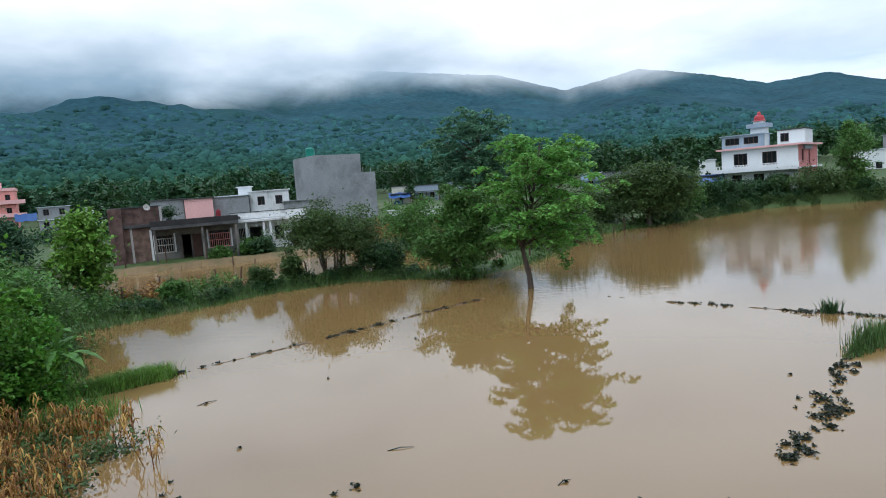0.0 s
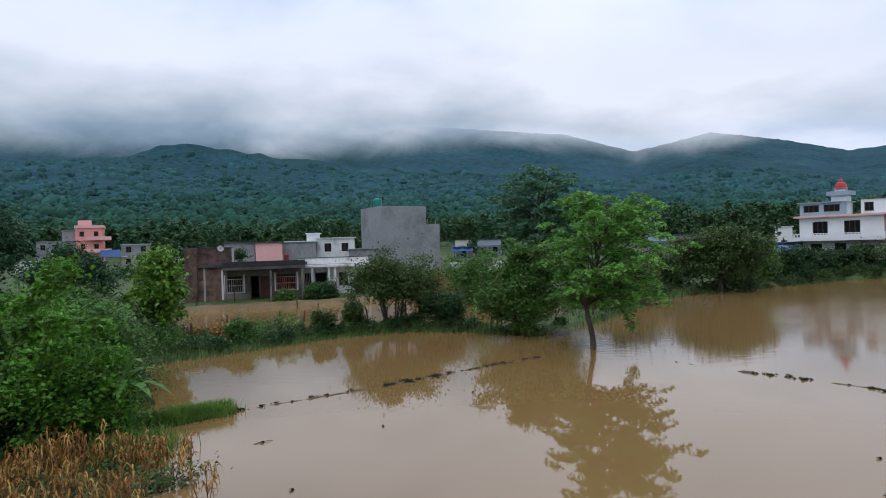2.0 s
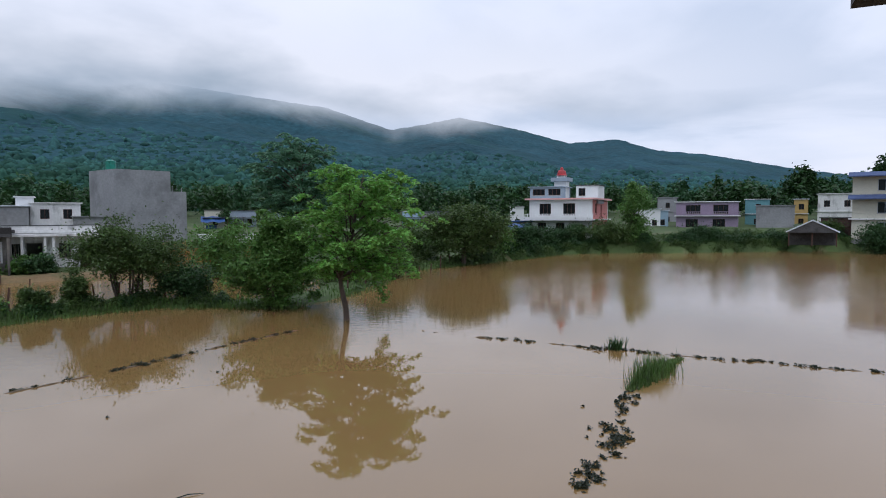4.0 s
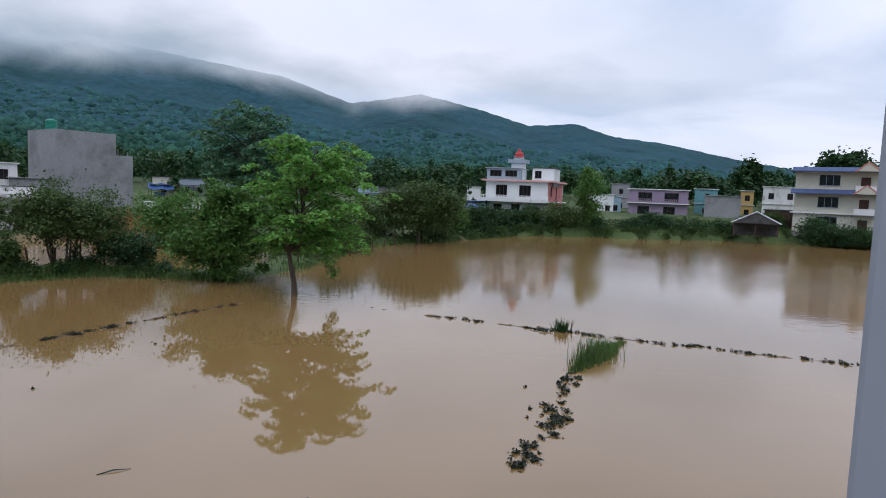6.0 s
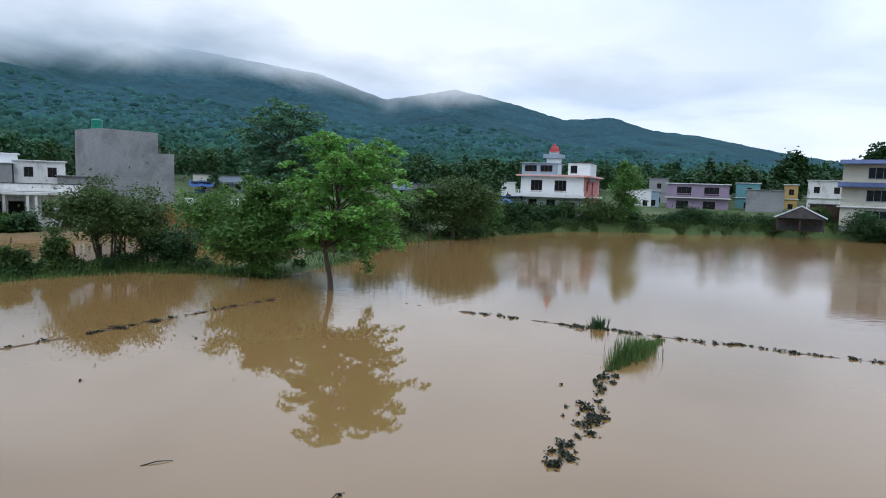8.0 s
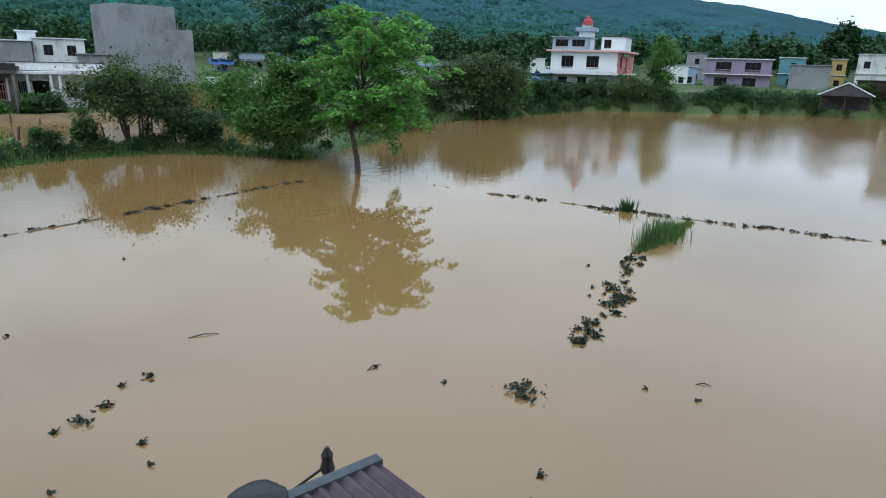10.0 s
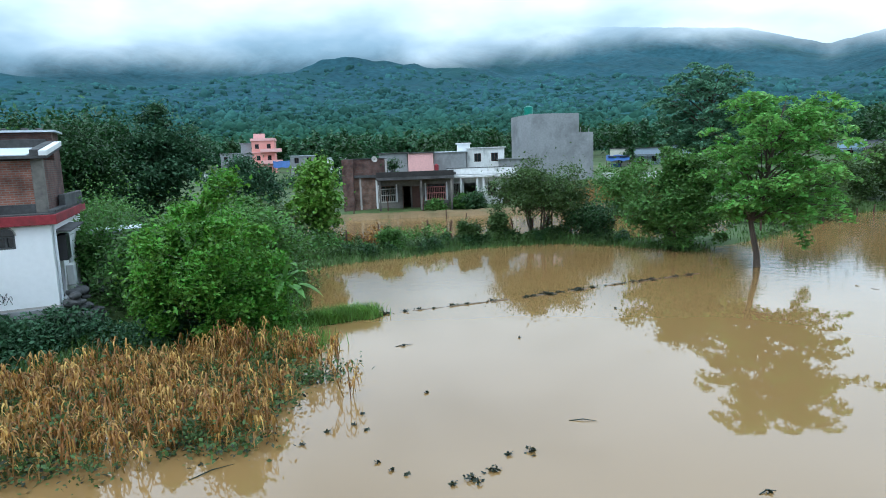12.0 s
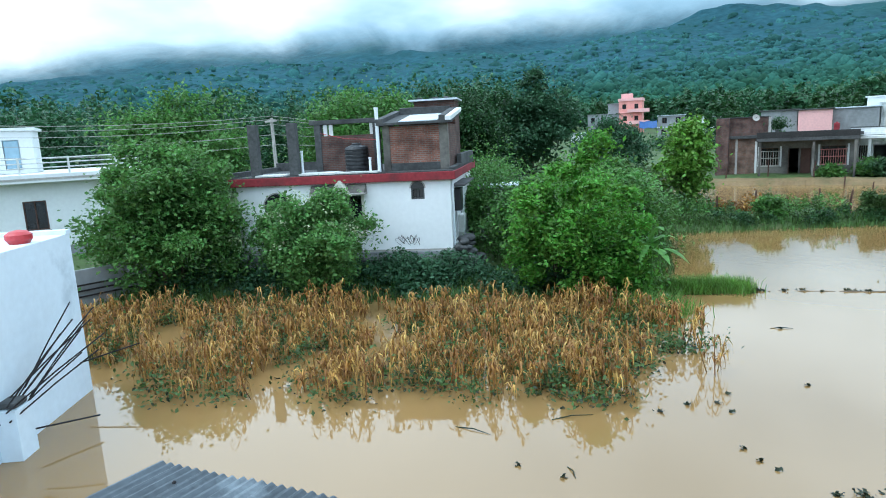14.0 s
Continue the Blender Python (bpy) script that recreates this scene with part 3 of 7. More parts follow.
def house(name, label, at, yaw, w, d, storeys, wall_m, slab_m=None, front=(), right=(), left=(), over=0.35, slab=0.18, plinth=0.0, side_m=None, frame_m=None, category="house", railing=None, group="", sill=True):
    """A flat-roofed house. Its front faces local -y, from x = 0 to w. front, right, left: openings (storey, along, width, height, sill, kind)."""
    t = thing(name, label, category, at, yaw, group)
    th, z = 0.22, 0.0
    slab_m, side_m = slab_m or wall_m, side_m or wall_m
    if plinth:
        part("plinth", boxes((-0.12, w + 0.12, -0.12, d + 0.12, -0.8, plinth), bevel=0.03), M_CEMENT, t)
        z = plinth
    else:
        part("footing", boxes((0.01, w - 0.01, 0.01, d - 0.01, -0.8, 0.0)), M_CEMENT, t)
    for s, h in enumerate(storeys):
        fo = [(a, a + b, lo, lo + c) for k, a, b, c, lo, _ in front if k == s]
        bm = bmesh.new()
        wall_cells(bm, w, h, fo, lambda x0, x1, z0, z1: (x0, x1, 0, th, z + z0, z + z1))
        part("wall", bm, wall_m, t)
        for k, a, b, c, lo, kind in front:
            if k != s:
                continue
            if kind == "win":
                window(t, a, a + b, z + lo, z + lo + c, 0, frame_m, 3 if b > 1.3 else 2)
                if sill:
                    part("sill", boxes((a - 0.08, a + b + 0.08, -0.07, 0.03, z + lo - 0.09, z + lo - 0.003)), M_TRIM, t)
            elif kind == "door":
                part("door", boxes((a + 0.04, a + b - 0.04, 0.09, 0.14, z + lo, z + lo + c - 0.04)), M_WOOD, t)
        for side, ops, x0s in (("right", right, w - th), ("left", left, 0.0)):
            oo = [(a, a + b, lo, lo + c) for k, a, b, c, lo, _ in ops if k == s]
            bm = bmesh.new()
            wall_cells(bm, d - 2 * th, h, oo, lambda y0, y1, z0, z1: (x0s, x0s + th, th + y0, th + y1, z + z0, z + z1))
            part("wall", bm, side_m if side == "right" else wall_m, t)
            for k, a, b, c, lo, kind in ops:
                if k != s:
                    continue
                xi = x0s + 0.08
                wn = part("window" if kind == "win" else "door", boxes((xi, xi + 0.06, th + a + 0.02, th + a + b - 0.02, z + lo + 0.02, z + lo + 0.1), (xi, xi + 0.06, th + a + 0.02, th + a + b - 0.02, z + lo + c - 0.1, z + lo + c - 0.02), (xi, xi + 0.06, th + a + b / 2 - 0.04, th + a + b / 2 + 0.04, z + lo + 0.1, z + lo + c - 0.1)), frame_m or M_WOOD, t)
                part("pane", boxes((xi + 0.02, xi + 0.035, th + a + 0.02, th + a + b - 0.02, z + lo + 0.1, z + lo + c - 0.1)), M_DARKGLASS, wn)
        part("wall", boxes((0, w, d - th, d, z, z + h)), wall_m, t)
        z += h
        part("slab", boxes((-over, w + over, -over - (0.5 if railing and s < len(storeys) - 1 else 0), d + over, z, z + slab), bevel=0.02), slab_m, t)
        z += slab
        if railing and s < len(storeys) - 1:
            bm = boxes((-over, w + over, -over - 0.5, -over - 0.42, z + 0.78, z + 0.86))
            k = 0.0
            while k < w + 2 * over - 0.15:
                box(bm, -over + k, -over + k + 0.12, -over - 0.49, -over - 0.43, z, z + 0.78)
                k += 0.42
            part("balcony_railing", bm, railing, t)
    t["top"] = z
    return t


def polar(az, dist, z=0.0):
    a = radians(az)
    return (dist * math.sin(a), dist * math.cos(a), z)

# ---------------------------------------------------------------- ground, water and hills


def inside(px, py, poly):
    r = np.zeros(px.shape, bool)
    for (x0, y0), (x1, y1) in zip(poly, poly[1:] + poly[:1]):
        hit = (y0 > py) != (y1 > py)
        r ^= hit & (px < (x1 - x0) * (py - y0) / (y1 - y0 + 1e-12) + x0)
    return r


def edge_distance(px, py, poly):
    d = np.full(px.shape, 1e9)
    for (x0, y0), (x1, y1) in zip(poly, poly[1:] + poly[:1]):
        ex, ey = x1 - x0, y1 - y0
        t = np.clip(((px - x0) * ex + (py - y0) * ey) / (ex * ex + ey * ey), 0, 1)
        d = np.minimum(d, np.hypot(px - x0 - t * ex, py - y0 - t * ey))
    return np.where(inside(px, py, poly), d, -d)


POND = [(-19.2, 30.8), (-15.6, 34.8), (-11.2, 40.0), (-6.5, 42.6), (-1.3, 41.2), (2.3, 39.6), (5.4, 43.5), (9.8, 51.6), (13.2, 61.5), (22, 67.8), (33, 75), (42, 82), (51, 82.5), (60, 79), (76, 78), (84, 75), (120, 60), (140, 0), (100, -60), (-28, -60), (-29, -4), (-27, 4.5), (-23.6, 8.6), (-18.4, 13.2), (-13.0, 19.2), (-14.0, 23)]
FLOOD = [(-27, 46.5), (-17.8, 42.2), (-12.8, 44.8), (-6.5, 46.6), (-1, 46.0), (3.4, 48.6), (5, 56), (1, 64), (-7, 67.6), (-14, 66.9), (-20.5, 63.9), (-31.5, 59.5), (-44, 54.8), (-44, 52)]


def ground_height(x, y):
    r = np.hypot(x, y)
    inner = np.maximum(edge_distance(x, y, POND), edge_distance(x, y, FLOOD))
    land = 0.26 + np.clip(r - 62, 0, 400) * 0.030 + 0.16 * np.sin(x * 0.31 + 1) * np.sin(y * 0.27) + 0.07 * np.sin(x * 1.3) * np.cos(y * 1.1)
    house_mound = 0.35 * np.exp(-(((x + 27) / 9) ** 2 + ((y - 17) / 9) ** 2))
    k = np.clip((-inner + 0.25) / 1.6, 0, 1)
    k = k * k * (3 - 2 * k)
    return -0.5 + k * (land + house_mound + 0.5)


def build_ground():
    az = np.linspace(-math.pi, math.pi, 577)[:-1]
    rr = 2.0 * (340 / 2.0) ** (np.arange(240) / 239)
    A, R = np.meshgrid(az, rr)
    X, Y = R * np.sin(A), R * np.cos(A)
    Z = ground_height(X, Y)
    co = np.stack([X, Y, Z], -1).reshape(-1, 3)
    n, m = R.shape
    i, j = np.meshgrid(np.arange(n - 1), np.arange(m), indexing="ij")
    q = np.stack([i * m + j, i * m + (j + 1) % m, (i + 1) * m + (j + 1) % m, (i + 1) * m + j], -1).reshape(-1, 4)
    g = fast_mesh("ground", co, q, M_GROUND)
    g.data.polygons.foreach_set("use_smooth", np.ones(len(g.data.polygons), bool))
    tagged(g, "grassy earth and mud round the flooded fields", "ground", kind="structure")
    w = part("water", ([(-90, -120, 0), (170, -120, 0), (170, 100, 0), (-90, 100, 0)], [(0, 1, 2, 3)]), M_WATER)
    tagged(w, "still brown muddy floodwater mirroring trees and sky", "floodwater", kind="structure")


build_ground()

RIDGE_AZ = [-180, -130, -100, -86, -76, -58, -40, -28, -18, -10, -3, 5.6, 11.5, 17.7, 22.5, 27.4, 31.6, 35, 38.6, 45, 52, 60, 90, 130, 180]
RIDGE_EL = [4, 4.5, 5.5, 7.2, 9.5, 11, 12, 12, 11.4, 11.0, 10.3, 9.4, 7.5, 8.6, 7.6, 6.2, 6.4, 5.3, 4.9, 3.5, 2.3, 1.6, 1.4, 2.5, 4]


def build_hills():
    az = np.linspace(-180, 180, 1081)[:-1]
    rr = 290 * (2200 / 290) ** (np.arange(150) / 149)
    A, R = np.meshgrid(az, rr)
    top = np.interp(A, RIDGE_AZ, RIDGE_EL)
    X, Y = R * np.sin(np.radians(A)), R * np.cos(np.radians(A))
    f = np.clip((R - 300) / 1150, 0, 1)
    spur = np.zeros_like(R)
    canopy = np.zeros_like(R)
    for idx in np.ndindex(R.shape):
        p = Vector((X[idx] * 0.004, Y[idx] * 0.004, 0.3))
        spur[idx] = noise.fractal(p, 0.9, 2.1, 5)
        canopy[idx] = noise.noise(Vector((X[idx] * 0.07, Y[idx] * 0.07, 2.0)))
    rise = (0.30 * f + 0.70 * f ** 1.5) * (1 + 0.22 * spur * np.sin(np.pi * np.clip(f, 0, 1)))
    beyond = np.clip((R - 1450) / 700, 0, 1)
    Z = 8 + np.tan(np.radians(top)) * 1450 * rise * (1 - 0.5 * beyond) + canopy * 2.2 * np.clip(f * 8, 0, 1) - np.clip((310 - R) / 20, 0, 1) * 12
    co = np.stack([X, Y, Z], -1).reshape(-1, 3)
    n, m = R.shape
    i, j = np.meshgrid(np.arange(n - 1), np.arange(m), indexing="ij")
    q = np.stack([i * m + j, i * m + (j + 1) % m, (i + 1) * m + (j + 1) % m, (i + 1) * m + j], -1).reshape(-1, 4)
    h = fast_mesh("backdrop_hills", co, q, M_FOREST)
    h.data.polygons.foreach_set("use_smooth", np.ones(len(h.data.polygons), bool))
    tagged(h, "long forested mountain ridge, haze-tinted blue-green, under low cloud", "mountain", kind="structure")
    # round canopies scattered over the lower slopes
    rng = np.random.default_rng(5)
    ico = bmesh.new()
    bmesh.ops.create_icosphere(ico, subdivisions=1, radius=1.0)
    iv = np.array([v.co[:] for v in ico.verts])
    it = np.array([[v.index for v in f.verts] for f in ico.faces if f.calc_center_median().z > -0.5])
    ico.free()
    N = 42000
    a = rng.uniform(-100, 66, N)
    r = 300 + 520 * rng.uniform(0, 1, N) ** 1.4
    ti = np.interp(a, np.linspace(-180, 180, 1081), np.arange(1081)).astype(int) % 1080
    ri = np.clip(np.round(np.log(r / 290) / math.log(2200 / 290) * 149).astype(int), 0, 149)
    z = Z[ri, ti]
    c = np.stack([r * np.sin(np.radians(a)), r * np.cos(np.radians(a)), z + rng.uniform(-1.2, 1.2, N) - np.clip((r - 480) / 340, 0, 1) * 3.6], 1)
    s = rng.uniform(0.9, 2.1, N) * (1 + 0.8 * (rng.uniform(0, 1, N) < 0.10)) * (r / 380) ** 0.6
    jit = 1 + 0.28 * rng.normal(size=(N, len(iv), 1))
    co = (c[:, None, :] + iv[None] * jit * s[:, None, None] * np.array([1.2, 1.2, 1.1])).reshape(-1, 3)
    fs = (np.arange(N)[:, None, None] * len(iv) + it[None]).reshape(-1, 3)
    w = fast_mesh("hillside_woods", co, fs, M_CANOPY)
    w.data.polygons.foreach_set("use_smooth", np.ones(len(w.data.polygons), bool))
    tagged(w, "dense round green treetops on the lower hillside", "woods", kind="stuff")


build_hills()


def cloud_mat():
    m = bpy.data.materials.new("low_cloud")
    m.use_nodes = True
    N, L = m.node_tree.nodes, m.node_tree.links
    N.clear()
    out = N.new("ShaderNodeOutputMaterial")
    em, tr, mix = N.new("ShaderNodeEmission"), N.new("ShaderNodeBsdfTransparent"), N.new("ShaderNodeMixShader")
    at = N.new("ShaderNodeAttribute")
    at.attribute_name = "cover"
    co = N.new("ShaderNodeTexCoord")
    mp = N.new("ShaderNodeMapping")
    mp.inputs["Scale"].default_value = (0.0032, 0.0032, 0.0075)
    L.new(co.outputs["Object"], mp.inputs["Vector"])
    n1 = N.new("ShaderNodeTexNoise")
    n1.inputs["Scale"].default_value, n1.inputs["Detail"].default_value, n1.inputs["Roughness"].default_value, n1.inputs["Distortion"].default_value = 2.2, 7, 0.56, 0.6
    L.new(mp.outputs[0], n1.inputs["Vector"])
    # opacity: the height over the cloud's foot, torn by the noise
    ma = N.new("ShaderNodeMath")
    ma.operation = "MULTIPLY_ADD"
    ma.inputs[1].default_value = 3.4
    L.new(n1.outputs["Fac"], ma.inputs[0])
    L.new(at.outputs["Fac"], ma.inputs[2])
    mr = N.new("ShaderNodeMapRange")
    mr.interpolation_type = "SMOOTHSTEP"
    mr.inputs["From Min"].default_value, mr.inputs["From Max"].default_value = -0.2, 3.0
    L.new(ma.outputs[0], mr.inputs["Value"])
    top = N.new("ShaderNodeAttribute")
    top.attribute_name = "fade"
    fd = N.new("ShaderNodeMath")
    fd.operation = "MULTIPLY"
    L.new(mr.outputs[0], fd.inputs[0])
    L.new(top.outputs["Fac"], fd.inputs[1])
    ramp = N.new("ShaderNodeValToRGB")
    e = ramp.color_ramp.elements
    e[0].position, e[0].color = 0.38, (0.30, 0.41, 0.49, 1)
    e[1].position, e[1].color = 0.74, (1.0, 1.04, 1.06, 1)
    n2 = N.new("ShaderNodeTexNoise")
    n2.inputs["Scale"].default_value, n2.inputs["Detail"].default_value = 1.0, 5
    L.new(mp.outputs[0], n2.inputs["Vector"])
    tone = N.new("ShaderNodeAttribute")
    tone.attribute_name = "tone"
    ta = N.new("ShaderNodeMath")
    ta.operation = "MULTIPLY_ADD"
    ta.inputs[1].default_value = 0.9
    L.new(n2.outputs["Fac"], ta.inputs[0])
    L.new(tone.outputs["Fac"], ta.inputs[2])
    L.new(ta.outputs[0], ramp.inputs["Fac"])
    L.new(ramp.outputs["Color"], em.inputs["Color"])
    L.new(fd.outputs[0], mix.inputs["Fac"])
    L.new(tr.outputs[0], mix.inputs[1])
    L.new(em.outputs[0], mix.inputs[2])
    L.new(mix.outputs[0], out.inputs["Surface"])
    return m


FOOT_AZ = [-110, -86, -76, -58, -40, -28, -21, -10, -3, 2, 5.6, 9, 12, 15, 18, 24, 31, 38, 60]
FOOT_EL = [5.5, 6.4, 8.0, 8.7, 9.2, 9.4, 8.9, 9.8, 10.0, 9.9, 9.2, 8.6, 7.8, 8.4, 8.8, 9.0, 8.2, 8.0, 7.5]


def build_cloud():
    az = np.linspace(-112, 62, 261)
    k = np.linspace(-5, 13, 45)
    A, K = np.meshgrid(az, k)
    E = np.interp(A, FOOT_AZ, FOOT_EL) + K
    R = 850.0
    co = np.stack([R * np.sin(np.radians(A)), R * np.cos(np.radians(A)), 5.8 + R * np.tan(np.radians(E))], -1).reshape(-1, 3)
    n, m = A.shape
    i, j = np.meshgrid(np.arange(n - 1), np.arange(m - 1), indexing="ij")
    q = np.stack([i * m + j, i * m + j + 1, (i + 1) * m + j + 1, (i + 1) * m + j], -1).reshape(-1, 4)
    c = fast_mesh("backdrop_cloud", co, q, cloud_mat())
    side = np.clip((A + 112) / 10, 0, 1) * np.clip((62 - A) / 40, 0, 1)
    for nm, val in (("cover", K), ("tone", 0.33 * np.clip((K - 1) / 7, 0, 1) + 0.25 * np.clip((A + 6) / 22, 0, 1)), ("fade", np.clip((12.5 - K) / 9, 0, 1) * side)):
        at = c.data.attributes.new(nm, "FLOAT", "POINT")
        at.data.foreach_set("value", val.ravel().astype(np.float32))
    c.visible_shadow = False
    tagged(c, "ragged low grey-white cloud bank hanging on the ridge", "cloud", kind="structure")


build_cloud()

# ---------------------------------------------------------------- trees and shrubs
spray_tree("flame_tree", "green spreading tree standing alone in the floodwater", (4.6, 35.15, -0.1), 8.95, (3.95, 3.4), 2.5, 0.165, 44, 66, M_LEAF_TIER, 0.15, lean=(-0.5, 0.1), shift=(1.05, 0), seed=11,
           extra=[((2.0, -0.3, 1.35), 60, 0.16), ((1.8, -0.3, 1.9), 50, 0.18), ((1.75, -0.3, 2.4), 60, 0.22)])
tree("bank_thicket", "dense dark green thicket hanging over the bank", (0.9, 40.8, 0.1), 5.7, (2.3, 2.0), 0.1, 0.125, 120, 300, M_LEAF_MAIN, 0.13, stems=4, clump=0.45, ragged=0.6, seed=12, category="shrub")
tree("bank_bush", "round many-stemmed bush on the field bank", (-8.3, 45.0, 0.25), 4.9, (3.2, 2.4), 1.3, 0.10, 90, 330, M_LEAF_OLIVE, 0.14, stems=6, clump=0.55, seed=13, category="shrub", limbs=30)
tree("shore_tree", "low wide dark tree at the water's edge", (22.3, 68.8, 0.1), 6.2, (4.4, 3.2), 1.5, 0.17, 110, 330, M_LEAF_OLIVE, 0.3, clump=0.75, seed=14, limbs=24)
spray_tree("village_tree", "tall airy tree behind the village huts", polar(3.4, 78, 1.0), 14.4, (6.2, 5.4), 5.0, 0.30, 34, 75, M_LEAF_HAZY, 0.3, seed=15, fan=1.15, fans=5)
tree("sapling", "slender bright yellow-green sapling on the bank", (-21.7, 37.2, 0.35), 5.7, (1.75, 1.6), 1.2, 0.17, 50, 200, M_LEAF_LIME, 0.08, clump=0.42, seed=16)
tree("round_tree", "rounded dark mango tree on the meadow", (-40.2, 54.8, 0.4), 5.6, (3.8, 3.2), 0.6, 0.17, 90, 300, M_LEAF_DEEP, 0.22, clump=0.6, seed=17)
tree("tall_mango_tree", "tall dark conical mango tree beyond the house", polar(-43.3, 74, 0.6), 11.2, (4.0, 3.6), 1.0, 0.24, 120, 300, M_LEAF_DEEP, 0.3, clump=0.7, seed=18)
tree("garden_shrub", "big bushy fresh green shrub beside the maize", (-14.9, 18.3, 0.2), 3.9, (2.6, 2.0), 0.2, 0.098, 80, 620, M_LEAF_FRESH, 0.09, stems=4, clump=0.30, hollow=0.5, flat=0.6, seed=19, category="shrub", ragged=0.7,
     extra=[((2.2, 0.6, 0.6), 700, 0.42), ((2.0, 0.8, 1.4), 600, 0.4), ((2.6, 0.9, 0.4), 300, 0.3), ((1.6, 0.3, 2.1), 500, 0.42)])
tree("pale_topped_shrub", "leafy pale-topped shrub before the white house", (-21.7, 11.3, 0.2), 3.8, (2.5, 1.6), 0.2, 0.095, 80, 600, M_LEAF_SHRUB, 0.08, stems=5, clump=0.34, hollow=0.4, flat=0.6, seed=20, category="shrub", ragged=0.45)
# small pale blades in clusters over the shrub's upper shell
fl = bpy.data.objects["pale_topped_shrub"]
g = np.random.default_rng(77)
d = g.normal(size=(46, 3))
d[:, 2] = np.abs(d[:, 2]) * 0.9 + 0.1
d /= np.linalg.norm(d, axis=1)[:, None]
c = np.array([0, 0, 1.9]) + d * np.array([2.5, 1.7, 1.85]) * g.uniform(0.9, 1.05, 46)[:, None]
k = g.integers(0, 46, 700)
co, fs = leaves(c[k] + g.normal(size=(700, 3)) * 0.13, 0.07, g)
fast_mesh("pale_top_leaves", co, fs, M_LEAF_PALE).parent = fl
tree("spreading_garden_tree", "broad dense green tree between the two white houses", (-27.2, 7.4, 0.2), 5.7, (3.0, 2.4), 0.3, 0.112, 170, 330, M_LEAF_MAIN, 0.16, stems=3, clump=0.42, hollow=0.4, flat=0.45, seed=21, ragged=0.45)
tree("garden_thicket", "mixed green thicket behind the shrub", (-19.6, 25.5, 0.3), 3.6, (3.4, 3.0), 0.1, 0.12, 130, 320, M_LEAF_MAIN, 0.1, stems=5, clump=0.55, seed=22, category="shrub")
tree("garden_thicket", "mixed green thicket behind the shrub", (-25.5, 33.0, 0.3), 3.4, (3.8, 3.4), 0.1, 0.22, 110, 140, M_LEAF_OLIVE, 0.1, stems=5, clump=0.6, seed=23, category="shrub")

# ---------------------------------------------------------------- houses
front = [(0, 3.93, 1.6, 1.51, 0.9, "win"), (0, 7.66, 0.56, 0.46, 2.17, "win"), (0, 1.2, 1.24, 1.0, 0.98, "win")]
HOUSE_AT, HOUSE_YAW = (-26.70, 10.34, 1.2), 43.5
wh = house("white_house", "white single-storey house with a red roof band", HOUSE_AT, HOUSE_YAW, 9.3, 8.5, [2.95], M_WHITE_FRESH, M_REDPAINT, front=front, right=[(0, 0.9, 0.9, 2.1, 0.02, "door"), (0, 3.2, 1.0, 1.1, 1.0, "win")], over=0.25, slab=0.34, plinth=0.02, sill=False, frame_m=M_CONCRETE)
house("brick_house", "unfinished brick house with a dark porch roof", (*polar(-27.9, 72)[:2], 0.5), 22, 12.2, 9, [3.7], M_PLASTER_OLD, M_CONCRETE, front=[(0, 4.0, 1.55, 1.75, 0.95, "win"), (0, 6.4, 0.9, 2.5, 0.1, "open"), (0, 7.45, 0.9, 2.5, 0.1, "door"), (0, 9.2, 2.0, 1.75, 1.0, "win")], over=0.3, slab=0.3, frame_m=M_WOOD)
house("whitewashed_house", "low whitewashed house with dark openings", (*polar(-18.4, 74)[:2], 0.5), 14, 7.4, 8, [3.6], M_WHITE_DIRTY, M_WHITE_DIRTY, front=[(0, 0.12, 0.9, 1.3, 1.3, "win"), (0, 1.47, 1.35, 2.55, 0.1, "open"), (0, 4.2, 1.0, 1.5, 1.1, "win"), (0, 6.0, 0.9, 2.2, 0.1, "door")], over=0.5, slab=0.3)
bh = bpy.data.objects["brick_house"]
part("brick_face", boxes((-0.01, 1.62, -0.035, -0.004, 0.0, 3.68)), M_BRICK_DULL, bh, "bare brown brick wall")
part("brick_face", boxes((1.84, 3.42, -0.035, -0.004, 0.0, 3.68)), M_BRICK_DULL, bh, "bare brown brick wall")
part("pilaster", boxes((1.63, 1.83, -0.06, -0.004, 0.0, 3.69), bevel=0.01), M_TRIM, bh, "pale cement pilaster")
part("pilaster", boxes((3.43, 3.63, -0.06, -0.004, 0.0, 3.4), bevel=0.01), M_WHITE_DIRTY, bh, "pale cement pilaster")
for x0, x1, z0 in ((4.0, 5.55, 0.95), (9.2, 11.2, 1.0)):
    bars = bmesh.new()
    n = int((x1 - x0) / 0.2)
    for k in range(n + 1):
        xm = x0 + (x1 - x0) * k / n
        box(bars, xm - 0.02, xm + 0.02, -0.07, -0.02, z0, z0 + 1.4)
    for zz in (z0 - 0.05, z0 + 0.7, z0 + 1.38):
        box(bars, x0 - 0.1, x1 + 0.1, -0.075, -0.015, zz, zz + 0.07)
    part("window_grille", bars, M_SALMON if x0 > 8 else M_TRIM, bh, "faded pale window bars")
    for xm in (x0 - 0.28, x1 + 0.12):
        part("surround", boxes((xm, xm + 0.16, -0.05, -0.004, z0 - 0.1, z0 + 1.9)), M_WHITE_DIRTY, bh)
part("door_leaf", boxes((6.42, 6.48, -0.8, 0.02, 0.12, 2.5)), M_WOOD, bh, "dark door leaf standing open")
ch = house("cement_house", "tall blank grey cement-plastered house with a stepped top", (*polar(-11.3, 106)[:2], 1.5), 34, 8.6, 9, [11.1], M_CEMENT, M_CEMENT, over=0.0, slab=0.15)
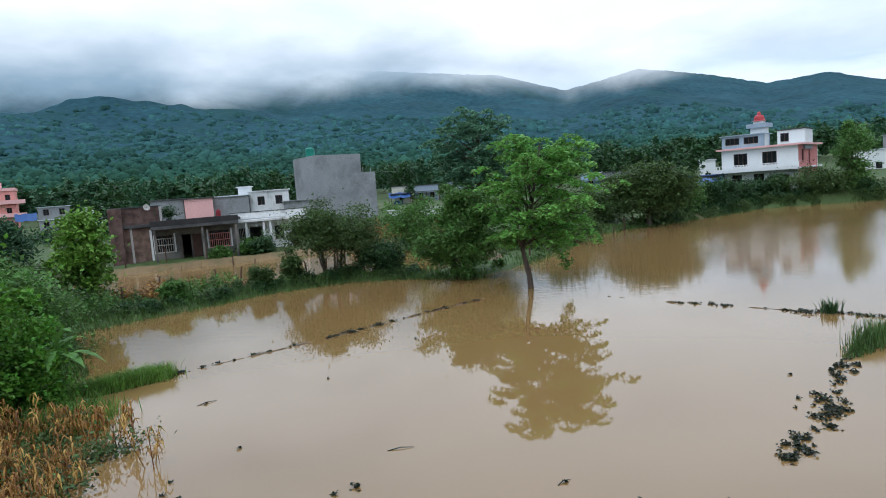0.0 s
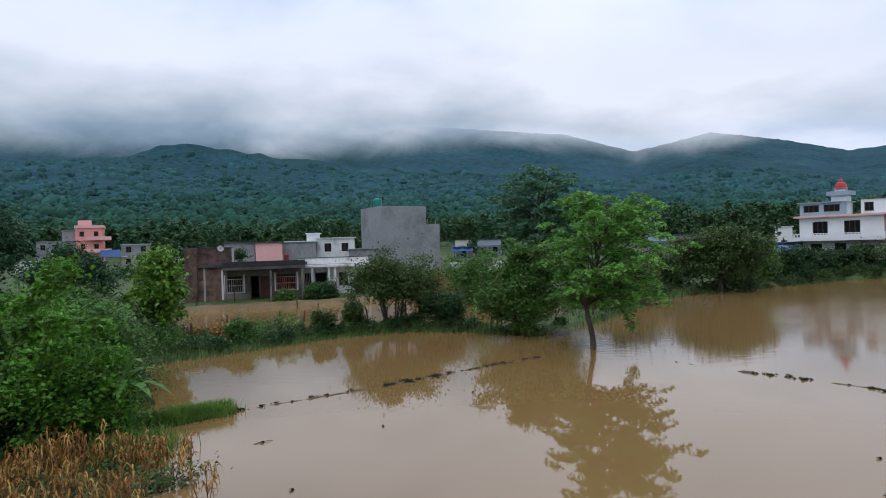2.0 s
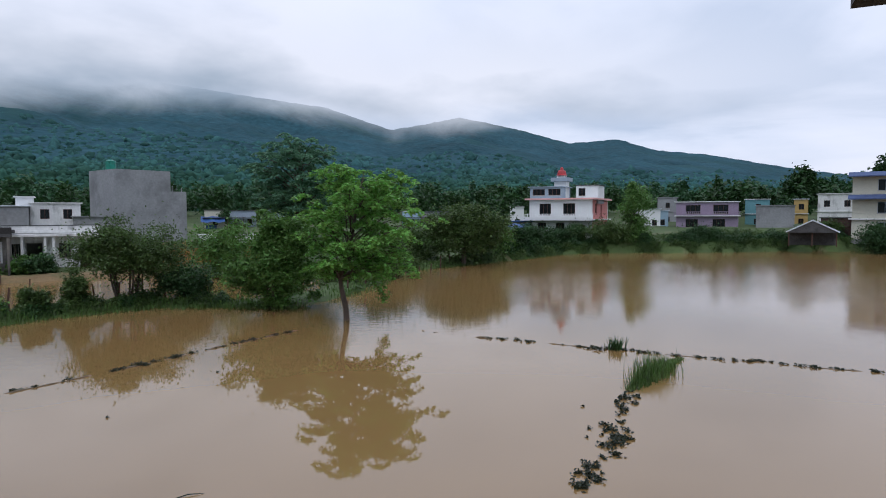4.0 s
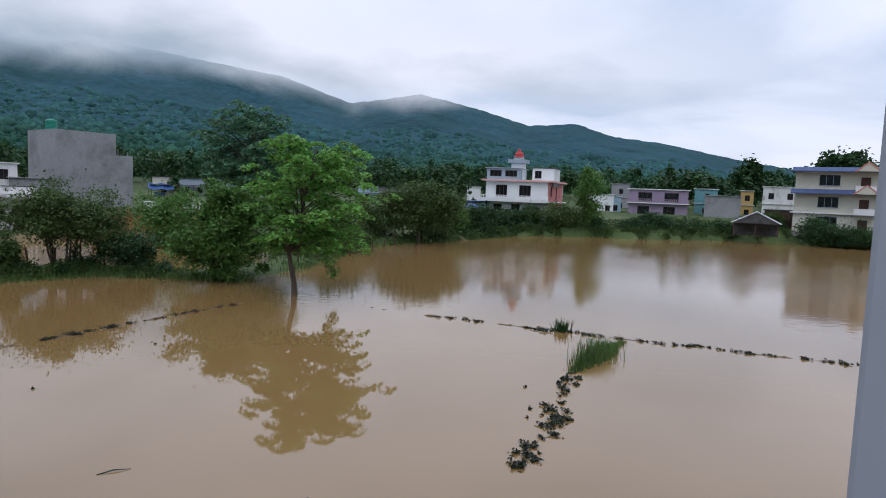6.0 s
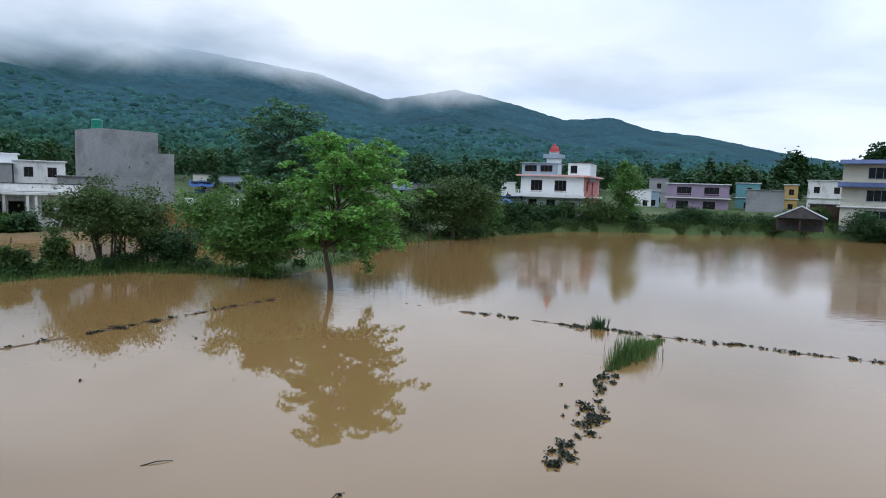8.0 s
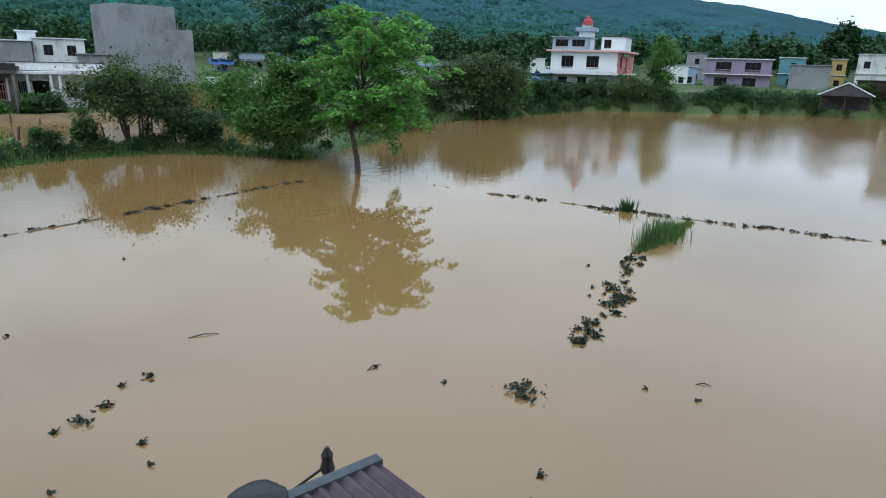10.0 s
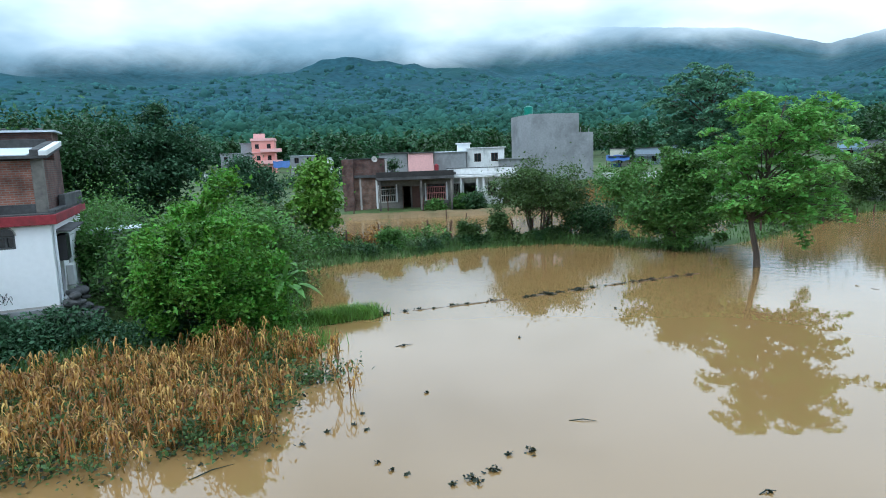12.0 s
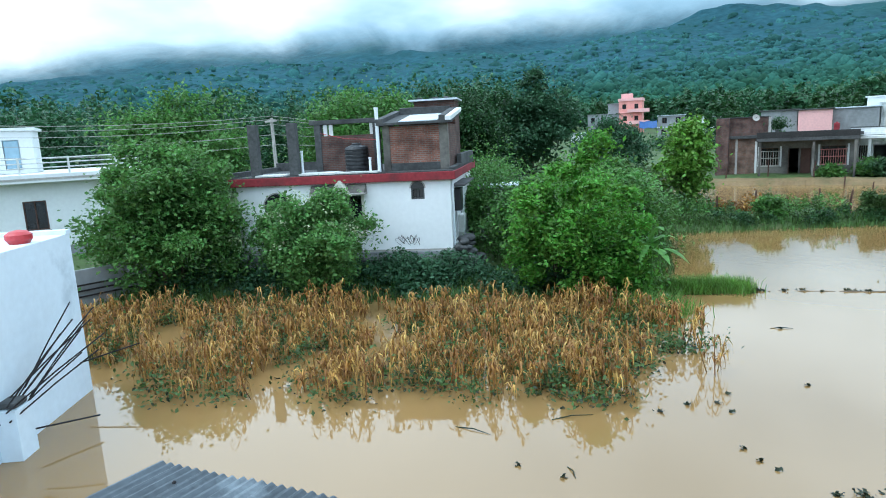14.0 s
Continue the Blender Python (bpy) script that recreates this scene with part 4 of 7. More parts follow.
for z in (2.6, 5.5, 8.4):
    part("joint", boxes((-0.02, 8.62, -0.02, -0.003, z, z + 0.12), (-0.02, -0.003, -0.003, 8.9, z, z + 0.12)), M_CEMENT, ch)
part("lower_wing", boxes((8.602, 11.2, 0, 9, -0.8, 8.1), (8.9, 9.02, 0.1, 0.2, 8.1, 9.0), (10.4, 10.52, 0.1, 0.2, 8.1, 8.7)), M_CEMENT, ch)
house("pink_white_house", "white two-storey house with a salmon end", (*polar(23.9, 104)[:2], 1.9), -42, 10.2, 12, [2.9, 3.1], M_WHITE, M_WHITE, front=[(0, 1.4, 1.4, 1.6, 0.9, "win"), (0, 4.4, 1.4, 1.6, 0.9, "win"), (0, 8.0, 1.1, 2.1, 0.1, "door"), (1, 1.7, 1.9, 1.8, 0.7, "win"), (1, 5.6, 1.9, 1.8, 0.7, "win")], right=[(1, 2.0, 1.3, 1.6, 0.9, "win"), (1, 6.0, 1.0, 2.0, 0.3, "door"), (0, 3.0, 1.6, 2.0, 0.2, "door")], over=0.5, railing=M_WHITE, side_m=M_SALMON)
house("mauve_house", "mauve two-storey house with a long balcony", (*polar(36.4, 150)[:2], 2.2), -38.8, 12.6, 8, [3.0, 2.9], M_MAUVE, M_WHITE, front=[(0, 2, 2.5, 1.8, 0.6, "win"), (0, 7.5, 2.5, 1.8, 0.6, "win"), (1, 2, 3, 1.9, 0.4, "win"), (1, 7.6, 3, 1.9, 0.4, "win")], over=0.4, railing=M_MAUVE)
house("cream_villa", "cream three-storey villa with a blue-tiled roof edge", (*polar(49.0, 115)[:2], 1.9), -52, 14, 9, [2.9, 3.2, 3.1], M_CREAM, M_WHITE, front=[(s, x, w, h_, lo, k) for s in range(3) for x, w, h_, lo, k in ((3.2, 2.8, 1.7, 0.8, "win"), (8.6, 1.3, 2.1, 0.1, "door"), (11.6, 1.5, 1.6, 0.8, "win"))], left=[(1, 2.0, 1.2, 1.4, 0.9, "win"), (2, 2.0, 1.2, 1.4, 0.9, "win")], over=0.45, frame_m=M_GREYBLUE)

# ---------------------------------------------------------------- the white house: roof, awning, yard
h = pose(*HOUSE_AT, 0, 0, HOUSE_YAW)


def on_house(x, y, z):
    return tuple(h @ Vector((x, y, z)))


ROOF = 3.355
part("hood", boxes((3.4, 4.28, -0.5, -0.003, 2.5, 2.58), bevel=0.015), M_TRIM, wh, "grey sloping concrete window hood")
part("hood", boxes((5.18, 5.8, -0.5, -0.003, 2.5, 2.58), bevel=0.015), M_TRIM, wh, "grey sloping concrete window hood")
for x0, x1 in ((3.42, 4.5), (4.98, 5.78)):
    part("hood_slope", ([(x0, -0.46, 2.582), (x1, -0.46, 2.582), (x1, -0.003, 2.582), (x0, -0.003, 2.582), (x0, -0.1, 2.92), (x1, -0.1, 2.92), (x1, -0.003, 2.92), (x0, -0.003, 2.92)], [(3, 2, 1, 0), (4, 5, 6, 7), (0, 1, 5, 4), (1, 2, 6, 5), (2, 3, 7, 6), (3, 0, 4, 7)]), M_PLASTER_OLD, wh, "brown stained sloping hood")
bm = bmesh.new()
for x0, x1 in ((4.2, 4.74), (5.28, 4.74)):
    e = 0.14 if x1 > x0 else -0.14
    a = [bm.verts.new(v) for v in ((x0, -0.58, 2.46), (x0 + e, -0.58, 2.46), (x1, -0.58, 2.86), (x1, -0.58, 3.1))]
    b = [bm.verts.new((v.co.x, -0.003, v.co.z)) for v in a]
    bm.faces.new(a)
    bm.faces.new(b[::-1])
    for k in range(4):
        bm.faces.new((a[k], b[k], b[(k + 1) % 4], a[(k + 1) % 4]))
part("gable_trim", bm, M_CREAM, wh, "cream pointed trim over the window")
part("gable_panel", ([(4.34, -0.5, 2.46), (5.14, -0.5, 2.46), (4.74, -0.5, 2.86), (4.34, -0.01, 2.46), (5.14, -0.01, 2.46), (4.74, -0.01, 2.86)], [(0, 1, 2), (5, 4, 3), (0, 3, 4, 1), (1, 4, 5, 2), (2, 5, 3, 0)]), M_TRIM, wh)


def half_round(x, z, r, name):
    """The round head over a window, set a little proud of the wall."""
    n = 14
    vs = [(x + r * math.cos(math.pi * k / n), y, z + r * math.sin(math.pi * k / n)) for y in (-0.012, 0.02) for k in range(n + 1)]
    fs = [tuple(range(n + 1)), tuple(range(2 * n + 1, n, -1))] + [(k, n + 1 + k, n + 2 + k, k + 1) for k in range(n)]
    part(name, (vs, fs), M_DARKGLASS, wh, "round-headed dark window top")
    rim = [(x + (r + 0.03) * math.cos(math.pi * k / n), -0.02, z + (r + 0.03) * math.sin(math.pi * k / n)) for k in range(n + 1)]
    part("arch_rim", tube(rim, [0.03] * (n + 1), 5), M_TRIM, wh)


part("roof_top", boxes((-0.18, 9.48, -0.18, 8.68, ROOF - 0.12, ROOF + 0.002)), M_CONCRETE, wh, "dark weathered flat roof")
part("wall_foot", boxes((-0.02, 9.32, -0.02, -0.004, 0.021, 0.1)), M_TRIM, wh, "grey splash band at the wall foot")
half_round(1.82, 2.0, 0.62, "window_head")
half_round(7.94, 2.65, 0.28, "window_head")
part("window_surround", boxes((3.81, 3.925, -0.06, 0.02, 0.86, 2.46), (5.535, 5.65, -0.06, 0.02, 0.86, 2.46), (3.81, 5.65, -0.1, 0.02, 0.78, 0.858)), M_CREAM, wh)
part("meter_box", boxes((5.92, 6.06, -0.1, -0.003, 1.1, 1.35), bevel=0.01), M_BLACKPLASTIC, wh, "small dark box on the wall")
part("air_conditioner", boxes((9.302, 9.62, 0.9, 1.75, 1.55, 2.5), bevel=0.03), M_BLACKPLASTIC, wh, "dark wall-mounted cooling unit")
part("air_conditioner", boxes((9.302, 9.56, 2.3, 3.0, 0.4, 1.2), bevel=0.03), M_WHITE_DIRTY, wh, "pale box on the side wall")
part("side_canopy", boxes((9.302, 9.85, 0.5, 4.6, 2.62, 2.7), bevel=0.02), M_CONCRETE, wh)
part("waste_pipe", tube([(9.36, 0.35, 2.9), (9.36, 0.35, 0.1), (9.2, 0.2, -0.3)], [0.05] * 3, 7), M_WHITEPIPE, wh)
# scrawl on the wall
rng = np.random.default_rng(3)
base = ([], [])
for k in range(7):
    cx = 7.0 + k * 0.13
    pts = [(cx + 0.13 * math.cos(a * 1.3 + k), -0.004, 0.42 + 0.16 * math.sin(a * (1 + 0.2 * k)) + 0.06 * (k % 3)) for a in np.linspace(0, 5, 12)]
    tube(pts, [0.01] * 12, 4, base)
part("scrawl", base, M_IRON, wh, "dark looping charcoal scrawl")

stair = thing("stair_tower", "brick rooftop stair tower with weathered concrete frame", "roof structure", on_house(6.45, 0.65, ROOF), HOUSE_YAW)
part("brick_panel", boxes((0.3, 2.4, 0.0, 0.2, 0.32, 1.85)), M_BRICK, stair, "bare red brick panel")
part("sill_beam", boxes((0.3, 2.4, -0.03, 0.22, 0.0, 0.318), bevel=0.02), M_CONCRETE, stair, "sooty concrete beam")
part("column", boxes((0.0, 0.298, -0.04, 0.24, 0, 1.9), bevel=0.02), M_PLASTER_OLD, stair)
part("column", boxes((2.402, 2.76, -0.04, 0.3, 0, 1.9), bevel=0.02), M_PLASTER_OLD, stair)
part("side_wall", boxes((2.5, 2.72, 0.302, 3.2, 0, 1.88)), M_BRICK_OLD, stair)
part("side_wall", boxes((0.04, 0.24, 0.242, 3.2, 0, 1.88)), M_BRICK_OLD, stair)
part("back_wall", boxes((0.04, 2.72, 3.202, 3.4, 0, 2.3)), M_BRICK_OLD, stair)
# the roof slab tilts up to the back, with a rim that is turned up at its ends
SL = 0.12
for nm, x0, x1, y0, y1, up, th, ma, lb in (("roof_slab", -0.2, 2.95, -0.3, 3.6, 0.0, 0.1, M_CONCRETE, "dark weathered roof slab"), ("roof_sheet", 0.75, 2.35, -0.22, 2.6, 0.102, 0.03, M_TIN_PALE, "pale wet roof sheet"), ("rim", -0.22, 0.1, -0.3, 3.6, 0.102, 0.16, M_CONCRETE, ""), ("rim", 2.45, 2.72, -0.3, 3.6, 0.102, 0.2, M_CONCRETE, ""), ("rim_edge", 2.722, 2.97, -0.34, 3.6, 0.102, 0.17, M_WHITE, "white painted slab edge"), ("rim", 0.1, 2.45, 3.3, 3.6, 0.102, 0.28, M_CONCRETE, "")):
    vs = [(x, y, 1.902 + SL * (y + 0.3) + up + dz) for dz in (0, th) for x, y in ((x0, y0), (x1, y0), (x1, y1), (x0, y1))]
    part(nm, (vs, [(3, 2, 1, 0), (4, 5, 6, 7), (0, 1, 5, 4), (1, 2, 6, 5), (2, 3, 7, 6), (3, 0, 4, 7)]), ma, stair, lb)
head = thing("roof_cabin", "small brick cabin with a pale tin roof", "roof structure", on_house(7.15, 4.4, ROOF), HOUSE_YAW)
part("wall", boxes((0, 1.94, 0, 1.7, 0, 3.02)), M_BRICK_OLD, head)
part("roof", boxes((-0.2, 2.1, -0.25, 1.9, 3.021, 3.1)), M_TIN_PALE, head)
for x in (0.15, 0.9, 1.4):
    part("roof_stone", boxes((x, x + 0.25, 0.1, 0.3, 3.101, 3.2), bevel=0.03), M_CONCRETE, head)

shell = thing("roof_room_shell", "unfinished dark brick room on the roof", "roof structure", on_house(3.0, 2.0, ROOF), HOUSE_YAW)
part("wall", boxes((0.3, 2.7, 0, 0.2, 0, 1.6)), M_BRICK_OLD, shell)
part("column", boxes((0, 0.298, -0.04, 0.26, 0, 2.1), bevel=0.02), M_CONCRETE, shell)
part("column", boxes((2.702, 2.98, -0.04, 0.26, 0, 2.1), bevel=0.02), M_CONCRETE, shell)
part("beam", boxes((-0.2, 3.2, -0.05, 0.27, 2.102, 2.3), bevel=0.02), M_CONCRETE, shell)
part("beam", boxes((2.75, 2.95, 0.262, 3.0, 1.9, 2.1), bevel=0.02), M_CONCRETE, shell)
for x in (0.42, 0.68, 2.55):
    part("panel", boxes((x, x + 0.16, 0.03, 0.12, 1.602, 2.1)), M_WHITE_DIRTY, shell)
for x, y, hh in ((0.88, 0.3, 2.2), (2.62, 0.3, 2.2)):
    col = thing("concrete_column", "bare dark concrete column on the roof", "column", on_house(x, y, ROOF), HOUSE_YAW, "roof columns")
    part("shaft", boxes((-0.2, 0.2, -0.16, 0.16, 0, hh), bevel=0.02), M_CONCRETE, col)
    for dx in (-0.1, 0.1):
        part("iron_stub", tube([(dx, 0.08, hh - 0.1), (dx * 1.3, 0.08, hh + 0.3)], [0.012, 0.012], 5), M_IRON, col)
para = thing("roof_parapet", "low dark parapet with pale cement patches", "parapet", on_house(0, 0, ROOF), HOUSE_YAW)
part("kerb", boxes((-0.2, 2.9, 5.0, 5.2, 0.004, 0.4), (-0.2, 0.0, -0.2, 5.0, 0.004, 0.22)), M_CONCRETE, para)
part("kerb", boxes((9.25, 9.48, 3.0, 8.6, 0.004, 0.55), (9.25, 9.48, 0.3, 3.0, 0.004, 0.12), bevel=0.03), M_CONCRETE, para)
part("cement_patch", boxes((1.0, 2.3, -0.2, 0.7, 0.004, 0.07)), M_WHITE_DIRTY, para)
part("cement_patch", boxes((2.95, 4.5, -0.2, 1.0, 0.004, 0.08)), M_WHITE_DIRTY, para)
part("cement_patch", boxes((4.55, 6.3, -0.2, 0.55, 0.004, 0.06)), M_WHITE_DIRTY, para)


def water_tank(at, r, hgt, material, label, yaw=0):
    t = thing("water_tank", label, "water tank", at, yaw)
    prof = [(r * 0.96, 0)]
    for k in range(6):
        z = hgt * 0.78 * k / 6
        prof += [(r, z + 0.02), (r, z + hgt * 0.07), (r * 0.95, z + hgt * 0.09), (r * 0.95, z + hgt * 0.115)]
    prof += [(r, hgt * 0.8), (r * 0.9, hgt * 0.88), (r * 0.45, hgt * 0.95), (r * 0.4, hgt * 0.95)]
    part("body", lathe(prof, 22), material, t)
    part("lid", lathe([(r * 0.38, hgt * 0.95), (r * 0.38, hgt), (r * 0.3, hgt * 1.02)], 16), material, t)
    return t


water_tank(on_house(5.15, 1.1, ROOF), 0.52, 1.22, M_BLACKPLASTIC, "ribbed black plastic water tank on the roof")
for x, y, hh, r in ((6.28, 0.45, 2.65, 0.075), (2.85, 0.6, 1.02, 0.05), (5.9, 0.4, 0.62, 0.05)):
    p = thing("vent_pipe", "upright white plastic pipe on the roof", "pipe", on_house(x, y, ROOF), HOUSE_YAW, "roof pipes")
    part("pipe", tube([(0, 0, 0), (0, 0, hh)], [r, r], 10), M_WHITEPIPE, p)
    part("collar", tube([(0, 0, hh - 0.08), (0, 0, hh + 0.01)], [r * 1.25, r * 1.25], 10), M_WHITEPIPE, p)
ln = thing("washing_line", "thin red cable strung across the roof", "cable")
part("cable", tube([on_house(3.2, 2.0, ROOF + 1.75), on_house(4.6, 1.4, ROOF + 1.45), on_house(6.25, 0.5, ROOF + 1.35)], [0.012] * 3, 4), M_REDPLASTIC, ln)

# rubble and steps beside the house
rng = np.random.default_rng(8)
for k in range(22):
    a, b = rng.uniform(9.5, 10.4), rng.uniform(-0.3, 1.6)
    s = rng.uniform(0.12, 0.26)
    st = thing("rubble_stone", "rough dark stone stacked by the house wall", "stone", on_house(a, b, -0.6 + 0.24 * (k % 5)), rng.uniform(0, 90), "rubble by the wall")
    bm = bmesh.new()
    bmesh.ops.create_icosphere(bm, subdivisions=2, radius=s)
    for v in bm.verts:
        v.co = Vector((v.co.x * 1.3, v.co.y, v.co.z * 0.75)) * (1 + 0.35 * noise.noise(v.co * 4 + Vector((k, 0, 0))))
    part("stone", bm, M_CONCRETE, st)
yard = thing("yard_wall", "low dark stone wall below the white house", "wall", on_house(5.0, -0.55, -1.4), HOUSE_YAW)
part("course", boxes((0, 5.4, 0, 0.35, 0, 1.2), bevel=0.05), M_CONCRETE, yard)
shed = house("outhouse", "small pale outhouse behind the white house", on_house(9.95, 6.4, -0.5), HOUSE_YAW, 1.7, 2.4, [2.5], M_WHITE_DIRTY, M_TIN_PALE, over=0.25, slab=0.08)

# ---------------------------------------------------------------- the second white house and the near wall
w2 = house("villa", "long white house with pipe rails along its roof edge", (*polar(-93, 42)[:2], 0.9), 78, 12.4, 9, [3.6], M_WHITE, M_WHITE, front=[(0, 1.0, 1.0, 1.5, 1.2, "win"), (0, 3.2, 1.3, 1.9, 0.9, "win"), (0, 6.0, 1.1, 1.6, 1.0, "win")], over=0.9, slab=0.45)
for k in range(7):
    part("rail_post", boxes((-0.75 + k * 2.3, -0.65 + k * 2.3, -0.79, -0.69, 4.05, 4.95), bevel=0.01), M_WHITE_DIRTY, w2)
for z in (4.4, 4.65, 4.9):
    part("rail", tube([(-0.7, -0.74, z), (6.2, -0.74, z - 0.02), (13.1, -0.74, z)], [0.035] * 3, 6), M_WHITE_DIRTY, w2)
part("eave_band", boxes((-0.93, 13.33, -0.93, -0.903, 3.75, 3.86)), M_TRIM, w2)
for k in range(15):
    part("rail_bar", boxes((2.2 + k * 0.16, 2.24 + k * 0.16, -0.62, -0.58, 0.0, 0.75)), M_IRON, w2)
part("balcony_rail", boxes((2.2, 4.5, -0.64, -0.56, 0.75, 0.8)), M_IRON, w2)
cab = house("roof_cabin", "white rooftop cabin with a blue door", tuple(pose(*polar(-93, 42)[:2], 4.97, 0, 0, 78) @ Vector((3.4, 3.0, 0))), 78, 3.2, 3, [2.4], M_WHITE, M_WHITE, over=0.2, front=[(0, 1.7, 0.8, 1.7, 0.2, "open")], category="roof structure")
part("door", boxes((1.74, 2.46, 0.08, 0.13, 0.22, 1.88)), M_BLUEPAINT, cab, "bright blue door")
bw = thing("boundary_wall", "grey boundary wall with dark rails", "wall", (-27.2, 3.9, 0.0), 100)
part("wall", boxes((-3.5, 4.5, 0, 0.2, -0.5, 1.5), bevel=0.02), M_CEMENT, bw)
for k in range(3):
    part("rail", boxes((-3.5, 4.5, -0.12, -0.06, 0.45 + 0.22 * k, 0.51 + 0.22 * k)), M_IRON, bw)

nw = thing("neighbour_house", "bluish white limewashed house wall rising from the water", "house", (-17.45, 2.75, 0), -34.8)
# local x runs along the wall towards the balcony, local y away from the field
part("wall", boxes((0, 7.5, -6.0, 0, -0.6, 4.02), bevel=0.02), M_BLUEWHITE, nw)
part("coping", boxes((-0.03, 7.53, -6.03, -5.8, 4.022, 4.12), (-0.03, 0.2, -5.8, 0.03, 4.022, 4.12)), M_BLUEWHITE, nw)
part("pier", boxes((3.15, 3.7, 0.002, 0.42, -0.6, 1.05), bevel=0.015), M_BLUEWHITE, nw, "short pier with broken concrete head")
part("broken_head", boxes((3.2, 3.65, 0.03, 0.4, 1.052, 1.2), bevel=0.06), M_CONCRETE, nw)
pot = thing("red_pot", "red plastic pot on the wall top", "pot", tuple(pose(-17.45, 2.75, 4.021, 0, 0, -34.8) @ Vector((1.4, -0.35, 0))))
part("bowl", lathe([(0.2, 0), (0.27, 0.1), (0.27, 0.2), (0.18, 0.27), (0.05, 0.3)], 18), M_REDPLASTIC, pot)
rng = np.random.default_rng(21)
m = pose(-17.45, 2.75, 0, 0, 0, -34.8)
for k in range(11):
    a = Vector((3.35 + rng.uniform(-0.3, 0.5), 0.2 + rng.uniform(-0.15, 0.2), 1.1 + rng.uniform(-0.4, 0.2)))
    d = Vector((-1.5 + rng.uniform(-0.4, 0.8), 0.75 + rng.uniform(-0.4, 0.5), 0.95 + rng.uniform(-0.35, 0.75)))
    ln_ = rng.uniform(1.6, 2.7)
    rod = thing("steel_rod", "thin dark reinforcing rod jutting from the wall", "steel rod", group="reinforcing rods")
    part("rod", tube([m @ a, m @ (a + d.normalized() * ln_ * 0.5 + Vector((0, 0, 0.03))), m @ (a + d.normalized() * ln_)], [0.016, 0.016, 0.016], 6), M_IRON, rod)
for a, d in (((0.4, 0.0, 0.85), (-0.3, 1.0, 0.22)), ((3.3, 0.25, 0.45), (-0.8, 1.0, -0.12))):
    a, d = Vector(a), Vector(d)
    rod = thing("steel_rod", "thin dark reinforcing rod jutting from the wall", "steel rod", group="reinforcing rods")
    part("rod", tube([m @ a, m @ (a + d.normalized() * 1.4)], [0.018, 0.018], 6), M_IRON, rod)

# ---------------------------------------------------------------- the balcony, its pillar and the tin roof below
own = thing("own_house", "grey painted house with the balcony of the view", "house")
part("floor_slab", boxes((-1.2, 6, -6, 1.6, 4.1, 4.3)), M_CEMENT, own)
part("wall", boxes((-1.2, 6, -6.2, -6, 4.3, 7.2)), M_GREYPAINT, own)
part("lower_wall", boxes((-1.2, 6, -6, 0.6, -0.6, 4.098)), M_GREYPAINT, own)
part("pillar", boxes((1.42, 1.77, 1.16, 1.51, 4.302, 7.2), bevel=0.02), M_GREYPAINT, own, "smooth pale grey balcony pillar")
part("roof_slab", boxes((1.4, 6, -6, 1.9, 7.202, 7.35)), M_GREYPAINT, own)
EAVE = [(4.19, 4.19), (6.0, 2.6), (6.0, 1.903), (2.1, 1.903)]
part("eave", ([(x, y, 7.25) for x, y in EAVE] + [(x, y, 7.33) for x, y in EAVE], [(3, 2, 1, 0), (4, 5, 6, 7), (0, 1, 5, 4), (1, 2, 6, 5), (2, 3, 7, 6), (3, 0, 4, 7)]), M_IRON, own, "dark tin eave")


def tin_roof(label, at, yaw, L, material):
    t = thing("tin_roof", label, "roof", at, yaw)
    # local x along the eave, local y towards the field; the sheets slope down outwards
    D, count = 3.0, 4
    for s in range(count):
        x0, x1 = s * L / count, (s + 1) * L / count + (0.05 if s < count - 1 else 0)
        n = 56
        vs, fs = [], []
        for k in range(n + 1):
            x = x0 + (x1 - x0) * k / n
            z = 0.016 * math.sin(2 * math.pi * x / 0.105) + 0.005 * (s % 2)
            for y in (0.02 * math.sin(s * 2.1), -D):
                vs.append((x, y, z - y * 0.10))
        for k in range(n):
            fs.append((2 * k, 2 * k + 2, 2 * k + 3, 2 * k + 1))
        ob = part("sheet", (vs, fs), material, t)
        ob.modifiers.new("thickness", "SOLIDIFY").thickness = 0.004
        for y in (-0.32, -1.4):
            part("screw", lathe([(0.018, 0), (0.018, 0.012), (0.008, 0.022)], 8, ((x0 + x1) / 2, y, 0.026 - y * 0.1)), M_IRON, t)
    part("batten", boxes((0.1, L - 0.1, -0.35, -0.28, -0.11, -0.035)), M_WOOD, t)
    for x in (0.3, L - 0.4):
        part("post", boxes((x, x + 0.08, -0.36, -0.28, -3.5, -0.112)), M_WOOD, t)
    return t, L


tin_roof("weathered blue-grey corrugated tin lean-to roof", (-5.95, 1.78, 3.0), 28.4, 3.9, M_TIN)
t2, L2 = tin_roof("purple-brown corrugated tin roof beside the post", (-2.02, 3.53, 3.0), 23.98, 3.25, M_TIN_RUST)
part("flashing", boxes((0, L2 + 0.02, -0.03, 0.06, -0.045, 0.035)), M_TIN, t2, "bent metal edge strip")
pst = thing("bamboo_post", "dark post with rag tied at its top", "post", (0.62, 5.47, 0))
part("stake", tube([(0, 0, -0.5), (0.02, 0, 1.6), (0, 0, 2.72)], [0.04, 0.036, 0.03], 8), M_IRON, pst)
part("rag", lathe([(0.035, 2.5), (0.065, 2.56), (0.045, 2.64), (0.05, 2.7), (0.015, 2.77)], 10), M_BLACKPLASTIC, pst)
part("rope", tube([(0, 0, 2.6), (-0.25, -0.1, 2.5), (-0.5, -0.3, 2.45)], [0.012] * 3, 5), M_IRON, pst)
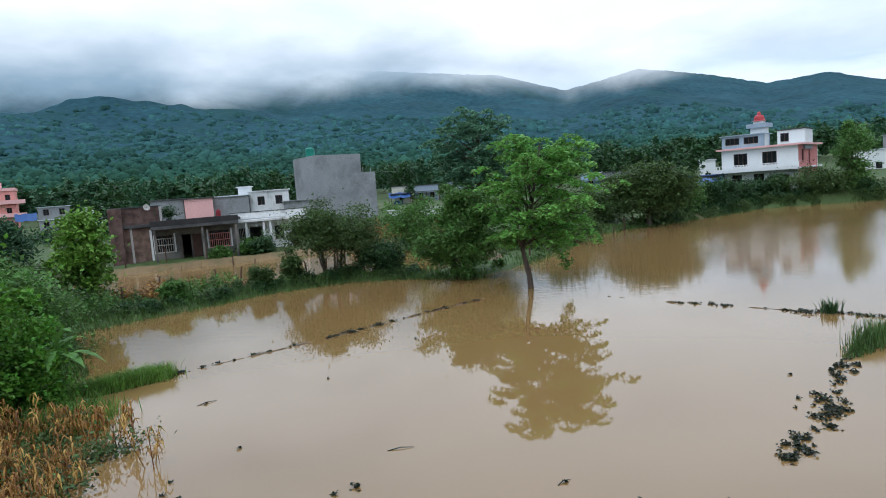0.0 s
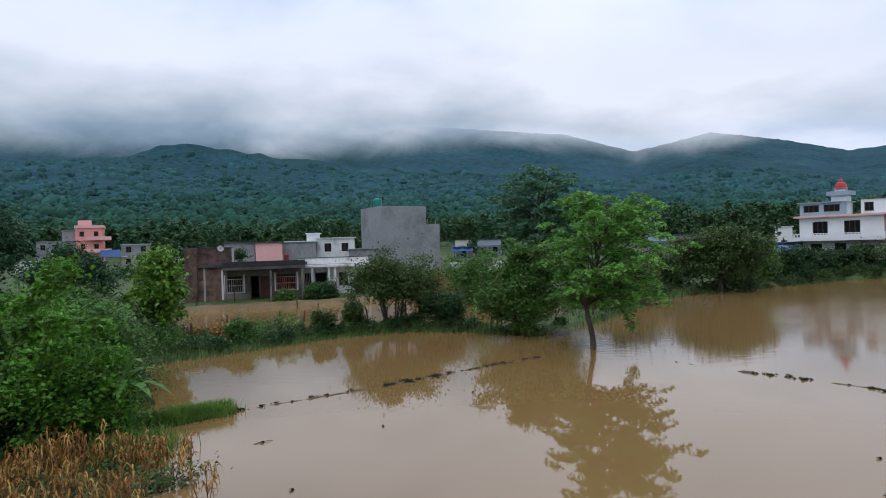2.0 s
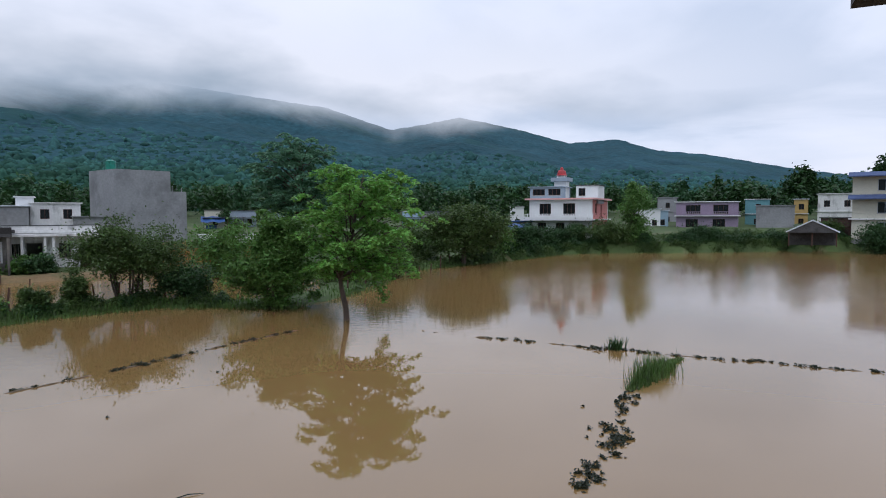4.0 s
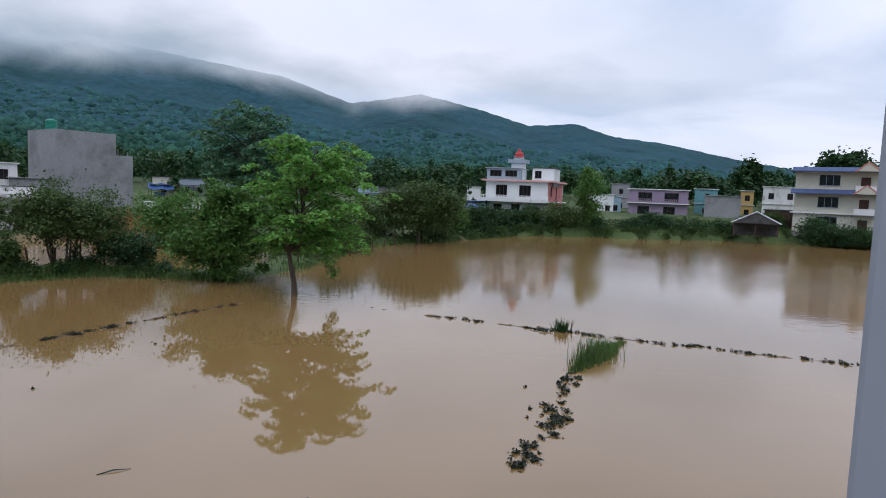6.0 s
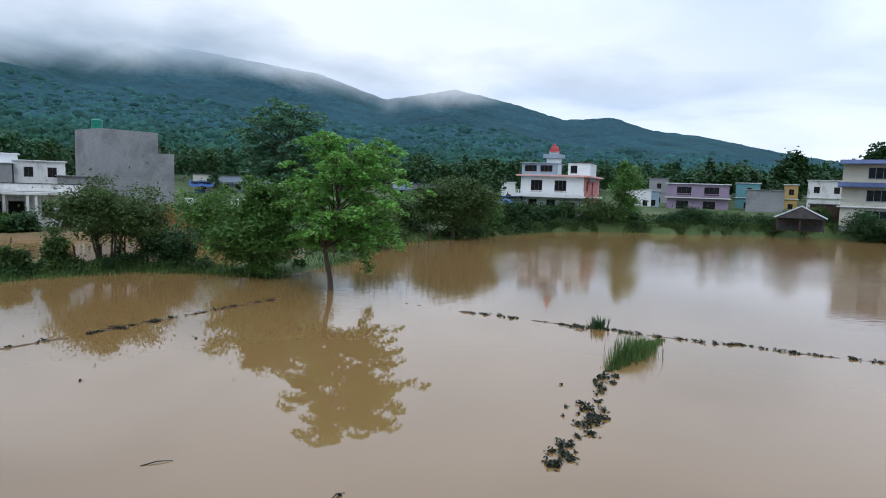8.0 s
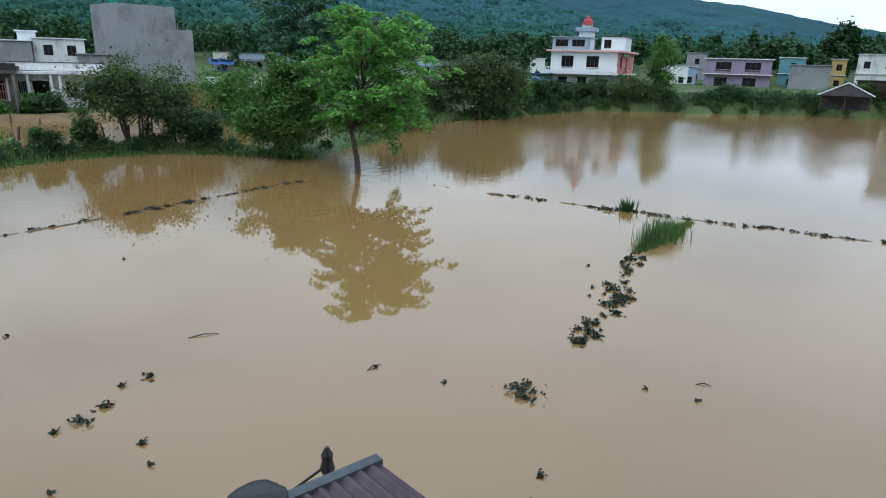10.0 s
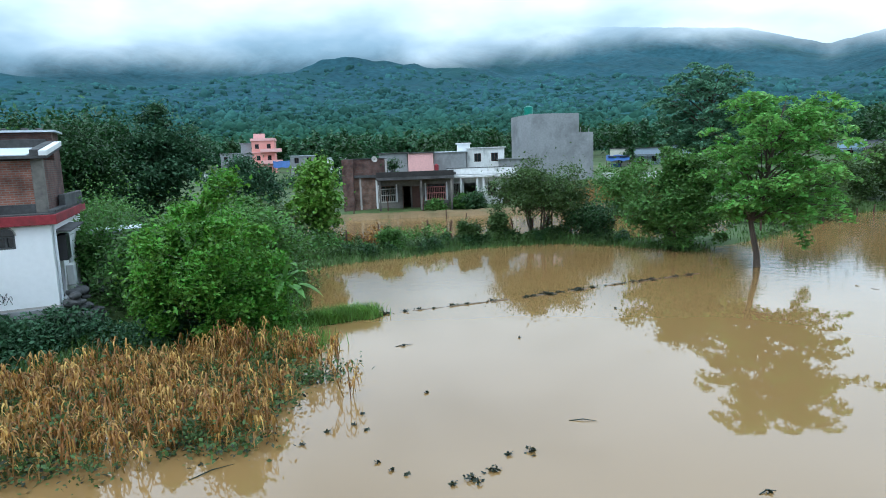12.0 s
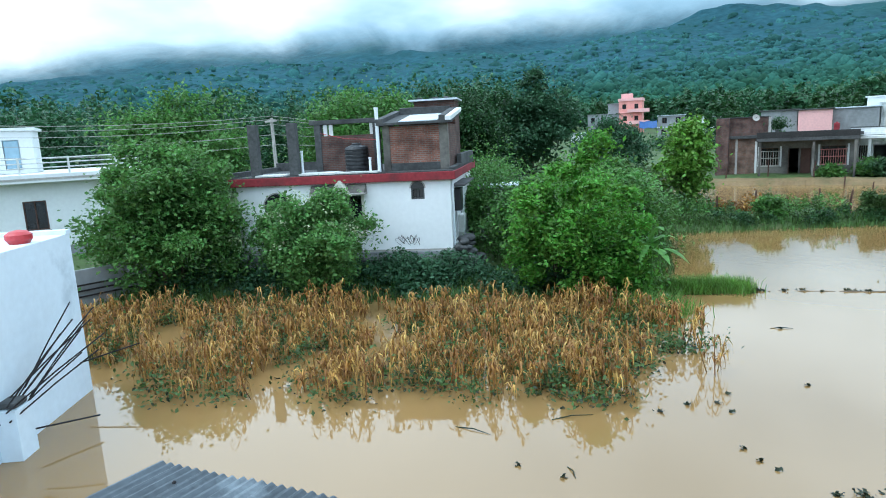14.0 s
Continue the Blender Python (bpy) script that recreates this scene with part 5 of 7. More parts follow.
sk = thing("black_sack", "dark bulging plastic sack at the roof edge", "sack", (0.1, 4.42, 3.02), 28)
bm = bmesh.new()
bmesh.ops.create_icosphere(bm, subdivisions=3, radius=0.17)
for v in bm.verts:
    v.co = Vector((v.co.x * 1.2, v.co.y, v.co.z * 0.45 + 0.12)) * (1 + 0.2 * noise.noise(v.co * 5))
part("body", bm, M_BLACKPLASTIC, sk)

# ---------------------------------------------------------------- the village
m = pose(*polar(-27.9, 72)[:2], 0.5, 0, 0, 22)


def roof_box(name, label, at, yaw, w, d, hgt, wall_m, roof_m, over=0.2, category="building", openings=()):
    return house(name, label, at, yaw, w, d, [hgt], wall_m, roof_m, front=openings, over=over, slab=0.12, category=category)


def at_brick(x, y, z):
    return tuple(m @ Vector((x, y, z)))


roof_box("brick_upper_room", "unfinished red brick room on the flat roof", at_brick(0.1, 0.3, 4.001), 22, 4.4, 4.5, 1.75, M_BRICK_OLD, M_CONCRETE, 0.1, "roof structure")
bk = thing("brick_pillar", "rough brick chimney-like pillar at the house corner", "pillar", at_brick(-0.15, -0.75, -0.6), 22)
part("shaft", boxes((0, 1.2, 0, 0.74, 0, 6.4), bevel=0.03), M_BRICK_OLD, bk)
po = thing("porch", "black-stained concrete porch roof on thin posts", "porch", at_brick(3.7, -2.6, 0), 22)
part("roof", boxes((0, 8.4, 0, 2.58, 3.38, 3.7), bevel=0.03), M_CONCRETE, po)
part("parapet", boxes((0, 8.4, 0.0, 0.16, 3.702, 4.28), (8.24, 8.4, 0.162, 2.5, 3.702, 4.2), bevel=0.02), M_SOOT, po, "sooty low parapet")
for x in (0.2, 4.7, 8.0):
    part("post", boxes((x, x + 0.2, 0.1, 0.3, -0.7, 3.378)), M_PLASTER_OLD, po)
rl = thing("roof_parapet", "stained whitewashed parapet along the flat roof", "parapet", tuple(pose(*polar(-18.4, 74)[:2], 4.401, 0, 0, 14) @ Vector((-0.4, -0.4, 0))), 14)
part("wall", boxes((0, 8.2, 0, 0.15, 0, 0.42)), M_WHITE_DIRTY, rl)
part("coping", boxes((-0.05, 8.25, -0.06, 0.2, 0.422, 0.5)), M_CONCRETE, rl, "dark weathered coping")
pw = bpy.data.objects["whitewashed_house"]
part("porch_slab", boxes((-0.5, 7.9, -1.9, -0.503, 3.3, 3.55), bevel=0.02), M_WHITE_DIRTY, pw, "whitewashed porch slab")
for x in (-0.3, 1.15, 3.0, 3.7, 7.5):
    part("column", boxes((x, x + 0.22, -1.75, -1.53, -0.6, 3.298), bevel=0.02), M_WHITE_DIRTY, pw)
bars = bmesh.new()
for k in range(6):
    box(bars, 0.12 + k * 0.17, 0.17 + k * 0.17, -0.06, -0.02, 1.3, 2.6)
part("window_grille", bars, M_TRIM, pw, "pale window bars")
# clutter on the brick house's roof
ds = thing("satellite_dish", "grey satellite dish on the brick upper room", "satellite dish", at_brick(3.4, 0.1, 5.2), 22)
part("bowl", lathe([(0.04, 0.0), (0.18, 0.02), (0.32, 0.08), (0.35, 0.11), (0.32, 0.12), (0.15, 0.05)], 16), M_TRIM, ds).matrix_basis = pose(0, -0.2, 0.5, 70, 0, 25)
part("arm", tube([(0, 0.2, 0.2), (0, -0.05, 0.45), (0.1, -0.5, 0.6)], [0.03, 0.03, 0.02], 6), M_IRON, ds)
up = thing("roof_pilaster", "pale cement pilaster on the upper brick room", "pilaster", at_brick(4.55, 0.2, 4.001), 22)
part("shaft", boxes((0, 0.22, 0, 0.2, 0, 1.75), bevel=0.01), M_TRIM, up)
ch_ = thing("roof_planter", "dark potted plant on the flat roof", "pot plant", at_brick(5.4, 1.0, 4.001), 22)
part("pot", lathe([(0.2, 0), (0.3, 0.35), (0.32, 0.4), (0.2, 0.4)], 12), M_CONCRETE, ch_)
g = np.random.default_rng(91)
co, fs = leaves(np.array([0, 0, 0.9]) + g.normal(size=(500, 3)) * (0.45, 0.35, 0.35), 0.16, g)
fast_mesh("foliage", co, fs, M_LEAF_DARK).parent = ch_
water_tank(at_brick(10.4, 2.0, 4.001), 0.26, 0.95, M_REDPAINT, "dull red drum on the flat roof")

VILLAGE = [
    # label, azimuth, distance, ground, turn, width, depth, height, wall, roof
    ("annex", "low grey block with a small dark opening", -14.2, 96, 1.2, 14, 4.4, 5, 4.4, M_CEMENT, M_CEMENT),
    ("pink_gable_house", "pale pink house end under a dark roof", -22.3, 96, 1.3, 20, 3.8, 6, 5.7, M_PINK, M_CONCRETE),
    ("cement_shed", "grey cement house with a thin roof", -24.9, 97, 1.3, 20, 4.3, 6, 5.8, M_CEMENT, M_CONCRETE),
    ("grey_block", "grey house under a pale sheet roof", -20.0, 98, 1.3, 17, 5.0, 6, 5.7, M_CEMENT, M_TIN_PALE),
    ("white_block", "small white flat-roofed house", -17.0, 100, 1.4, 15, 5.8, 6, 5.9, M_WHITE_DIRTY, M_WHITE_DIRTY),
    ("white_cabin", "small white rooftop cabin", -17.9, 103, 1.4, 15, 2.0, 3, 6.9, M_WHITE, M_WHITE),
    ("tower_house", "coral pink three-storey house", -36.0, 186, 3.6, 30, 6.2, 7, 9.2, M_CORAL, M_PINK),
    ("grey_house", "grey half-built house beside the coral one", -38.6, 186, 3.6, 36, 8.5, 7, 6.0, M_CEMENT, M_CEMENT),
    ("tall_grey_house", "narrow grey cement house", -36.9, 189, 3.6, 36, 3.2, 6, 9.0, M_CEMENT, M_CEMENT),
    ("long_shed", "long pale roofed shed", -40.0, 150, 2.6, 38, 11, 5, 2.4, M_WHITE_DIRTY, M_TIN_PALE),
    ("teal_hut", "small teal painted hut", -45.0, 130, 2.2, 45, 3.6, 4, 4.4, M_TEALPAINT, M_TIN_PALE),
    ("grey_hut", "small grey sheet-roofed hut", -32.8, 160, 2.8, 32, 6.0, 5, 5.2, M_CEMENT, M_TIN_PALE),
    ("white_hut", "white hut with a flat roof", -29.6, 150, 2.7, 30, 4.5, 5, 4.6, M_WHITE, M_TIN_PALE),
    ("dark_hut", "weathered dark timber hut", -31.2, 145, 2.6, 30, 4.5, 5, 3.2, M_CONCRETE, M_CONCRETE),
    ("cream_hut", "cream hut with an orange awning", -4.6, 150, 2.7, 4, 4.6, 5, 4.2, M_CREAM, M_CONCRETE),
    ("blue_hut", "blue painted hut with dark openings", -2.6, 155, 2.8, 2, 6.0, 5, 4.0, M_GREYBLUE, M_CONCRETE),
    ("shop_hut", "grey shop hut under a dark roof", -0.2, 160, 2.8, 0, 7.0, 5, 4.4, M_GREYBLUE, M_CONCRETE),
    ("pale_wall", "long pale boundary wall", -5.0, 104, 1.4, 4, 9.0, 0.5, 1.3, M_WHITE_DIRTY, M_WHITE_DIRTY),
    ("blue_white_hut", "white and blue hut", 12.4, 150, 2.6, -13, 4.6, 5, 3.9, M_BLUEPAINT, M_TIN_PALE),
    ("row_house", "long grey row house with a thin roof", 14.2, 150, 2.6, -15, 9.5, 5, 3.8, M_CEMENT, M_TIN),
    ("row_house", "long grey row house with a thin roof", 18.0, 155, 2.7, -18, 6.0, 5, 3.2, M_WHITE_DIRTY, M_CONCRETE),
    ("white_annex", "white block behind the pink house", 22.2, 140, 2.5, -23, 3.0, 4, 4.8, M_WHITE, M_WHITE),
    ("dark_shelter", "open shelter under dark blue sheeting", 21.2, 103, 1.7, -22, 5.2, 4, 2.9, M_CONCRETE, M_BLUETARP),
    ("pale_blue_house", "pale blue house with a zinc roof", 33.0, 150, 2.2, -34, 5.6, 6, 4.6, M_WHITE, M_TIN_PALE),
    ("blue_house", "narrow pale blue house", 34.8, 152, 2.3, -35, 2.6, 6, 4.2, M_BLUEPAINT, M_TIN_PALE),
    ("grey_tall_house", "plain grey two-storey house", 34.9, 175, 2.8, -35, 4.8, 6, 7.0, M_CEMENT, M_CEMENT),
    ("grey_long_house", "blank grey house wall", 42.5, 150, 2.2, -43, 7.2, 6, 5.2, M_CEMENT, M_CEMENT),
    ("teal_block", "teal-edged white block with a roof cabin", 41.7, 160, 2.4, -43, 5.0, 6, 6.4, M_TEALPAINT, M_WHITE),
    ("ochre_house", "narrow ochre yellow house", 45.2, 165, 2.4, -45, 2.8, 6, 6.4, M_YELLOW, M_TIN_PALE),
    ("white_terrace_house", "small white two-storey house with a terrace", 46.8, 150, 2.6, -47, 7.0, 6, 6.9, M_WHITE_DIRTY, M_WHITE_DIRTY),
    ("brown_shed", "dark brown low shed", 47.0, 118, 1.8, -47, 6.5, 5, 3.2, M_BRICK_OLD, M_CONCRETE),
]
rng = np.random.default_rng(33)
for nm, lab, az, dist, gz, yaw, w, d, hgt, wm, rm in VILLAGE:
    ops = []
    if hgt > 2.6 and w > 2.5 and nm not in ("grey_long_house", "pale_wall", "cement_shed", "white_cabin", "annex", "pink_gable_house", "grey_block", "tall_grey_house"):
        nst = 1 if hgt < 4.9 else (2 if hgt < 8 else 3)
        sh = [hgt / nst] * nst
        k = max(1, int(w / 2.6))
        for s in range(nst):
            for q in range(k):
                ops.append((s, w * (q + 0.5) / k - 0.5 + rng.uniform(-0.2, 0.2), 1.05, min(1.3, sh[0] - 1.3), 0.9, "win"))
    else:
        sh = [hgt]
    house(nm, lab, (*polar(az, dist)[:2], gz), yaw, w, d, sh, wm, rm, front=ops, over=0.25, slab=0.14, category="house", sill=False)

# open shop fronts under dark awnings
for nm, w in (("cream_hut", 4.6), ("blue_hut", 6.0), ("shop_hut", 7.0), ("blue_white_hut", 4.6), ("row_house", 9.5)):
    hut = bpy.data.objects[nm]
    part("awning", boxes((-0.4, w + 0.4, -2.6, -0.254, 2.45, 2.57)), M_CONCRETE, hut, "dark sheet awning")
    for x in (-0.2, w / 2, w + 0.1):
        part("awning_post", boxes((x, x + 0.12, -2.5, -2.38, -0.8, 2.448)), M_WOOD, hut)
    part("counter", boxes((0.3, w * 0.55, -2.2, -1.6, -0.5, 0.9)), M_BLUETARP if nm in ("cream_hut", "shop_hut") else M_WOOD, hut, "covered shop counter")
tw3 = bpy.data.objects["tower_house"]
for z in (3.2, 6.4):
    part("balcony", boxes((2.4, 8.2, -1.3, -0.253, z - 0.1, z + 0.05), (2.4, 8.2, -1.3, -1.2, z + 0.05, z + 0.85), (8.1, 8.2, -1.2, -0.253, z + 0.05, z + 0.85)), M_PINK, tw3, "pale pink balcony")
part("roof_parapet", boxes((-0.2, 6.4, -0.2, -0.08, 9.62, 10.2), (6.28, 6.4, -0.08, 7.2, 9.62, 10.2)), M_PINK, tw3)
part("stair_head", boxes((0.4, 3.4, 2.5, 5.0, 9.62, 11.6)), M_PINK, tw3)

# tarpaulins, tanks and roof things in the village
for az, dist, z, w, hgt in ((-4.9, 149, 4.4, 5.0, 1.2), (-34.3, 183, 5.6, 4.5, 1.8), (21.4, 101.5, 3.6, 4.4, 0.8)):
    tp = thing("tarpaulin", "sagging bright blue tarpaulin shelter", "tarpaulin", polar(az, dist, z), -az, "blue tarpaulins")
    vs, fs = [], []
    for i in range(9):
        for j in range(5):
            vs.append((w * i / 8, -3.0 + 0.75 * j, hgt * j / 4 - 0.25 * math.sin(math.pi * i / 4) ** 2))
    for i in range(8):
        for j in range(4):
            fs.append((i * 5 + j, i * 5 + 5 + j, i * 5 + 6 + j, i * 5 + 1 + j))
    ob = part("sheet", (vs, fs), M_BLUETARP, tp)
    ob.modifiers.new("thickness", "SOLIDIFY").thickness = 0.02
    for x in (0.05, w - 0.05):
        part("pole", tube([(x, -2.95, -z + 1.0), (x, -2.95, 0.0)], [0.05, 0.05], 6), M_WOOD, tp)
m = pose(*polar(-11.3, 106)[:2], 1.5, 0, 0, 34)
water_tank(tuple(m @ Vector((0.6, 2.4, 11.25))), 0.75, 1.5, M_GREENPLASTIC, "green plastic water tank on the cement house")

# pink and white house: salmon end, balcony parapets, roof rooms and the red-topped tower
m = pose(*polar(23.9, 104)[:2], 1.9, 0, 0, -42)


def at_pink(x, y, z):
    return tuple(m @ Vector((x, y, z)))


rh = bpy.data.objects["pink_white_house"]
part("cornice", boxes((-0.6, 10.8, -0.62, -0.502, 6.18, 6.44), (10.702, 10.82, -0.5, 12.5, 6.18, 6.44)), M_PINK, rh, "pale pink roof edge")
part("porch_slab", boxes((-0.6, 10.6, -1.9, -1.003, 2.9, 3.06), (-0.6, 10.6, -1.9, -1.8, 3.06, 3.45)), M_WHITE, rh)
roof_box("roof_room", "white room on the terrace roof", at_pink(6.9, 3.0, 6.365), -42, 3.6, 4.5, 2.1, M_WHITE, M_CONCRETE, 0.15, "roof structure", ((0, 0.4, 1.1, 1.2, 0.5, "win"),))
roof_box("roof_pavilion", "grey-blue roof pavilion with open bays", at_pink(-0.3, 1.2, 6.365), -42, 5.4, 5, 1.9, M_GREYBLUE, M_GREYBLUE, 0.3, "roof structure", ((0, 0.5, 2.0, 1.0, 0.6, "win"), (0, 3.1, 2.0, 1.0, 0.6, "win")))
tw = thing("roof_tower", "white stair tower topped by a red tank", "tower", at_pink(3.2, 3.2, 6.365), -42)
part("shaft", boxes((0, 2.0, 0, 2.0, 0, 2.9), bevel=0.03), M_WHITE, tw)
part("balcony", boxes((-0.45, 2.45, -0.45, 2.45, 2.901, 3.05), (-0.45, 2.45, -0.45, -0.38, 3.05, 3.5), (-0.45, -0.38, -0.38, 2.45, 3.05, 3.5), (2.38, 2.45, -0.38, 2.45, 3.05, 3.5)), M_GREYBLUE, tw)
part("upper_shaft", boxes((0.35, 1.65, 0.35, 1.65, 3.051, 3.9)), M_WHITE, tw)
part("red_cap", lathe([(0.95, 3.901), (0.75, 4.05), (0.72, 4.4), (0.6, 4.7), (0.3, 4.8), (0.25, 5.1), (0.08, 5.3)], 14, (1.0, 1.0, 0)), M_REDPLASTIC, tw, "red pagoda-like cap")
part("aerial", tube([(0.1, 0.1, 2.9), (0.1, 0.1, 4.7)], [0.03, 0.02], 5), M_IRON, tw)

# cream villa: gables on its terrace front
cv = bpy.data.objects["cream_villa"]
for x, z in ((7.9, 9.75), (7.9, 6.35)):
    part("tile_edge", ([(-0.5, -1.5, z - 0.25), (14.5, -1.5, z - 0.25), (14.5, -0.452, z + 0.35), (-0.5, -0.452, z + 0.35), (-0.5, -1.5, z - 0.4), (14.5, -1.5, z - 0.4), (14.5, -0.452, z - 0.4), (-0.5, -0.452, z - 0.4)], [(0, 1, 2, 3), (4, 7, 6, 5), (0, 4, 5, 1), (1, 5, 6, 2), (2, 6, 7, 3), (3, 7, 4, 0)]), M_BLUETILE, cv, "blue sloping tiled eave")
    bm = bmesh.new()
    v = [bm.verts.new(p) for p in ((x, -1.7, z - 0.3), (x + 3.0, -1.7, z - 0.3), (x + 1.5, -1.7, z + 1.0))]
    u = [bm.verts.new((p.co.x, -0.46, p.co.z)) for p in v]
    bm.faces.new(v)
    bm.faces.new(u[::-1])
    for k in range(3):
        bm.faces.new((v[k], u[k], u[(k + 1) % 3], v[(k + 1) % 3]))
    part("gable", bm, M_CREAM, cv, "cream pointed gable")
    part("gable_trim", tube([(x - 0.15, -1.72, z - 0.35), (x + 1.5, -1.72, z + 1.05), (x + 3.15, -1.72, z - 0.35)], [0.1] * 3, 6), M_SALMON, cv, "reddish gable trim")
for z in (3.08, 6.46):
    part("balcony", boxes((8.0, 10.6, -1.4, -0.452, z - 0.15, z), (8.0, 10.6, -1.4, -1.32, z, z + 0.8)), M_WHITE, cv, "small white balcony")

# thatched field shelter
fs_ = thing("field_shelter", "small gabled field shelter with a pale roof edge", "shelter", polar(44.7, 106, 1.7), -46)
part("roof", ([(0, -2.4, 1.5), (6.4, -2.4, 1.5), (6.4, 2.4, 1.5), (0, 2.4, 1.5), (3.2, -2.4, 3.1), (3.2, 2.4, 3.1), (0, -2.4, 1.35), (6.4, -2.4, 1.35), (6.4, 2.4, 1.35), (0, 2.4, 1.35)], [(0, 4, 5, 3), (1, 2, 5, 4), (6, 7, 1, 4, 0), (8, 9, 3, 5, 2), (7, 8, 2, 1), (9, 6, 0, 3), (6, 9, 8, 7)]), M_CONCRETE, fs_)
part("roof_edge", tube([(-0.1, -2.46, 1.42), (3.2, -2.46, 3.1), (6.5, -2.46, 1.42)], [0.1] * 3, 6), M_TIN_PALE, fs_)
part("back_wall", boxes((0.2, 6.2, 2.0, 2.15, -0.6, 1.348)), M_CONCRETE, fs_)
for x in (0.2, 3.1, 6.05):
    part("post", boxes((x, x + 0.15, -2.2, -2.05, -0.6, 1.348)), M_WOOD, fs_)

# power pole and wires
pp = thing("power_pole", "leaning concrete power pole with cross-arm", "power pole", polar(-65.6, 40, 0.5))
part("pole", tube([(0, 0, -0.5), (-0.35, 0.1, 7.0)], [0.14, 0.1], 8), M_TRIM, pp)
part("cross_arm", boxes((-1.1, 0.4, -0.02, 0.1, 6.75, 6.87)), M_TRIM, pp)
for k, (z0, z1) in enumerate(((7.7, 7.3), (7.5, 7.0), (7.2, 6.6), (6.6, 6.2), (6.0, 5.6))):
    wi = thing("power_cable", "thin sagging overhead cable", "cable", group="overhead cables")
    a, b = Vector(polar(-65.6, 40, z0 - 0.1)), Vector(polar(-98, 44, z1 + 1.2))
    c = Vector(polar(-52, 80, z0 + 0.2))
    pts = [a.lerp(b, t) - Vector((0, 0, 1.2 * 4 * t * (1 - t) * 0.5)) for t in np.linspace(0, 1, 9)]
    pt2 = [a.lerp(c, t) - Vector((0, 0, 1.0 * 4 * t * (1 - t) * 0.5)) for t in np.linspace(0, 1, 7)]
    part("wire", tube(pts[::-1] + pt2[1:], [0.02] * 15, 4), M_TRIM, wi)

# ---------------------------------------------------------------- fields, banks, plants


def strip(points, width, z, name, label, material, category, rough=0.0, seed=1):
    """A thick ribbon of earth along a line."""
    rng = np.random.default_rng(seed)
    ps = [Vector((*p, 0)) for p in points]
    fine = []
    for a, b in zip(ps, ps[1:]):
        n = max(2, int((b - a).length / 0.35))
        fine += [a.lerp(b, k / n) for k in range(n)]
    fine.append(ps[-1])
    vs, fs = [], []
    for i, p in enumerate(fine):
        d = (fine[min(i + 1, len(fine) - 1)] - fine[max(i - 1, 0)]).normalized()
        s = Vector((-d.y, d.x, 0))
        wob = 1 + 0.6 * noise.noise(p * 0.9)
        hz = z + rough * (noise.noise(p * 1.1 + Vector((0, 0, seed))) + 0.4 * rng.normal())
        for k, dz in ((-1, -0.3), (-0.45, hz * 0.7), (0, hz), (0.45, hz * 0.7), (1, -0.3)):
            q = p + s * (k * width * 0.5 * wob)
            vs.append((q.x, q.y, dz))
        if i:
            o = i * 5
            fs += [(o - 5 + k, o - 4 + k, o + 1 + k, o + k) for k in range(4)]
    return tagged(part(name, (vs, fs), material), label, category, kind="structure")


BUND = [(-13.2, 19.6), (-10.3, 22.3), (-7.2, 24.7), (-4.3, 27.2), (-1.3, 30.1), (1.8, 32.8)]
BUND_R = [(7.8, 30.8), (10.0, 28.3), (11.2, 27.4), (12.9, 25.7), (14.2, 24.5), (16.8, 22.1), (17.9, 21.0), (18.9, 20.6), (20.2, 19.1), (25, 15.4), (31, 11)]
TRAIL = [(12.2, 18.9), (11.3, 18.0), (10.5, 17.2), (9.95, 16.3), (9.2, 15.3), (8.7, 14.5), (8.3, 13.95), (7.3, 13.2), (6.9, 12.6), (6.5, 12.1)]
strip(BUND, 0.22, 0.015, "mud_bund", "thin muddy field bund just breaking the water", M_MUD, "bund", 0.06, 2)
strip(BUND_R, 0.20, 0.0, "mud_bund", "thin muddy field bund just breaking the water", M_MUD, "bund", 0.06, 3)
strip([(-46, 54.8), (-32, 59.8), (-20.7, 64.4), (-14, 67.4), (-5, 69)], 4.4, 0.55, "dirt_track", "ochre wet mud track before the brick house", M_SAND, "track", 0.05, 4)


def along(points, n, spread, rng):
    ps = [np.array(p, float) for p in points]
    ln = np.array([np.linalg.norm(b - a) for a, b in zip(ps, ps[1:])])
    k = rng.choice(len(ln), n, p=ln / ln.sum())
    t = rng.uniform(0, 1, n)
    a, b = np.array(ps)[k], np.array(ps)[k + 1]
    return a + (b - a) * t[:, None] + rng.normal(size=(n, 2)) * spread


def grass(pts, height, rng, width=0.018, lean=0.45):
    """Blades of two segments standing at pts (n, 3)."""
    n = len(pts)
    a = rng.uniform(0, 6.283, n)
    d = np.stack([np.cos(a), np.sin(a), np.zeros(n)], 1)
    s = np.stack([-np.sin(a), np.cos(a), np.zeros(n)], 1) * width
    hh = (height * rng.uniform(0.5, 1.3, n))[:, None]
    up = np.array([0, 0, 1.0])
    mid = pts + up * hh * 0.6 + d * hh * lean * 0.35
    tip = pts + up * hh + d * hh * lean * rng.uniform(0.4, 1.4, n)[:, None]
    co = np.stack([pts - s, pts + s, mid + s * 0.8, mid - s * 0.8, tip], 1).reshape(-1, 3)
    i = np.arange(n)[:, None] * 5
    return co, np.concatenate([i + [0, 1, 2], i + [0, 2, 3], i + [3, 2, 4]], 1).reshape(-1, 3)


def stuff(name, label, category, co, fs, material):
    return tagged(fast_mesh(name, co, fs, material), label, category, kind="stuff")


rng = np.random.default_rng(41)
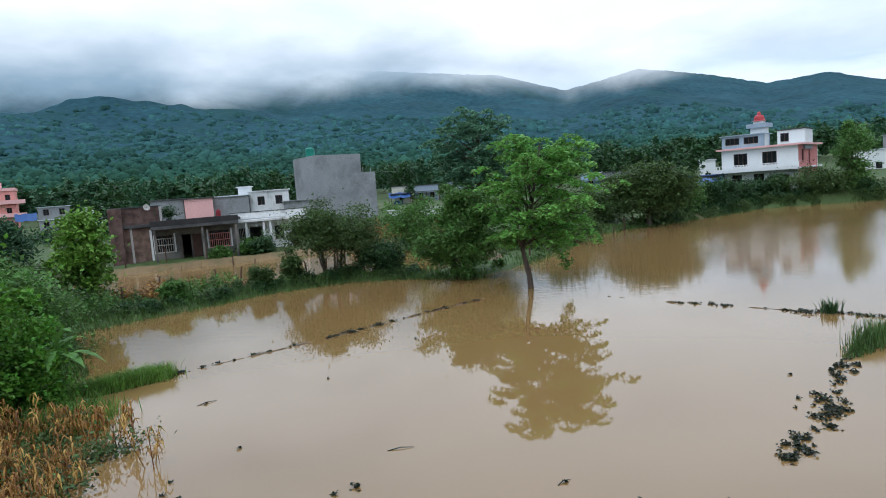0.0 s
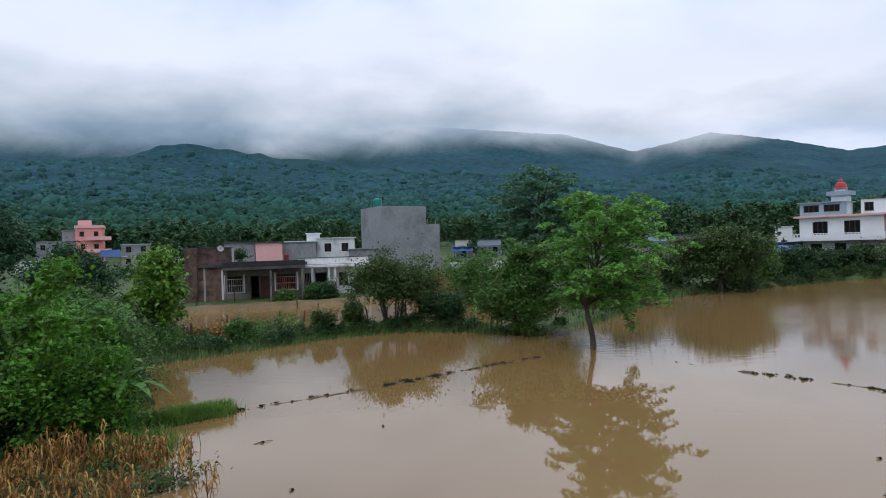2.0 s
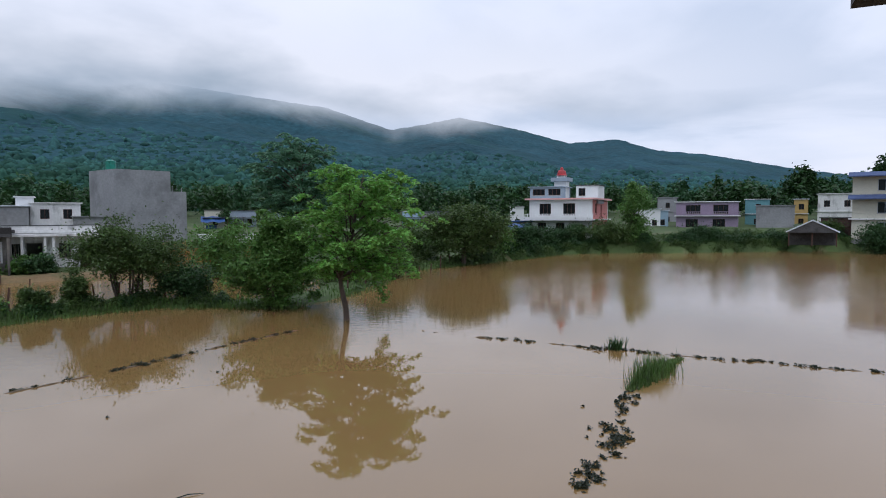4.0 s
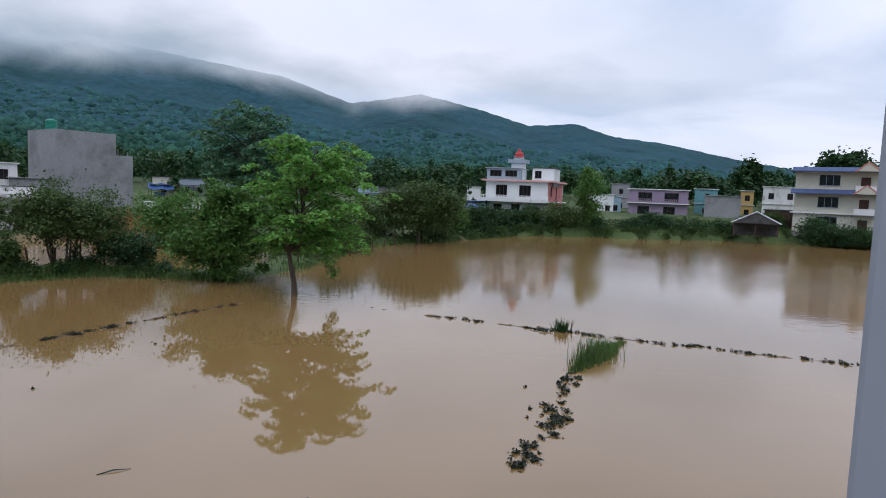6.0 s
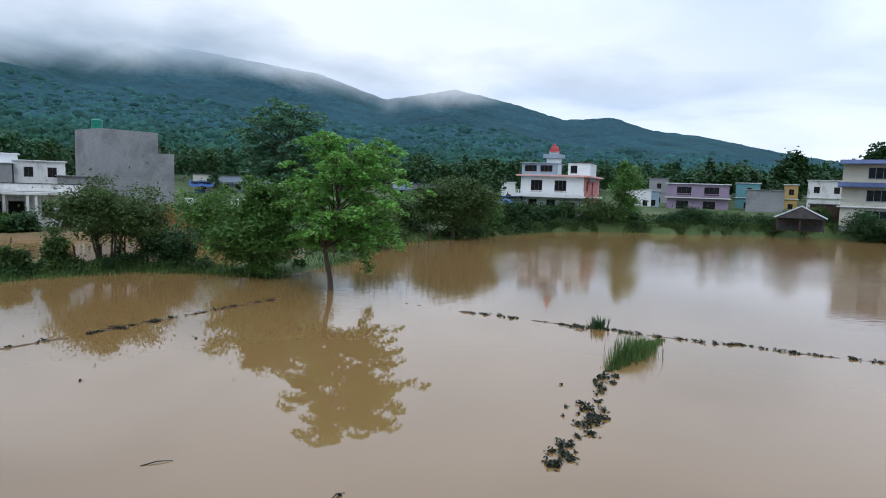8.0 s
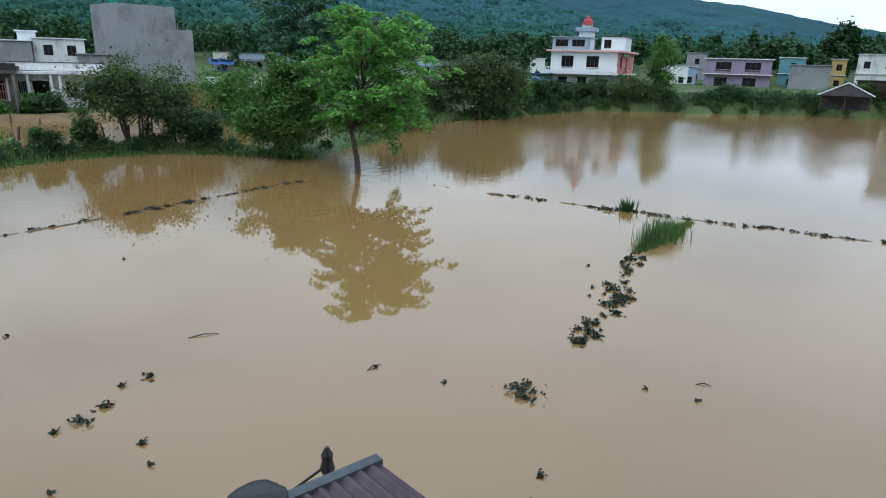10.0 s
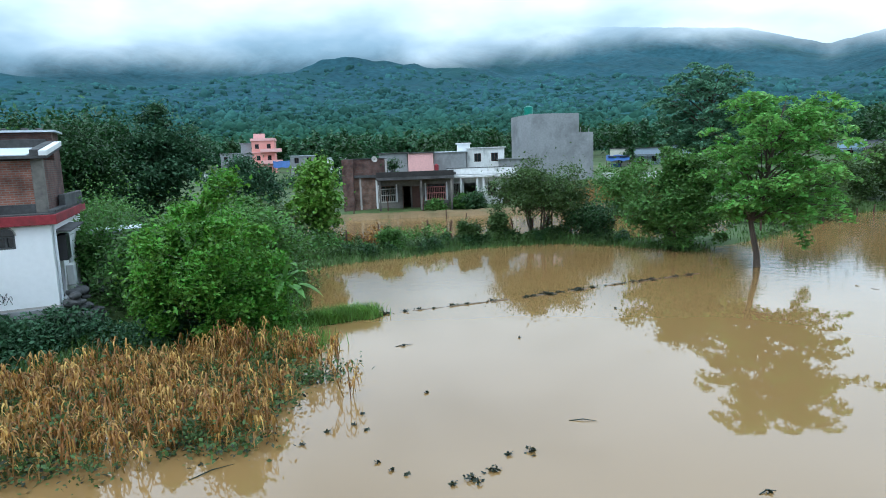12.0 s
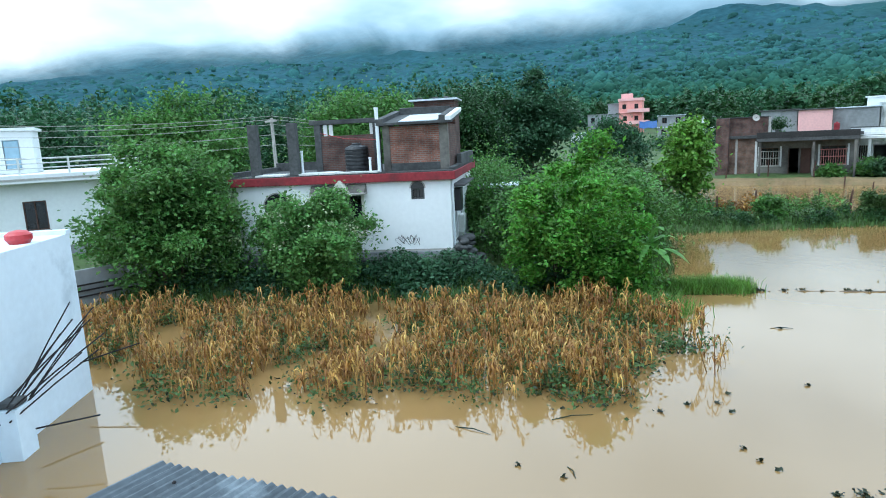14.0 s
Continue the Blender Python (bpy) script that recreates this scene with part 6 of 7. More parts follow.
# grass on the banks
LBANK = [(-20.5, 31.5), (-16.2, 35.5), (-11.8, 40.9), (-6.8, 43.6), (-1.3, 42.0), (2.0, 40.5)]
RBANK = [(5.6, 44.6), (9.6, 52.4), (12.8, 62.5), (21.8, 69), (32.6, 76.2), (42, 83.2), (51, 83.8), (60, 80.2), (76, 79.2), (88, 75)]
HBANK = [(-30, 2.5), (-27.6, 5.2), (-24.2, 9.2), (-19.0, 13.8), (-14.6, 18.8), (-14.6, 23), (-19.4, 30.6)]
xy = np.vstack([along(LBANK, 5200, 0.7, rng), along(RBANK, 9000, 1.0, rng), along(HBANK, 9000, 0.8, rng)])
keep = edge_distance(xy[:, 0], xy[:, 1], POND) < 0.35
xy = xy[keep]
z = np.maximum(ground_height(xy[:, 0], xy[:, 1]), -0.05)
co, fs = grass(np.column_stack([xy, z]), 0.34, rng, 0.022)
stuff("bank_grass", "rank green grass along the field banks", "grass", co, fs, M_GRASS)
# spit of grass at the start of the bund, and the tuft on the far bund
xy = np.vstack([along([(-13.4, 19.4), (-11.8, 20.9), (-10.4, 22.2)], 5200, 0.26, rng), along([(-12.2, 18.6), (-10.6, 17.3)], 2600, 0.5, rng)])
co, fs = grass(np.column_stack([xy, np.full(len(xy), -0.05)]), 0.5, rng, 0.014, 0.6)
stuff("bund_grass", "fresh green grass spit at the end of the bund", "grass", co, fs, M_GRASS_FRESH)
sp = part("grass_spit", ([(-13.6, 19.0, -0.3), (-12.6, 20.4, -0.3), (-11.2, 21.6, -0.3), (-10.1, 22.6, -0.3), (-10.0, 22.2, -0.3), (-11.0, 20.9, -0.3), (-10.0, 17.2, -0.3), (-12.0, 17.6, -0.3), (-13.0, 19.2, 0.14), (-11.8, 20.7, 0.1), (-10.5, 22.0, 0.05), (-11.4, 18.2, 0.06)], [(0, 8, 9, 1), (1, 9, 10, 2), (2, 10, 3), (3, 10, 4), (4, 10, 9, 5), (5, 9, 8, 11), (5, 11, 6), (6, 11, 7), (7, 11, 8, 0)]), M_MUD)
tagged(sp, "low muddy spit under the grass", "mud bank", kind="structure")
tu = thing("grass_tuft", "long green grass tuft growing out of the flooded bund", "grass tuft", (13.2, 20.4, 0), group="grass tufts")
f = rng.uniform(0, 1, 3000)
xy = np.column_stack([-1.5 + 4.6 * f, -1.9 + 3.5 * f]) + rng.normal(size=(3000, 2)) * (0.10 + 0.20 * np.exp(-((f - 0.42) / 0.25) ** 2))[:, None]
tall = 0.12 + 0.62 * np.exp(-((f - 0.42) / 0.24) ** 2) * rng.uniform(0.5, 1.2, 3000)
co, fs = grass(np.column_stack([xy, np.full(3000, -0.06)]), tall, rng, 0.010, 0.4)
fast_mesh("foliage", co, fs, M_GRASS).parent = tu
tu = thing("grass_tuft", "small dark grass tuft on the flooded bund", "grass tuft", (14.7, 24.2, 0), group="grass tufts")
xy = rng.normal(size=(160, 2)) * 0.16
co, fs = grass(np.column_stack([xy, np.full(160, -0.1)]), 0.55, rng, 0.02, 0.6)
fast_mesh("foliage", co, fs, M_LEAF_DARK).parent = tu


# floating weed, in clumps along the drowned bunds
def weed(seed, r, n, hgt):
    g = np.random.default_rng(seed)
    c = np.column_stack([g.normal(size=n) * r, g.normal(size=n) * r * 0.55, g.uniform(0.0, hgt, n)])
    co, fs = leaves(c, 0.055, g, droop=0.0, long=1.8)
    t = thing("floating_weed", "dark rotting weed clump afloat on the water", "weed clump", (0, 0, -30), group="floating weed")
    fast_mesh("foliage", co, fs, M_WEED).parent = t
    base = ([], [])
    for k in range(1):
        a = g.uniform(0, 6.28)
        p = Vector((g.normal() * r * 0.5, g.normal() * r * 0.3, 0.02))
        tube([p, p + Vector((math.cos(a), math.sin(a), 0.15)) * r * 0.8, p + Vector((math.cos(a + 0.4), math.sin(a + 0.4), 0.1)) * r * 1.4], [0.012, 0.01, 0.006], 4, base)
    part("stalk", base, M_WEED, t)
    return t


kinds = [weed(50 + k, r, n, hg) for k, (r, n, hg) in enumerate(((0.08, 28, 0.07), (0.10, 36, 0.08), (0.05, 14, 0.06), (0.16, 80, 0.13), (0.03, 8, 0.04)))]
spots = []
for line, n, sp_ in ((TRAIL, 74, 0.17), (BUND, 60, 0.06), (BUND_R[1:4], 14, 0.08), (BUND_R[3:], 100, 0.09)):
    xy = along(line, n, sp_, rng)
    spots += [(x, y, int(rng.choice([0, 1, 2, 4, 4])) if line is not TRAIL else int(rng.choice([0, 1, 2, 2, 4]))) for x, y in xy]
spots += [(4.57, 10.6, 3), (4.5, 10.35, 1), (4.75, 10.85, 0), (14.0, 24.3, 3), (13.6, 24.6, 0)]
spots += [(-3.0, 11.15, 1), (-2.7, 11.6, 0), (-3.3, 10.9, 2), (-2.2, 12.6, 0), (-2.6, 12.3, 2), (-4.26, 11.0, 4), (-4.6, 11.1, 4), (-5.0, 11.3, 4), (-1.9, 10.3, 2), (-1.7, 9.7, 4), (-2.9, 9.3, 4), (-5.4, 15.05, 4), (2.03, 12.1, 4), (3.2, 11.2, 4), (-7.4, 7.9, 4), (-6.6, 8.2, 4), (9.4, 17.4, 4), (-4.2, 20.4, 4), (-7.6, 18.7, 4), (-1.5, 25.0, 4), (6.9, 10.2, 4), (7.6, 9.6, 4), (-6.7, 12.3, 2), (-6.3, 12.8, 2), (-6.4, 13.4, 4), (-5.9, 12.6, 4), (3.9, 8.2, 2), (3.6, 7.6, 0), (-6.9, 11.6, 2), (8.6, 15.6, 2), (8.2, 15.0, 4)]
for x, y, k in spots:
    copy_thing(kinds[k], pose(x, y, 0.0, 0, 0, rng.uniform(0, 360)))
for t in kinds:
    t.matrix_basis = pose(*along(BUND, 1, 0.05, rng)[0], 0.0)
# sticks adrift
for x, y, a, ln_ in ((-1.39, 14.3, 10, 0.62), (-7.6, 18.75, 40, 0.6), (2.0, 12.1, 35, 0.35), (-6.6, 8.4, -30, 0.4), (8.1, 10.1, -30, 0.3), (-9.0, 8.2, 20, 0.8), (-8.0, 10.1, 60, 0.9)):
    sk = thing("drift_stick", "thin dark stick adrift on the water", "stick", (x, y, 0.0), a, "drift sticks")
    part("stick", tube([(-ln_ / 2, 0, 0.0), (0, 0.03, 0.035), (ln_ / 2, 0, 0.01)], [0.012, 0.013, 0.005], 5), M_WEED, sk)

# ---------------------------------------------------------------- maize standing in the water
FIELD = [(-25.7, 4.2), (-22.9, 8.0), (-18.0, 12.5), (-12.4, 17.6), (-10.2, 18.0), (-7.0, 14.2), (-7.2, 11.8), (-9.5, 9.8), (-13.4, 5.7), (-15.7, 3.6), (-17.4, 2.9), (-21, 2.2)]


def maize(xy, rng, tall):
    n = len(xy)
    patch = np.array([noise.noise(Vector((x * 0.55, y * 0.55, 9.0))) for x, y in xy])
    hgt = tall * rng.uniform(0.5, 1.15, n) * (1 + 0.5 * patch)
    tilt = rng.normal(size=(n, 2)) * 0.24
    base = np.column_stack([xy, np.full(n, -0.15)])
    top = np.column_stack([xy + tilt * hgt[:, None], hgt])
    co, fs, o = [], [], 0
    r = 0.014
    ring = np.array([[r, 0, 0], [0, r, 0], [-r, 0, 0], [0, -r, 0]])
    v = np.concatenate([base[:, None] + ring * 1.3, top[:, None] + ring * 0.5], 1)
    co.append(v.reshape(-1, 3))
    i = np.arange(n)[:, None] * 8
    fs += [i + [k, (k + 1) % 4, 4 + (k + 1) % 4, 4 + k] for k in range(4)]
    o = n * 8
    for j in range(10):
        f = rng.uniform(0.3, 1.0, n)[:, None]
        p = base + (top - base) * f
        a = rng.uniform(0, 6.283, n)
        d = np.stack([np.cos(a), np.sin(a), np.zeros(n)], 1)
        s = np.stack([-np.sin(a), np.cos(a), np.zeros(n)], 1)
        ln_ = rng.uniform(0.28, 0.62, n)[:, None]
        up = np.array([0, 0, 1.0])
        bend = rng.uniform(0.2, 1.0, n)[:, None]
        q = [p, p + d * ln_ * 0.18 + up * ln_ * 0.3, p + d * ln_ * 0.34 + up * ln_ * (0.3 - 0.25 * bend), p + d * ln_ * 0.42 + up * ln_ * (0.25 - 0.95 * bend)]
        tw = rng.normal(size=(n, 1)) * 0.5
        v = np.stack([x for k, pt in enumerate(q) for x in (pt - (s + up * tw) * (0.012, 0.019, 0.015, 0.003)[k], pt + (s + up * tw) * (0.012, 0.019, 0.015, 0.003)[k])], 1)
        co.append(v.reshape(-1, 3))
        i = o + np.arange(n)[:, None] * 8
        fs += [i + [2 * k, 2 * k + 1, 2 * k + 3, 2 * k + 2] for k in range(3)]
        o += n * 8
    return np.concatenate(co), np.concatenate(fs)


def field_points(poly, n, rng, gap=0.0):
    p = np.array(poly)
    xy = rng.uniform(p.min(0), p.max(0), (n, 2))
    xy = xy[inside(xy[:, 0], xy[:, 1], poly)]
    dens = np.array([noise.noise(Vector((x * 0.45, y * 0.45, 4.0))) for x, y in xy])
    edge = edge_distance(xy[:, 0], xy[:, 1], poly)
    return xy[dens + 0.25 * np.clip(edge - 1, -1, 0) > gap - 0.55]


xy = field_points(FIELD, 3000, rng, 0.36)
pick = rng.uniform(0, 1, len(xy)) < 0.62
co, fs = maize(xy[pick], rng, 0.98)
stuff("maize_crop", "withered brown maize standing in the floodwater", "maize", co, fs, M_DRY)
co, fs = maize(xy[~pick], rng, 0.92)
stuff("straw_maize_crop", "bleached straw-coloured maize among the brown", "maize", co, fs, M_DRY_STRAW)
gx = field_points(FIELD, 300, rng, 0.3)
k = rng.integers(0, len(gx), 17000)
c = np.column_stack([gx[k] + rng.normal(size=(17000, 2)) * 0.34, np.abs(rng.normal(size=17000)) * 0.28])
co, fs = leaves(c, 0.07, rng)
stuff("field_weeds", "low green weeds between the maize", "weeds", co, fs, M_LEAF_OLIVE)
k = rng.integers(0, len(gx), 3000)
c = np.column_stack([gx[k] + rng.normal(size=(3000, 2)) * 0.4, np.abs(rng.normal(size=3000)) * 0.14])
co, fs = leaves(c, 0.065, rng)
stuff("rotting_weeds", "dark rotting weeds between the maize", "weeds", co, fs, M_WEED)
# a patch of ripe maize beyond the bank
far_field = [(-10, 68), (3, 65.5), (5, 80), (-13, 80)]
xy = field_points(far_field, 1200, rng, 0.0)
co, fs = maize(xy, rng, 1.6)
co[:, 2] += 0.6
stuff("far_maize_crop", "ripe golden maize patch beyond the bank", "maize", co, fs, M_DRY)

# ---------------------------------------------------------------- weeds and hedges on the banks


def thicket(name, label, line, n, spread, hgt, leaf, material, rng, lumps=40, uneven=(0.35, 1.15)):
    c = along(line, lumps, spread * 0.6, rng)
    lh = hgt * rng.uniform(*uneven, lumps)
    k = rng.integers(0, lumps, n)
    u = rng.normal(size=(n, 3))
    p = np.column_stack([c[k] + u[:, :2] * spread * 0.55, np.zeros(n)])
    p[:, 2] = ground_height(p[:, 0], p[:, 1]) + lh[k] * np.clip(np.abs(rng.uniform(0, 1, n)) ** 0.7 * (1.1 - 0.35 * np.linalg.norm(u[:, :2], axis=1)), 0.02, 2)
    p = p[p[:, 2] > 0.03]
    co, fs = leaves(p, leaf, rng)
    return stuff(name, label, "undergrowth", co, fs, material)


thicket("bank_weeds", "tangled green weeds along the field bank", [(-21, 33), (-16.8, 36.6), (-12.4, 41.6), (-7, 44.4), (-2, 43.4)], 13000, 0.75, 0.75, 0.09, M_LEAF_OLIVE, rng, 50)
thicket("bank_stalks", "tall straggling weeds on the field bank", [(-19, 36.2), (-15.6, 39.2), (-12, 43), (-8, 45), (-3, 44.6)], 4200, 0.28, 1.9, 0.09, M_LEAF_OLIVE, rng, 22)
thicket("bank_weeds_dark", "dark low weeds on the field bank", [(-20, 33.6), (-16, 36.8), (-11.6, 41.8), (-6.8, 44), (-1.5, 43)], 9000, 0.5, 0.7, 0.09, M_LEAF_DARK, rng, 40)
thicket("track_grass", "patchy low grass beside the mud track", [(-40, 55.6), (-31, 58.8), (-21, 63), (-13, 65.8)], 7000, 0.9, 0.45, 0.10, M_LEAF_OLIVE, rng, 34)
thicket("bank_scrub", "yellow-green scrub round the sapling", [(-22, 35), (-18, 38.5), (-15, 41)], 8000, 1.2, 1.5, 0.11, M_LEAF_MAIN, rng, 24)
thicket("bank_dry_scrub", "dry orange-brown scrub beside the sapling", [(-20.6, 37.5), (-17.6, 39.4)], 1500, 0.8, 1.6, 0.13, M_DRY, rng, 10)
thicket("house_weeds", "lush low weeds below the white house", [(-28, 6.8), (-24, 10.4), (-19.4, 14.8), (-15.2, 19.5)], 22000, 1.1, 1.1, 0.10, M_LEAF_DEEP, rng, 60)
thicket("garden_hedge", "dense mixed garden greenery behind the shrub", [(-18.0, 20.5), (-19, 25), (-23, 30), (-27, 36)], 24000, 2.2, 2.8, 0.12, M_LEAF_MAIN, rng, 50)
thicket("garden_hedge_dark", "dark garden greenery beyond the hedge", [(-22, 27), (-28, 36), (-34, 44), (-38, 50)], 20000, 3.0, 2.4, 0.14, M_LEAF_DARK, rng, 50)
thicket("meadow_scrub", "low scrub on the meadow behind the bank", [(-24, 40), (-30, 48), (-44, 60), (-60, 66)], 12000, 3.5, 1.0, 0.15, M_LEAF_OLIVE, rng, 60)
thicket("shore_scrub", "dark scrub along the far shore", [(24, 71), (33, 77.5), (42, 84.5), (51, 85.5), (60, 82), (76, 81), (90, 77)], 30000, 1.2, 1.5, 0.16, M_LEAF_DARK, rng, 60, (0.12, 1.35))
thicket("shore_fringe", "low olive weeds down to the far waterline", [(6.4, 45.2), (10.2, 52.6), (13.4, 62.4), (22.2, 68.8), (33, 76), (42.2, 83), (51, 83.6), (60, 80), (76, 79), (88, 75)], 26000, 0.7, 0.55, 0.13, M_LEAF_OLIVE, rng, 90, (0.2, 1.3))
thicket("shore_grass", "bright grass and scrub behind the far shore", [(45, 92), (60, 90), (74, 88), (86, 84)], 16000, 4.5, 1.3, 0.2, M_LEAF_OLIVE, rng, 60)
thicket("hedge_by_shelter", "hedge between the fields and the huts", [(6, 52), (10, 60), (16, 72), (24, 80)], 10000, 1.6, 1.5, 0.18, M_LEAF_OLIVE, rng, 40)
thicket("village_hedge", "hedges and gardens before the village huts", [(-12, 82), (-4, 88), (6, 88), (16, 92), (30, 98)], 14000, 3.2, 2.0, 0.20, M_LEAF_MAIN, rng, 50, (0.2, 1.3))
thicket("village_gardens", "gardens between the far houses", [(-70, 100), (-54, 110), (-40, 104), (-28, 100)], 12000, 6.0, 3.0, 0.34, M_LEAF_DARK, rng, 60)

# single shrubs along the far shore and round the houses
SHRUBS = [
    (29.0, 77.0, 3.4, 2.3, M_LEAF_MAIN), (35.5, 81, 2.9, 1.8, M_LEAF_DARK), (40, 84.5, 2.2, 1.7, M_LEAF_DARK),
    (51.0, 85.0, 2.6, 3.0, M_LEAF_OLIVE), (43.6, 87, 2.0, 1.3, M_LEAF_DARK), (46.6, 87.5, 2.5, 1.2, M_LEAF_DARK), (33, 79.5, 2.6, 1.8, M_LEAF_DARK), (66, 83, 1.7, 2.2, M_LEAF_DARK), (82.5, 80, 1.3, 1.6, M_LEAF_DARK), (86, 79, 2.2, 2.0, M_LEAF_OLIVE), (84.5, 69.5, 3.6, 2.2, M_LEAF_DARK), (88, 66.5, 2.6, 2.6, M_LEAF_DARK), (91.5, 64, 2.4, 2.4, M_LEAF_OLIVE),
    (-3.4, 62, 4.4, 2.0, M_LEAF_MAIN), (11.0, 58, 3.2, 2.0, M_LEAF_OLIVE), (16, 70, 3.6, 2.4, M_LEAF_OLIVE),
    (-4.6, 44.6, 2.2, 1.3, M_LEAF_DARK), (-16.6, 37.6, 1.3, 0.6, M_LEAF_MAIN), (-12.4, 41.2, 1.2, 0.55, M_LEAF_OLIVE), (-10.6, 42.6, 1.7, 0.5, M_LEAF_OLIVE), (-23.4, 64.9, 1.0, 0.8, M_LEAF_MAIN), (-19.6, 66.6, 1.4, 1.0, M_LEAF_DARK),
    (-17.5, 21.8, 3.2, 1.6, M_LEAF_FRESH), (-19.0, 20.2, 2.9, 1.2, M_LEAF_MAIN), (-24.0, 22.0, 3.8, 1.6, M_LEAF_MAIN), (-29, 28, 4.6, 2.4, M_LEAF_MAIN), (-20.9, 67.2, 1.4, 1.0, M_LEAF_MAIN),
]
for k, (x, y, hh, r, lm) in enumerate(SHRUBS):
    gz = float(ground_height(np.array([x]), np.array([y]))[0])
    lf = 0.10 if y < 50 else 0.16
    tree("shrub", "leafy green shrub on the bank" if y < 60 else "bushy green shrub among the far fields", (x, y, max(gz, 0.0)), hh, (r, r * 0.85), 0.1, lf, 46, 220, lm, 0.07, stems=3, clump=0.34 * r, ragged=0.7, seed=100 + k, category="shrub", group="bank shrubs", limbs=9)
tree("willowy_tree", "pale feathery tree beside the salmon house", (55.0, 84.4, 0.6), 9.6, (2.3, 2.2), 0.4, 0.17, 60, 190, M_LEAF_SHRUB, 0.12, clump=0.6, seed=70)
tree("tall_far_tree", "tall dark tree behind the cream villa", polar(52.3, 150, 2.5), 14.5, (5.0, 4.4), 6.0, 0.5, 60, 110, M_LEAF_DARK, 0.3, clump=1.1, seed=71)
tree("tall_far_tree", "slim dark tree above the roofs", polar(45.9, 190, 3.5), 13.5, (4.4, 4.0), 5.0, 0.6, 50, 90, M_LEAF_DARK, 0.3, clump=1.1, seed=72)
tree("orchard_tree", "dark leafy orchard tree behind the house", (-47, 40, 0.6), 9.6, (4.6, 4.0), 1.5, 0.19, 90, 300, M_LEAF_DARK, 0.3, clump=1.0, seed=73)
tree("orchard_tree", "leafy orchard tree behind the house", (-44, 27, 0.7), 8.2, (4.6, 4.0), 1.5, 0.19, 90, 300, M_LEAF_MAIN, 0.3, clump=1.0, seed=74)
tree("orchard_tree", "leafy orchard tree beside the villa", (-47, 14, 0.7), 8.2, (4.4, 3.8), 1.2, 0.19, 90, 300, M_LEAF_MAIN, 0.3, clump=1.0, seed=75)
tree("orchard_tree", "dark leafy orchard tree behind the house", (-56, 52, 0.7), 10.4, (5.0, 4.4), 1.5, 0.19, 90, 300, M_LEAF_DARK, 0.3, clump=1.1, seed=76)


def banana():
    t = thing("banana_plant", "young banana plant with broad torn leaves", "banana plant", (-12.45, 19.5, 0.15))
    part("stem", tube([(0, 0, -0.3), (0.03, 0, 1.0), (0.0, 0.03, 1.7)], [0.14, 0.12, 0.07], 10), M_BANANA, t)
    g = np.random.default_rng(9)
    for k, (a, up, ln_, wd) in enumerate(((1.9, 1.5, 1.5, 0.34), (2.9, 1.4, 1.5, 0.3), (0.2, 0.8, 1.6, 0.22), (-0.5, 0.65, 1.6, 0.2), (-1.2, 0.8, 1.5, 0.2), (3.6, 1.0, 1.4, 0.24), (0.9, 1.0, 1.5, 0.24), (-0.1, 1.25, 1.4, 0.24))):
        d = Vector((math.cos(a), math.sin(a), 0))
        s = Vector((-math.sin(a), math.cos(a), 0))
        vs, fs = [], []
        n = 10
        for i in range(n + 1):
            f = i / n
            c = Vector((0, 0, 1.15 + 0.09 * k)) + d * (ln_ * f * (0.45 if up > 1.2 else 0.9)) + Vector((0, 0, up * ln_ * (f - 0.75 * f * f * (1.0 if up > 1.2 else 1.6))))
            w = wd * math.sin(math.pi * min(1, 0.08 + f * 0.95)) ** 0.6 * (1 - 0.3 * g.uniform() * (i % 2)) * 0.85
            vs += [c - s * w + Vector((0, 0, -0.12 * w)), c, c + s * w + Vector((0, 0, -0.12 * w))]
            if i:
                o = 3 * i
                fs += [(o - 3, o - 2, o + 1, o), (o - 2, o - 1, o + 2, o + 1)]
        part("leaf", ([tuple(v) for v in vs], fs), M_BANANA, t)


banana()
